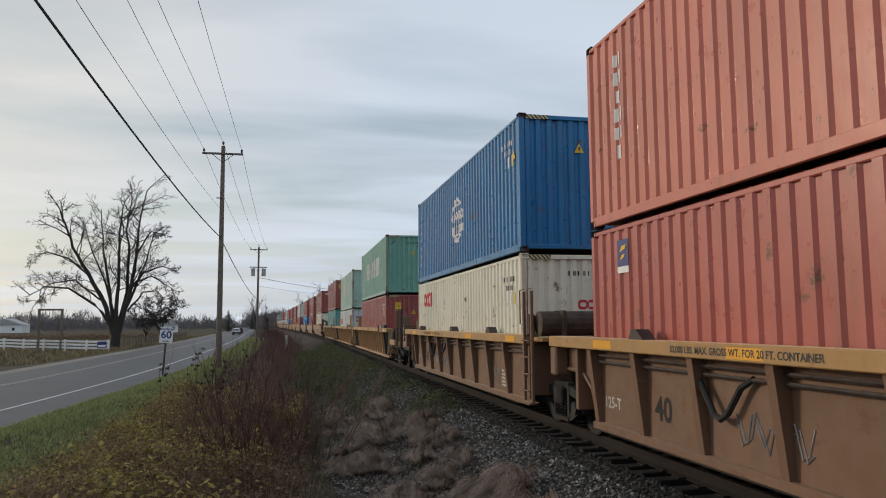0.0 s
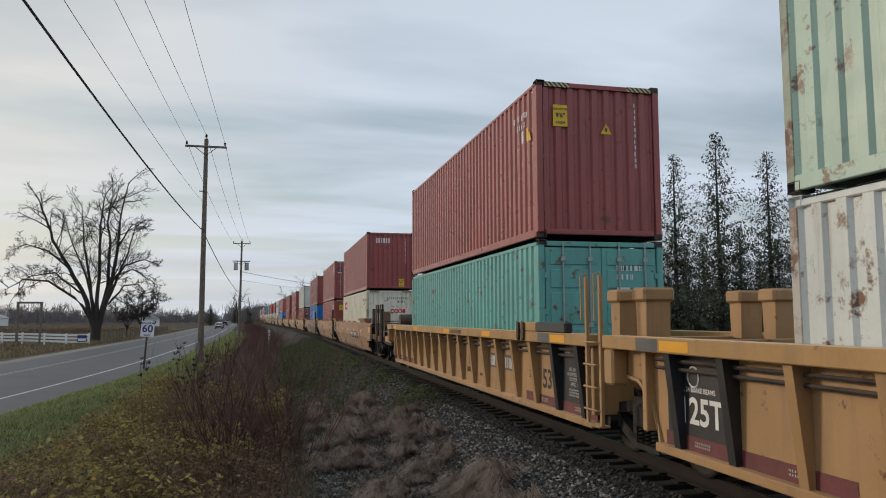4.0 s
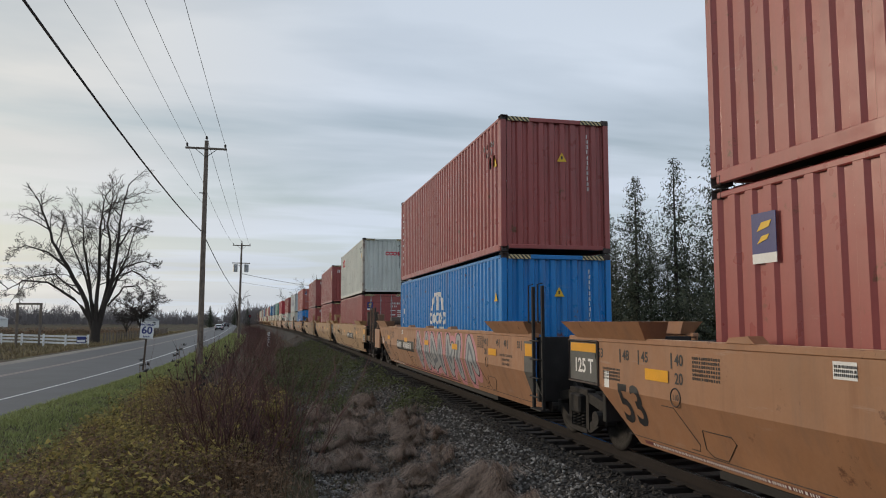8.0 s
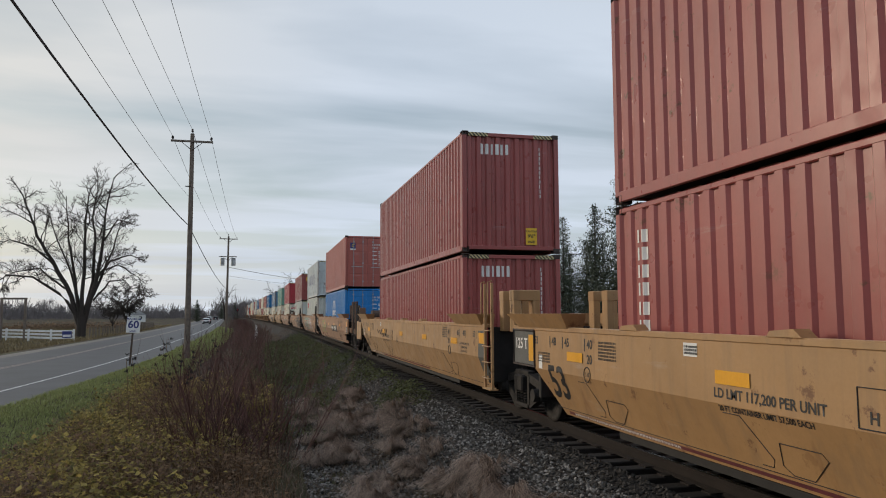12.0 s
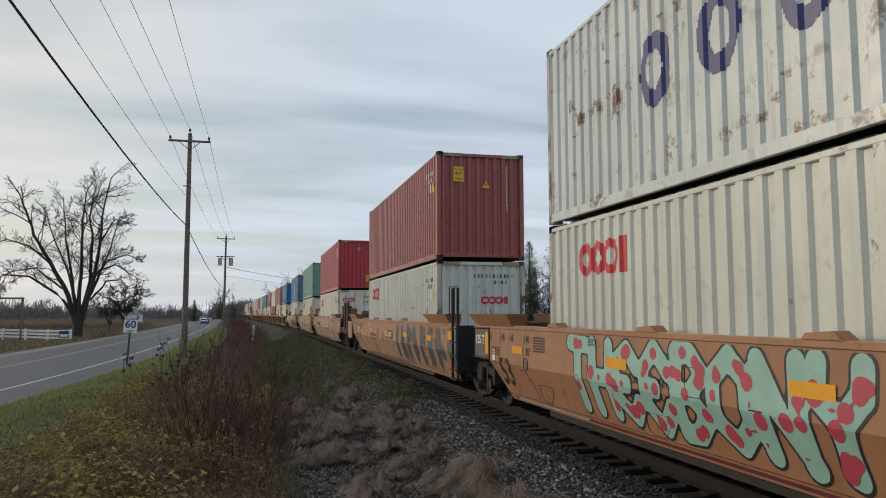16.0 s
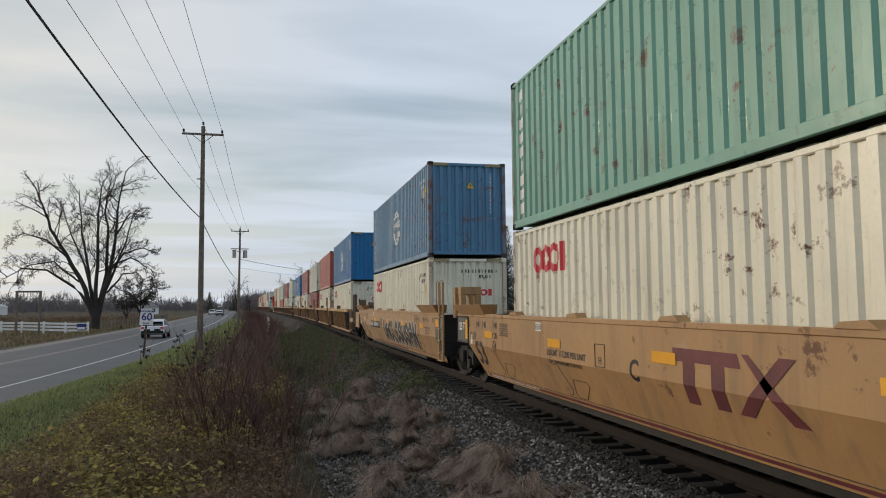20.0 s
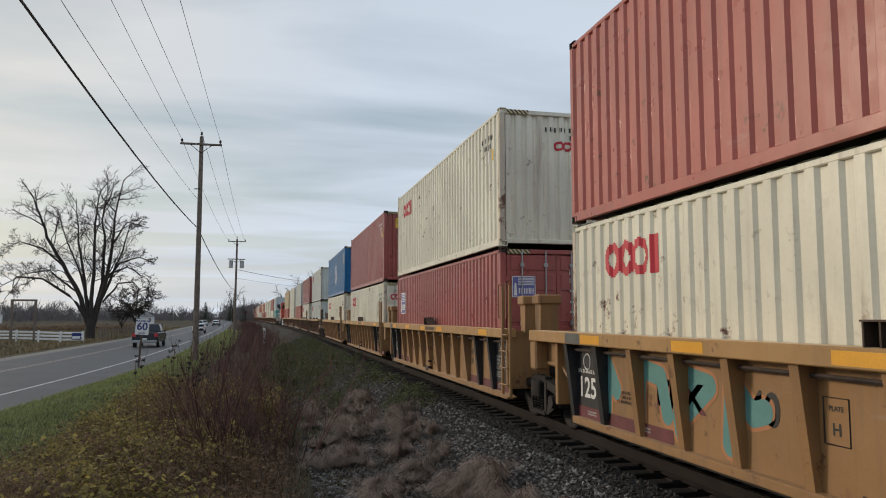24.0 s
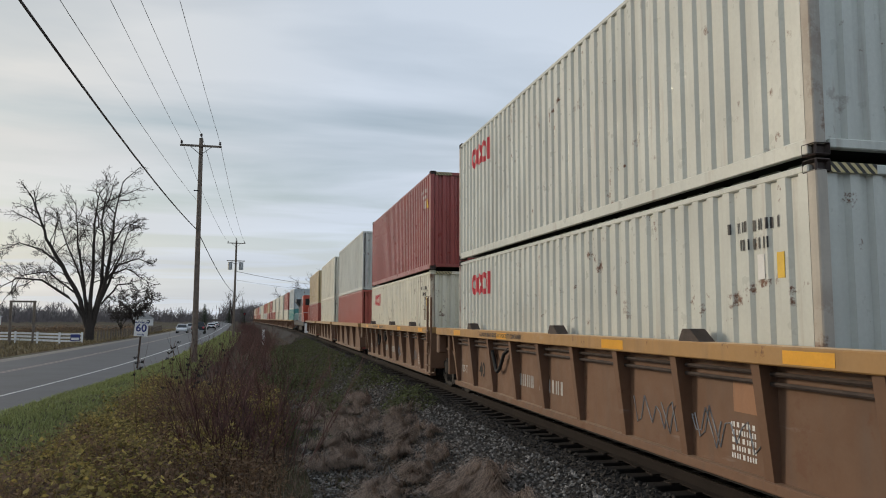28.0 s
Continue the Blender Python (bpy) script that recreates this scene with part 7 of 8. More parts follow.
def verge_at(rng):
    y = 10 + 52 * rng.uniform(0, 1) ** 1.5
    return rng.uniform(-5.7, -3.0) + road_shift(y), y, 1.0


def verge_far(rng):
    y = 55 + 90 * rng.uniform(0, 1)
    return rng.uniform(-5.7, -3.0) + road_shift(y), y, 1.5


v, f = blades(52000, 21, verge_at, 0.15, 0.028, 0.6)
soup("verge_grass", v, f, M_GRASS, "green roadside grass on the verge", "grass")
v, f = blades(8000, 22, verge_far, 0.25, 0.05, 0.6)
soup("verge_grass", v, f, M_GRASS, "green roadside grass farther down the verge", "grass")

# straw-coloured tussocks that have fallen over on the ballast slope: locks of blades that lie down together
def locks(seed, tufts, per, strands, h, w):
    rng = np.random.RandomState(seed)
    verts, faces = [], []
    for tx, ty, ts in tufts:
        turn = math.radians(247) + rng.normal(0, 0.22)
        for _ in range(per):
            a0 = turn + rng.normal(0, 0.2)
            lx, ly = tx + rng.normal(0, 0.09), ty + rng.normal(0, 0.09)
            Ls, rise, curl = h * ts * rng.uniform(0.6, 1.2), rng.uniform(0.8, 1.5), rng.normal(0, 0.3)
            for _ in range(strands):
                a = a0 + rng.normal(0, 0.07)
                x, y = lx + rng.normal(0, 0.02), ly + rng.normal(0, 0.02)
                L = Ls * rng.uniform(0.7, 1.15)
                px, py, z = -math.sin(a) * w, math.cos(a) * w, height(x, y) - 0.02
                up, cr = rise * rng.uniform(0.8, 1.2), curl + rng.normal(0, 0.06)
                o = len(verts)
                for i in range(5):
                    f = i / 4
                    b = a + cr * f
                    r = L * (0.35 * f + 0.65 * f * f) * 0.95
                    q = z + L * up * f * (1 - 0.72 * f)
                    k = 1 - 0.8 * f
                    verts.append((x + math.cos(b) * r + px * k, y + math.sin(b) * r + py * k, q))
                    verts.append((x + math.cos(b) * r - px * k, y + math.sin(b) * r - py * k, q))
                for i in range(4):
                    b = o + 2 * i
                    faces.append((b, b + 1, b + 3, b + 2))
    return verts, faces


_rng = np.random.RandomState(31)
TUSS = []
for _ in range(330):
    y = 7.3 + 17 * _rng.uniform(0, 1) ** 1.3
    x = 0.9 + 0.02 * (y - 8) + 2.55 * _rng.uniform(0, 1)
    if x < 3.4 and noise.noise((x * 1.1, y * 0.7, 7.0)) > -0.06:
        TUSS.append((x, y, _rng.uniform(0.6, 1.2)))
M_TUSS = leafy("tussock_grass", (0.11, 0.087, 0.074), (0.6, 0.48, 0.40), 0.8, 0.3)
soup("fallen_grass", *locks(32, TUSS, 8, 32, 0.62, 0.006), M_TUSS, "pale brown tussocks of fallen dry grass", "grass")


def brown_at(rng):
    y = 7.5 + 95 * rng.uniform(0, 1) ** 1.9
    return rng.uniform(-1.6, 3.3 + min(0.9, 0.03 * (y - 7.5))) + track(y)[0] - TRACK_X, y, 0.8


v, f = blades(34000, 33, brown_at, 0.34, 0.014, 0.9, bend=3)
soup("dead_grass", v, f, M_DRY, "dull brown dead grass at the foot of the ballast", "grass")


def leaves(n, seed, pick, size):
    """Small folded leaves on short stalks, in loose heaps."""
    rng = np.random.RandomState(seed)
    verts, faces = [], []
    for k in range(n):
        x, y, hh = pick(rng)
        z = height(x, y) + hh * rng.uniform(0.08, 1.0) ** 0.8
        a, e = rng.uniform(0, 6.283), rng.uniform(-0.7, 0.9)
        s = size * rng.uniform(0.5, 1.4)
        d = np.array((math.cos(a) * math.cos(e), math.sin(a) * math.cos(e), math.sin(e)))
        p = np.array((-math.sin(a), math.cos(a), 0.35 * rng.uniform(-1, 1))) * s * 0.42
        c = np.array((x, y, z))
        o = len(verts)
        mid = c + d * s * 0.55 + np.array((0, 0, -0.12 * s))
        verts += [tuple(c), tuple(mid + p), tuple(c + d * s), tuple(mid - p)]
        faces += [(o, o + 1, o + 2, o + 3)]
    return verts, faces


_rng = np.random.RandomState(41)
HEAPS = []
for _ in range(520):
    y = 8.5 + 22 * _rng.uniform(0, 1) ** 1.25
    x = 0.1 - 4.6 * _rng.uniform(0, 1) ** 0.85 + 0.015 * y
    HEAPS.append((x, y, _rng.uniform(0.3, 0.85) * (1.25 - 0.12 * abs(x + 2.5)), min(0.99, max(0.0, 0.56 + 0.12 * (x + 2.2) + 1.1 * noise.noise((x * 0.9, y * 0.5, 2.0)) + _rng.uniform(-0.2, 0.2)))))


def heap_of(lo, hi):
    pool = [h for h in HEAPS if lo <= h[3] < hi]

    def pick(rng):
        x, y, hh, _ = pool[rng.randint(len(pool))]
        return x + rng.normal(0, 0.2), y + rng.normal(0, 0.2), hh
    return pick


v, f = leaves(38000, 42, heap_of(0, 0.55), 0.08)
soup("yellow_weeds", v, f, M_WEED, "yellowing leafy weeds in the ditch", "weeds")
v, f = leaves(34000, 43, heap_of(0.45, 1.0), 0.06)
soup("brown_weeds", v, f, M_WEED2, "withered brown weeds in the ditch", "weeds")


def weed_stem(rng):
    x, y, hh, _ = HEAPS[rng.randint(len(HEAPS))]
    return x + rng.normal(0, 0.22), y + rng.normal(0, 0.22), hh * 1.5


v, f = blades(16000, 44, weed_stem, 0.8, 0.011, 0.35, bend=3)
soup("weed_stems", v, f, M_WEED2, "thin brown stems of dead weeds", "weeds")


def cover_at(rng):
    y = 17 + 60 * rng.uniform(0, 1) ** 1.4
    x = rng.uniform(0.4, 4.1) + track(y)[0] - TRACK_X
    if noise.noise((x * 0.55, y * 0.28, 5.0)) + 0.035 * (y - 24) < rng.uniform(-0.35, 0.25):
        x, y = x - 1.5, y + 14
    return x, y, 0.2 + 0.7 * max(0.0, noise.noise((x * 0.8, y * 0.5, 9.0)))


v, f = leaves(52000, 45, cover_at, 0.075)
soup("ground_cover", v, f, M_COVER, "low green bramble leaves at the track side", "weeds")


# ---------------------------------------------------------------- shrubs
def twigs(rng, stems, h, spread, base=0.35, side=5, fork=True):
    """Bare stems that rise from one stool and branch; returns verts and faces of thin three-sided tubes."""
    verts, faces = [], []

    def run(p, d, L, r, segs, depth):
        o = len(verts)
        pts = [p]
        for i in range(segs):
            d = (d + Vector((rng.normal(0, 0.10), rng.normal(0, 0.10), 0.05))).normalized()
            pts.append(pts[-1] + d * L / segs)
        for i, q in enumerate(pts):
            rr = r * (1 - 0.8 * i / segs)
            for j in range(3):
                a = 2.094 * j
                verts.append((q.x + rr * math.cos(a), q.y + rr * math.sin(a), q.z + 0.3 * rr * math.cos(a + 1)))
        for i in range(segs):
            for j in range(3):
                a, b = o + 3 * i + j, o + 3 * i + (j + 1) % 3
                faces.append((a, b, b + 3, a + 3))
        if depth:
            for i in range(side):
                q = pts[1 + int(rng.uniform(0.1, 0.99) * (segs - 1))]
                a = rng.uniform(0, 6.283)
                dd = (d + Vector((math.cos(a), math.sin(a), 0.4)) * 0.55).normalized()
                run(q, dd, L * rng.uniform(0.2, 0.42), r * 0.5, 3, depth - 1)

    for _ in range(stems):
        a, q = rng.uniform(0, 6.283), abs(rng.normal(0, 1)) * base
        lean = spread * rng.uniform(0.1, 1.0)
        run(Vector((q * math.cos(a), q * math.sin(a), -0.05)), Vector((lean * math.cos(a), lean * math.sin(a), 1)).normalized(), h * rng.uniform(0.45, 1.05), rng.uniform(0.008, 0.021), 6, 1)
    return verts, faces


def shrub_meshes():
    out = []
    for k in range(4):
        out.append(data_of(*twigs(np.random.RandomState(60 + k), 13, 2.6, 0.8, 0.35, 6), "crown"))
    return out


SHRUBS = shrub_meshes()


def shrub(x, y, s, k, turn):
    o = thing("shrub", "leafless red-brown shrub with many upright stems", "shrub", "red-brown shrubs along the ditch", pose(x, y, height(x, y), 0, 0, turn))
    o.scale = (s, s, s)
    part("crown", SHRUBS[k], M_TWIG, o)
    return o


_rng = np.random.RandomState(71)
for i in range(11):
    y = 14.0 + 5.5 * _rng.uniform(0, 1)
    shrub(-0.55 + _rng.uniform(-1.5, 1.35) * (0.8 if y < 16 else 1), y, _rng.uniform(0.85, 1.05), i % 4, _rng.uniform(0, 360))
for i in range(46):
    y = 20 + 60 * _rng.uniform(0, 1) ** 1.4
    shrub(-0.9 + _rng.uniform(-1.7, 1.4) + (track(y)[0] - TRACK_X), y, _rng.uniform(0.7, 0.98), i % 4, _rng.uniform(0, 360))


def thicket(n, seed):
    rng = np.random.RandomState(seed)
    verts, faces = [], []
    for k in range(n):
        y = 60 + 190 * rng.uniform(0, 1)
        x = rng.uniform(-3.0, 1.0) + (track(y)[0] - TRACK_X)
        vv, ff = twigs(rng, 9, 2.2, 0.6, 0.7, 3)
        z, o = height(x, y), len(verts)
        verts += [(a * 1.0 + x, b + y, c + z) for a, b, c in vv]
        faces += [tuple(i + o for i in q) for q in ff]
    return verts, faces


soup("thicket", *thicket(130, 72), M_TWIG, "leafless red-brown thicket along the track far off", "thicket")


# dead flower stalks with dark seed heads
def seed_heads():
    rng = np.random.RandomState(81)
    for i in range(16):
        y = 15 + 5 * rng.uniform(0, 1)
        x = -2.6 + 1.6 * rng.uniform(0, 1)
        h = 1.7 + 0.7 * rng.uniform(0, 1)
        o = thing("dead_flower_stalk", "dead flower stalk with dark brown seed heads", "plant", "dead flower stalks", pose(x, y, height(x, y), rng.uniform(-6, 6), rng.uniform(-10, 6), rng.uniform(0, 360)))
        part("stalk", shared("stalk", lambda: tb([(0, 0, 0), (0.03, 0.01, 0.8), (0.0, 0.04, 1.7)], 0.008, 5, 0.004)), M_WEED2, o, at=Matrix.Scale(h / 1.7, 4))
        for k in range(3):
            part("seed_head", shared("seedhead", seed_head), M_DARK, o, at=pose(rng.uniform(-0.12, 0.12), rng.uniform(-0.12, 0.12), h - 0.12 * k))


def seed_head():
    bm = bmesh.new()
    r = random.Random(4)
    for i in range(14):
        a, q = r.uniform(0, 6.28), r.uniform(0.0, 0.055)
        p = (q * math.cos(a), q * math.sin(a), r.uniform(-0.01, 0.03))
        tube(bm, [p, (p[0] * 1.1, p[1] * 1.1, p[2] + 0.025)], 0.012, 4, 0.004)
    return bm


seed_heads()


# ---------------------------------------------------------------- poles and wires
def arm_set(p, h, y=-0.12):
    arm = part("crossarm", bx(-1.22, 1.22, y - 0.055, y + 0.055, h - 0.06, h + 0.06, 0.01), M_POLE, p)
    for s in (-1, 1):
        part("brace", tb([(s * 0.62, y, h - 0.05), (0.0, y, h - 0.55)], 0.02, 5), M_DARK, arm)
    return arm


def insulator(p, x, z, y=-0.12):
    bm = bmesh.new()
    for k, r in enumerate((0.055, 0.085, 0.06, 0.08, 0.045)):
        tube(bm, [(0, 0, 0.05 + 0.04 * k), (0, 0, 0.09 + 0.04 * k)], r, 10, r * 0.75)
    tube(bm, [(0, 0, -0.08), (0, 0, 0.06)], 0.015, 6)
    part("insulator", bm, M_CAST, p, "brown porcelain pin insulator", at=pose(x, y, z))


def pole(x, y, h, lean, arm_z, label):
    z0 = height(x, y) - 0.3
    p = thing("utility_pole", label, "utility pole", "utility poles", pose(x, y, z0, 0, lean, 0))
    part("shaft", tb([(0, 0, h * i / 6) for i in range(7)], 0.185, 14, 0.12), M_POLE, p)
    arm_set(p, arm_z)
    for xx in (-1.12, 1.12):
        insulator(p, xx, arm_z + 0.06)
    insulator(p, 0.0, h + 0.06, 0.0)
    part("wire_bracket", bx(-0.32, 0.0, -0.15, -0.11, h - 3.3, h - 3.24, 0.006), M_DARK, p)
    return p


P1 = pole(-4.1, 46.9, 13.95, 0.0, 13.45, "weathered wooden utility pole with one crossarm")
P2 = pole(-4.35, 108.0, 13.9, 0.4, 13.5, "weathered wooden utility pole carrying two transformers")
arm_set(P2, 11.0)
for xx in (-0.75, 0.75):
    tf = part("transformer", tb([(xx, -0.1, 9.75), (xx, -0.1, 10.75)], 0.3, 14), M_ZINC, P2, "grey transformer can")
    part("lid", tb([(xx, -0.1, 10.75), (xx, -0.1, 10.82)], 0.33, 14, 0.2), M_ZINC, tf)


def wire(pts, r, label, sag=0.0, seg=14):
    out = []
    for a, b in zip(pts, pts[1:]):
        a, b = Vector(a), Vector(b)
        for i in range(seg):
            f = i / seg
            q = a.lerp(b, f)
            q.z -= 4 * sag * f * (1 - f)
            out.append(q)
    out.append(Vector(pts[-1]))
    w = tagged(part("overhead_wire", tb(out, r, 5), M_WIRE), label, "overhead wire", "overhead wires")
    return w

# a plain pole behind the viewer holds the near ends
BACK = -14.0
P0 = thing("utility_pole", "weathered wooden utility pole with a slanting crossarm", "utility pole", "utility poles", pose(-4.12, BACK, height(-4.12, BACK) - 0.3))
part("shaft", tb([(0, 0, 2.5 * i) for i in range(7)], 0.185, 14, 0.12), M_POLE, P0)
_b = P0.location.z
part("crossarm", tb([(-1.35, 0.16, 13.06 - _b), (1.35, 0.16, 12.24 - _b)], 0.06, 6), M_POLE, P0)


def held(p, x, z, y=-0.12):
    return tuple(p.location + Vector((x, y, z)))


wire([(-4.23, 46.8, 7.24), (-4.2, BACK, 8.72)], 0.028, "thick black telephone cable slung between poles", 0.8)
wire([(-4.23, 46.8, 8.97), (-4.05, BACK, 8.95)], 0.008, "thin overhead power wire", 0.8)
wire([held(P1, -1.12, 13.7), (-5.35, BACK + 0.16, 13.0)], 0.0095, "thin overhead power wire", 0.4)
wire([held(P1, 0.0, 14.2, 0.0), (-4.1, BACK, 10.9)], 0.0095, "thin overhead power wire", 0.4)
wire([held(P1, 1.12, 13.7), (-2.9, BACK + 0.16, 12.3)], 0.0095, "thin overhead power wire", 0.4)
wire([(-4.2, 46.98, 7.24), (-4.5, 107.9, 5.48)], 0.028, "thick black telephone cable slung between poles", 0.5)
for xx, z1, z2, y in ((-1.12, 13.7, 13.75, -0.12), (0.0, 14.2, 14.15, 0.0), (1.12, 13.7, 13.75, -0.12)):
    wire([held(P1, xx, z1, y), held(P2, xx, z2, y)], 0.012, "thin overhead power wire", 0.6)
wire([(-4.2, 108, 8.42), (32, 172, 9.8)], 0.03, "service wire crossing above the track", 1.4)
wire([(-4.2, 108, 7.2), (32, 172, 8.9)], 0.015, "service wire crossing above the track", 1.2)


# ---------------------------------------------------------------- road sign, marker post
def speed_sign():
    x, y = -6.2, 40.0
    s = thing("speed_limit_sign", "white maximum 60 km/h sign on a thin steel post", "road sign", m=pose(x, y, height(x, y) - 0.1, 0, 3.5, 4))
    part("post", bx(-0.045, 0.045, -0.028, 0.028, -0.2, 2.5, 0.004), M_GRIME, s)
    pl = part("plate", bx(-0.32, 0.32, -0.045, -0.03, 1.7, 2.49, 0.01), M_WHITE, s)
    words("MAXIMUM", 0.14, M_NAVY, pl, pose(0, -0.049, 2.385) @ FACE)
    words("60", 0.52, M_NAVY, pl, pose(0, -0.049, 2.1) @ FACE)
    words("km/h", 0.15, M_NAVY, pl, pose(0, -0.049, 1.79) @ FACE)


speed_sign()
mp = thing("marker_post", "short white painted marker post beside the track", "post", m=pose(-0.2, 84, height(-0.2, 84)))
part("post", bx(-0.14, 0.14, -0.08, 0.08, -0.1, 1.75, 0.03), M_WHITE, mp)


def signal_mast():
    x, y = -5.6, 210.0
    s = thing("railway_signal", "dark railway signal mast with a round head", "railway signal", m=pose(x, y, height(x, y) - 0.1))
    part("mast", tb([(0, 0, 0), (0, 0, 4.6)], 0.07, 8), M_DARK, s)
    hd = part("signal_head", tb([(0, -0.12, 4.3), (0, 0.1, 4.3)], 0.42, 16), M_DARK, s)
    part("lens", tb([(0, -0.15, 4.3), (0, -0.12, 4.3)], 0.15, 12), M_RED, hd)


signal_mast()


# ---------------------------------------------------------------- bare trees
def limb_tree(seed, limbs, twig_r=0.008, levels=3, kids=(5, 5, 5), droop=0.0, thin=0.42, reach=0.62):
    """Verts and faces of a leafless crown. limbs: (start, [points], r0)."""
    rng = np.random.RandomState(seed)
    verts, faces = [], []

    def bar(pts, r0, r1, n):
        o = len(verts)
        for i, q in enumerate(pts):
            d = (pts[min(i + 1, len(pts) - 1)] - pts[max(i - 1, 0)]).normalized()
            a = d.orthogonal().normalized()
            b = d.cross(a)
            rr = r0 + (r1 - r0) * i / (len(pts) - 1)
            for j in range(n):
                t = 6.2832 * j / n
                w = a * math.cos(t) + b * math.sin(t)
                verts.append((q.x + w.x * rr, q.y + w.y * rr, q.z + w.z * rr))
        for i in range(len(pts) - 1):
            for j in range(n):
                p, q = o + n * i + j, o + n * i + (j + 1) % n
                faces.append((p, q, q + n, p + n))

    def grow(p, d, L, r, level):
        segs = 5 if level else 3
        pts = [p]
        for i in range(segs):
            d = (d + Vector((rng.normal(0, 0.22), rng.normal(0, 0.22), rng.normal(0.06, 0.16) - droop))).normalized()
            pts.append(pts[-1] + d * L / segs)
        bar(pts, r, max(twig_r * 0.6, r * 0.35), 5 if r > 0.05 else 3)
        if level:
            sprout(pts, L, r, level)

    def sprout(pts, L, r, level):
        n = kids[levels - level] if levels - level < len(kids) else 4
        for k in range(n):
            f = 0.25 + 0.75 * (k + rng.uniform(0, 0.9)) / n
            i = min(len(pts) - 2, int(f * (len(pts) - 1)))
            q = pts[i].lerp(pts[i + 1], f * (len(pts) - 1) - i if f < 1 else 1.0)
            ax = (pts[i + 1] - pts[i]).normalized()
            a = rng.uniform(0, 6.283)
            u = ax.orthogonal().normalized()
            w = ax.cross(u)
            d = (ax * 0.75 + (u * math.cos(a) + w * math.sin(a)) * rng.uniform(0.6, 1.0)).normalized()
            grow(q, d, L * rng.uniform(0.30, 0.52) * (1.1 - 0.35 * f), max(twig_r, r * thin * rng.uniform(0.7, 1.1)), level - 1)

    for pts, r0 in limbs:
        ps = [Vector(p) for p in pts]
        fine = []
        for a, b in zip(ps, ps[1:]):
            for i in range(3):
                q = a.lerp(b, i / 3)
                fine.append(q + Vector((rng.normal(0, 0.07), rng.normal(0, 0.07), 0)))
        fine.append(ps[-1])
        bar(fine, r0, max(0.03, r0 * 0.16), 8)
        L = sum((b - a).length for a, b in zip(ps, ps[1:]))
        sprout(fine, L * reach, r0 * 0.7, levels)
    return verts, faces


def big_tree():
    x, y = -20.6, 97.0
    t = thing("bare_tree", "large leafless tree with several dark trunks behind a white fence", "tree", m=pose(x, y, height(x, y)))
    part("trunk", tb([(0, 0, -0.3), (0, 0, 0.6), (0.1, 0, 2.6)], 0.62, 12, 0.5), M_BARK, t)
    limbs = [([(-0.3, 0, 1.6), (-1.2, 0.3, 5.0), (-3.6, 0.5, 9.4), (-5.4, 0.2, 12.5), (-6.3, 0.0, 15.5), (-7.4, 0, 18.0)], 0.42),
             ([(0.0, -0.2, 2.0), (0.3, -0.4, 6.5), (0.2, -0.3, 11.5), (0.1, 0.2, 15.8), (0.6, 0.4, 18.6)], 0.34),
             ([(0.2, 0.3, 2.0), (1.2, 0.8, 7.0), (1.7, 0.6, 12.0), (0.9, 0.9, 15.0), (1.6, 1.2, 19.2)], 0.32),
             ([(0.4, 0, 1.8), (2.0, -0.5, 6.6), (2.9, -0.3, 11.0), (3.1, 0, 15.0), (4.2, 0, 20.0)], 0.38),
             ([(-0.5, 0, 2.6), (-2.4, -0.4, 5.4), (-5.4, -0.7, 7.4), (-8.2, -0.5, 7.6), (-10.2, 0, 6.4)], 0.26),
             ([(2.1, -0.4, 7.2), (4.4, -0.8, 9.4), (7.2, -0.6, 10.2), (9.3, -0.4, 9.6)], 0.2),
             ([(1.6, 0.6, 4.6), (3.8, 1.0, 7.0), (5.8, 1.4, 7.2), (7.4, 1.5, 6.0)], 0.17),
             ([(-3.2, 0.5, 8.8), (-6.0, 0.9, 11.2), (-8.6, 1.0, 12.0), (-10.0, 0.8, 11.2)], 0.17),
             ([(3.0, -0.2, 12.0), (5.2, -0.4, 14.6), (7.4, -0.2, 14.2)], 0.15),
             ([(-0.1, 0, 2.2), (-0.8, -0.3, 7), (-1.7, -0.2, 12), (-2.2, 0, 17.4)], 0.3),
             ([(0.3, 0.2, 2.5), (2.4, 0.4, 7), (4.4, 0.2, 11), (5.8, 0, 15.0)], 0.27),
             ([(0, 0.3, 3), (-1.5, 0.8, 8), (-3.3, 0.9, 12), (-4.2, 0.8, 15.5)], 0.22),
             ([(-2, 0, 6), (-5, 0.5, 8.5), (-8, 0.6, 8), (-9.8, 0.5, 5)], 0.15),
             ([(2.4, -0.4, 8), (5.5, -0.4, 9.0), (8.4, -0.2, 7.5), (9.8, 0, 5.0)], 0.15)]
    limbs = [([(0.74 * x if x > 0 else 0.98 * x, y, 0.98 * z) for x, y, z in p], r) for p, r in limbs]
    part("crown", data_of(*limb_tree(7, [(p, 0.8 * r) for p, r in limbs], 0.02, 3, (13, 8, 5), 0.03, 0.40, 0.54), "crown", True), M_BARK, t)


big_tree()


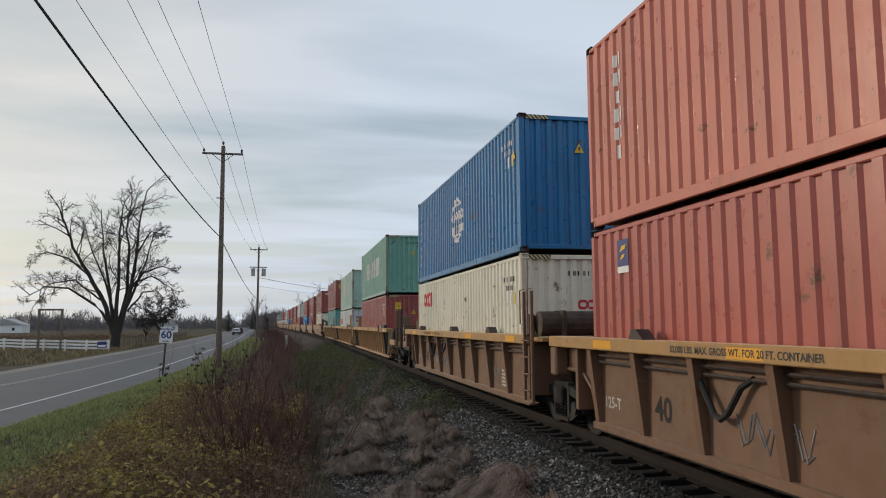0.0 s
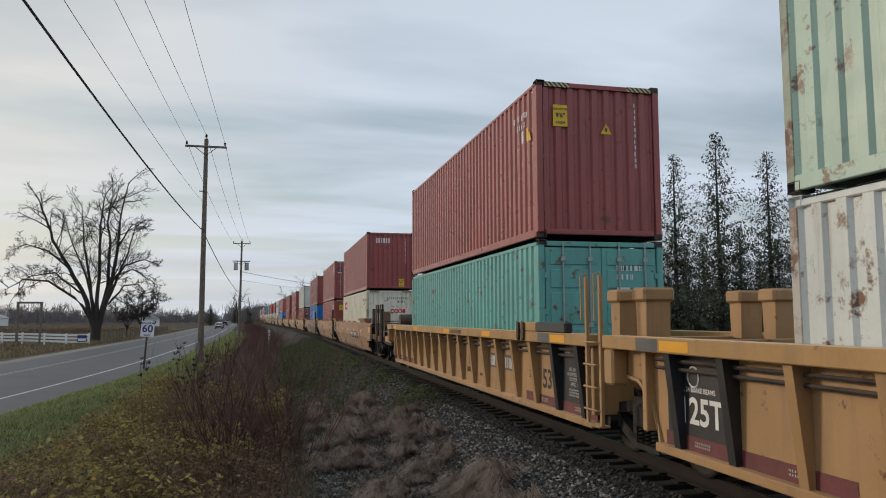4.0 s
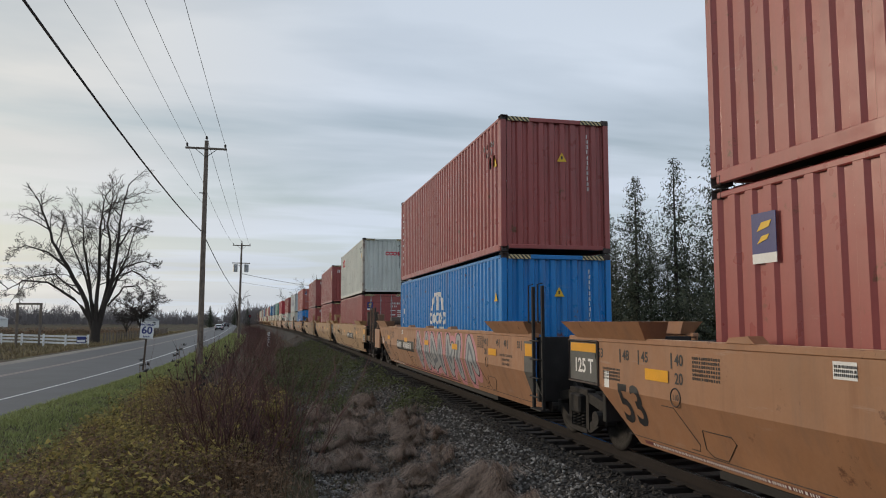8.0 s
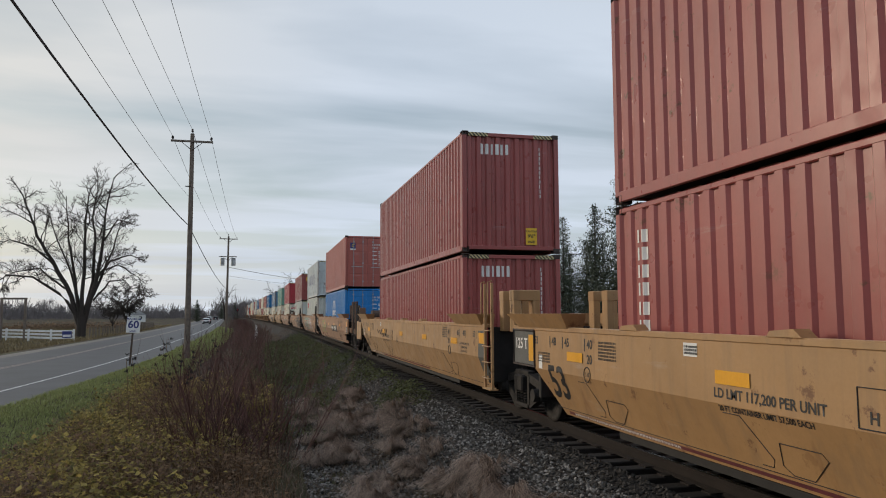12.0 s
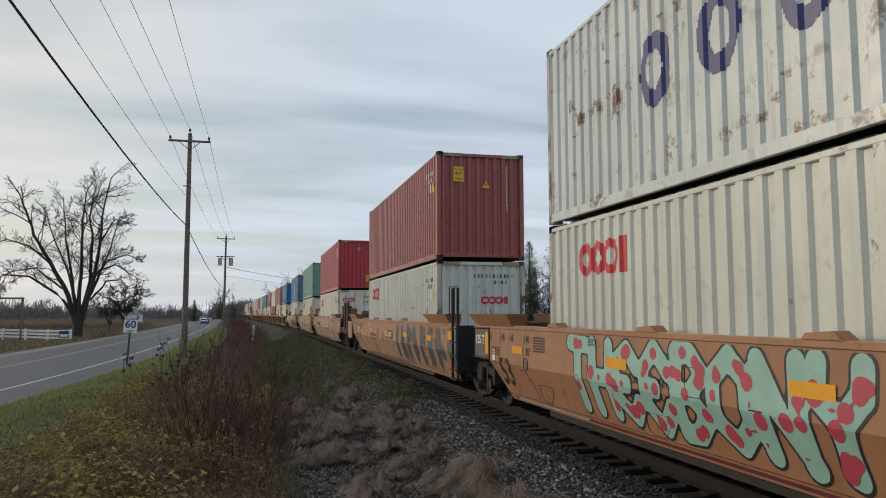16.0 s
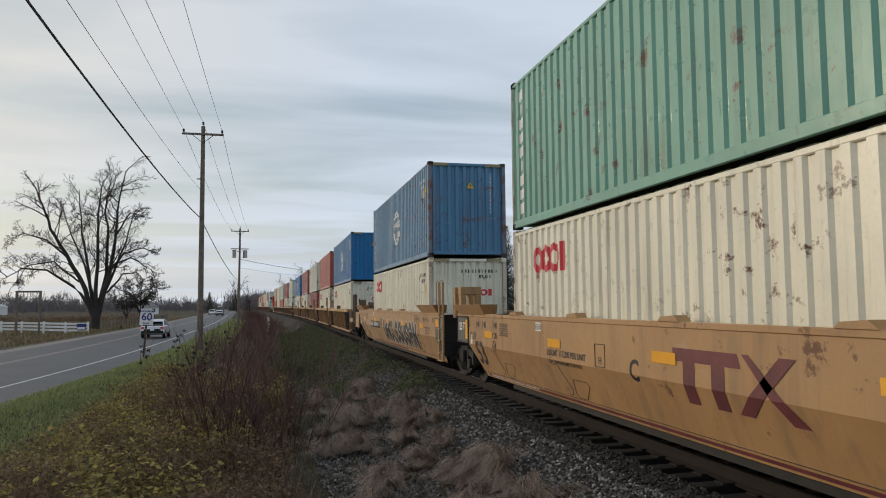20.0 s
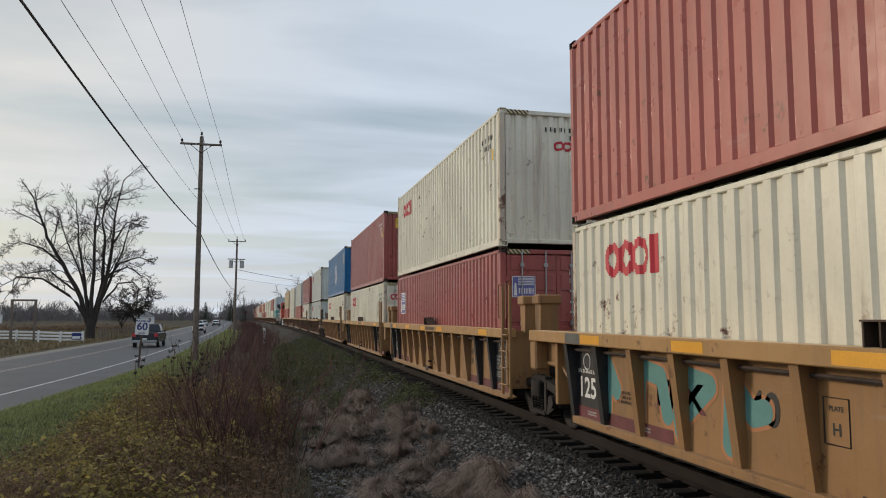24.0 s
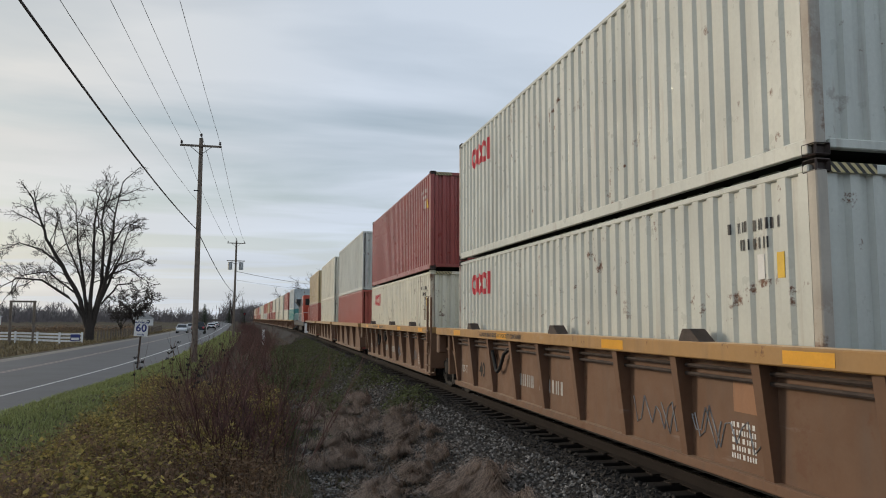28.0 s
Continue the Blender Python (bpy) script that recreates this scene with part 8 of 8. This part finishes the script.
def small_bare(x, y, h, seed, label, name="bare_tree", droop=0.0, dark=M_BARK, spread=0.5, kids=(7, 6, 4), fat=1.0):
    t = thing(name, label, "tree", "", pose(x, y, height(x, y)))
    rng = np.random.RandomState(seed)
    part("trunk", tb([(0, 0, -0.2), (0, 0, h * 0.3)], 0.02 * h, 8, 0.014 * h), dark, t)
    limbs = []
    for k in range(5):
        a = 6.283 * k / 5 + rng.uniform(-0.4, 0.4)
        s = spread * h * rng.uniform(0.5, 1.0)
        limbs.append(([(0, 0, h * 0.18), (0.3 * s * math.cos(a), 0.3 * s * math.sin(a), h * 0.55), (s * math.cos(a), s * math.sin(a), h * rng.uniform(0.75, 0.95))], 0.013 * h))
    part("crown", data_of(*limb_tree(seed, limbs, 0.0016 * h * fat, 2, kids, droop), "crown", True), dark, t)
    return t


small_bare(-20.9, 131, 7.7, 91, "small dark leafless tree with drooping branches", droop=0.12, spread=0.55, kids=(22, 14, 9), fat=3.0)
small_bare(-23.6, 134, 5.4, 92, "dark tangled hedge tree without leaves", droop=0.1, spread=0.8, kids=(18, 13, 8), fat=3.0)
for i, (x, y, h) in enumerate([(8, 300, 17), (16, 290, 20), (22, 305, 22), (29, 280, 19), (37, 300, 22), (-14, 330, 16)]):
    small_bare(x, y, h, 100 + i, "pale leafless tree far behind the train", spread=0.35)


# ---------------------------------------------------------------- far woods
def far_woods():
    rng = np.random.RandomState(111)
    verts, faces = [], []
    for k in range(700):
        az = math.radians(rng.uniform(-27, 3))
        d = rng.uniform(380, 600)
        x, y = d * math.sin(az), d * math.cos(az)
        h = rng.uniform(5, 12.5) * (1.0 if az < -0.05 else 1.4) * (0.75 + 0.5 * noise.noise((x * 0.012, y * 0.012, 3.0)))
        z = height(x, y)
        side = Vector((math.cos(az), -math.sin(az), 0))
        for b in range(60):
            a, e = rng.uniform(0, 6.283), rng.uniform(0.7, 1.5)
            L = h * rng.uniform(0.2, 0.45)
            p = Vector((x, y, z + h * rng.uniform(0.0, 0.72))) + side * rng.normal(0, 0.16 * h)
            q = p + Vector((math.cos(a) * math.cos(e), math.sin(a) * math.cos(e), math.sin(e))) * L
            w = side * rng.uniform(0.04, 0.14)
            o = len(verts)
            m = p.lerp(q, 0.5)
            verts += [tuple(p - w * 0.3), tuple(m - w), tuple(q), tuple(m + w)]
            faces.append((o, o + 1, o + 2, o + 3))
    return verts, faces


# distance haze is painted into the woods: a paler, greyer twig colour
M_FARWOOD = leafy("far_wood", (0.13, 0.12, 0.125), (0.23, 0.205, 0.20), 0.95)
M_CONIFER = leafy("conifer_leaf", (0.016, 0.025, 0.016), (0.10, 0.115, 0.075), 0.6)
soup("far_woods", *far_woods(), M_FARWOOD, "hazy brown leafless woods along the horizon", "woods")


# ---------------------------------------------------------------- cedars
def cedar_mesh(seed, h, sparse):
    """Drooping flat sprays along upswept branches; thin towards the top."""
    rng = np.random.RandomState(seed)
    verts, faces = [], []

    def quad(c, d, p, s):
        o = len(verts)
        m = c + d * s * 0.5
        verts.extend([tuple(c), tuple(m + p * s * 0.3), tuple(c + d * s), tuple(m - p * s * 0.3)])
        faces.append((o, o + 1, o + 2, o + 3))

    n = int(900 * sparse)
    for k in range(n):
        f = (k + rng.uniform(0, 1)) / n
        z = h * (0.04 + 0.95 * f)
        R = (h * 0.33 * (1 - f) ** 0.9 + 0.12) * rng.uniform(0.35, 1.15) * (1 + 0.25 * math.sin(z * 2.3))
        a = rng.uniform(0, 6.283)
        d = Vector((math.cos(a), math.sin(a), 0))
        p = Vector((-math.sin(a), math.cos(a), 0))
        steps = max(2, int(R / 0.17))
        keep = rng.uniform(0.5, 1.0) * (1.0 - 0.25 * f)
        for i in range(1, steps + 1):
            g = i / steps
            c = Vector((0, 0, z)) + d * R * g + Vector((0, 0, R * (-0.25 * g + 0.45 * g * g)))
            for q in range(5):
                if rng.uniform() > keep:
                    continue
                dd = (d * rng.uniform(-0.1, 0.8) + p * rng.normal(0, 0.6) + Vector((0, 0, -rng.uniform(0.0, 1.0)))).normalized()
                quad(c + p * rng.normal(0, 0.16 * (1.2 - g) + 0.03) + Vector((0, 0, rng.normal(0, 0.06))), dd, (p + d * rng.normal(0, 0.7) + Vector((0, 0, rng.normal(0, 0.4)))).normalized(), rng.uniform(0.07, 0.2))
    return verts, faces


CEDARS = [data_of(*cedar_mesh(120 + k, 12.5, s), "crown") for k, s in enumerate((0.75, 0.55, 0.9))]


def cedar(az, dist, top, k, turn=0.0):
    x, y = dist * math.sin(radians(az)), dist * math.cos(radians(az))
    z = height(x, y)
    h = dist * math.tan(radians(top)) + EYE.z - z
    t = thing("cedar_tree", "tall dark green cedar with drooping thin branches", "tree", "cedars behind the track", pose(x, y, z, 0, 0, turn))
    part("trunk", tb([(0, 0, -0.2), (0, 0, h * 0.5), (0, 0, h * 0.97)], 0.2, 8, 0.02), M_BARK, t)
    part("crown", CEDARS[k % 3], M_CONIFER, t, at=Matrix.Scale(h / 12.5, 4))


for i, (az, d, top) in enumerate([(18.0, 66, 6.1), (20.8, 62, 5.6), (23.2, 58, 7.4), (25.6, 54, 8.3), (27.7, 50, 10.9), (30.5, 50, 12.1), (33.5, 48, 13.5), (36.9, 48, 11.8), (39.5, 47, 12.2), (44.3, 46, 10.5), (47.5, 46, 12)]):
    cedar(az, d, top, (2, 2, 0, 2, 0, 1, 1, 1, 0, 2, 0)[i], 50 * i)
for i in range(26):
    az = 17.4 + 1.25 * i
    cedar(az, 68 - 0.4 * i + 3 * ((i * 7) % 3), (4.6, 5.6, 6.2, 5.0, 6.6)[i % 5] if az > 23 else 3.6, i % 3, 77 * i)


# ---------------------------------------------------------------- fences and field
def board_fence():
    rows = [(-18.6, 84.5), (-21.2, 86.3), (-23.8, 88.0), (-26.4, 89.6), (-29.0, 91.4), (-31.6, 93.2), (-34.2, 95.0), (-36.8, 96.8)]
    f = thing("board_fence", "white painted board fence with low rails", "fence", m=pose(0, 0, 0))
    for x, y in rows:
        z = height(x, y)
        part("post", bx(-0.09, 0.09, -0.09, 0.09, -0.2, 1.35, 0.01), M_WHITE, f, at=pose(x, y, z))
    for (x0, y0), (x1, y1) in zip(rows, rows[1:]):
        for h in (0.45, 0.8, 1.15):
            d = Vector((x1 - x0, y1 - y0, height(x1, y1) - height(x0, y0)))
            ang = math.degrees(math.atan2(d.y, d.x))
            L = math.hypot(d.x, d.y)
            part("rail", bx(0, L, -0.13, -0.09, -0.1, 0.1, 0.005), M_WHITE, f, at=pose(x0, y0, height(x0, y0) + h, 0, -math.degrees(math.atan2(d.z, L)), ang))
    b = part("notice_board", bx(-0.45, 0.45, -0.2, -0.16, 0.5, 1.2, 0.01), M_NAVY, f, "small blue and white notice board", at=pose(-19.3, 84.9, height(-19.3, 84.9)))
    part("panel", bx(-0.38, 0.38, -0.21, -0.2, 0.6, 0.85), M_WHITE, b)


board_fence()


def portal():
    p = thing("gate_portal", "weathered timber gate frame of two posts and a beam", "gate", m=pose(-25.5, 88.5, height(-25.5, 88.5)))
    for x in (-1.15, 1.15):
        part("post", bx(x - 0.12, x + 0.12, -0.12, 0.12, -0.2, 4.5, 0.02), M_POLE, p)
    part("beam", bx(-1.3, 1.3, -0.13, 0.13, 4.42, 4.62, 0.02), M_POLE, p)


portal()


def post_fence():
    f = thing("post_fence", "old grey wooden post fence beside the road", "fence")
    me = shared("fpost", lambda: bx(-0.08, 0.08, -0.08, 0.08, -0.2, 1.35, 0.02))
    rng = np.random.RandomState(131)
    last = None
    for i in range(36):
        y = 88 + 2.1 * i
        x = -17.6 + road_shift(y) - 0.012 * (y - 88)
        z = height(x, y)
        part("post", me, M_POLE, f, at=pose(x, y, z, rng.uniform(-4, 4), rng.uniform(-4, 4), 0))
        if last:
            for h in (0.5, 1.0):
                part("wire", tb([(last[0], last[1], last[2] + h), (x, y, z + h)], 0.012, 4), M_POLE, f)
        last = (x, y, z)


post_fence()


def field_at(rng):
    y = 60 + 130 * rng.uniform(0, 1) ** 1.2
    return -16.9 - 34 * rng.uniform(0, 1) ** 1.3 + road_shift(y), y, rng.uniform(0.6, 1.3)


v, f = blades(26000, 141, field_at, 0.55, 0.07, 0.7)
soup("field_grass", v, f, M_FIELDGRASS, "tall dry straw-coloured grass in the field", "grass")


def hedges():
    rng = np.random.RandomState(151)

    def pick(r):
        d = r.uniform(152, 160) if r.uniform() < 0.75 else r.uniform(215, 222)
        az = math.radians(r.uniform(-26, -8.5))
        return d * math.sin(az), d * math.cos(az), 1.0 + 0.5 * noise.noise((az * 40, 0, 1))
    v, f = leaves(20000, 152, pick, 0.22)
    soup("hedgerow", v, f, M_WEED2, "dark brown bramble hedges across the field", "hedge")


hedges()


def conifer_far(x, y, h, seed):
    t = thing("conifer_tree", "dark green pointed conifer beside the road", "tree", m=pose(x, y, height(x, y)))
    part("trunk", tb([(0, 0, 0), (0, 0, h * 0.9)], 0.25, 6, 0.03), M_BARK, t)
    part("crown", CEDARS[2], M_CONIFER, t, at=Matrix.Diagonal((h / 12.5 * 1.3, h / 12.5 * 1.3, h / 12.5, 1)))


for x, y, h in ((-20, 262, 7.4), (-17.5, 380, 8), (-12, 400, 9)):
    conifer_far(x, y, h, 1)


def far_house(x, y, w, h, turn, mat):
    o = thing("farm_building", "small pale farm building with a pitched roof", "house", "far farm buildings", pose(x, y, height(x, y), 0, 0, turn))
    wl = part("wall", bx(-w / 2, w / 2, -3, 3, 0, h, 0.02), mat, o)
    part("roof", prism_y(bmesh.new(), [(-w / 2 - 0.4, h), (w / 2 + 0.4, h), (0, h + 2.4)], -3.4, 3.4), M_ZINC, o)
    for k in (-0.25, 0.25):
        part("window", bx(k * w - 0.5, k * w + 0.5, -3.05, -2.98, 1.0, 2.1), M_GLASSY, wl)


far_house(-107, 320, 13, 3.2, -10, M_WHITE)
far_house(-45, 300, 7, 2.6, 10, M_WHITE)
far_house(-128, 330, 10, 3.0, 10, M_WHITE)


# ---------------------------------------------------------------- motion
def gone(t):
    """Metres the train has rolled towards the camera since the start."""
    if t <= 20:
        return 15.4 * t
    if t <= 24:
        return 308 + 15.4 * (t - 20) - 0.04375 * (t - 20) ** 2
    return 368.9 + 15.05 * (t - 24)


def motions():
    for ob, a, z in TRAIN:
        walk(ob, [(t, along(a - gone(t), 0.0, z)) for t in range(0, 29)])
    for ob, rows in TRAFFIC:
        walk(ob, [(t, pose(*p)) for t, p in rows])
    for ws, x, y, z in WHEELS:
        rows, n = [], 28 * FPS
        for i in range(n + 1):
            t = i / FPS
            rows.append((t, Matrix.Translation((x, y, z)) @ Matrix.Rotation(gone(t) / 0.42, 4, "X")))
        walk(ws, rows)
    for w, x, y, r in WHEELS_ROAD[:8]:
        walk(w, [(i / FPS, Matrix.Translation((x, y, r)) @ Matrix.Rotation(-13.6 * i / FPS / r, 4, 'X')) for i in range(28 * FPS + 1)])


motions()
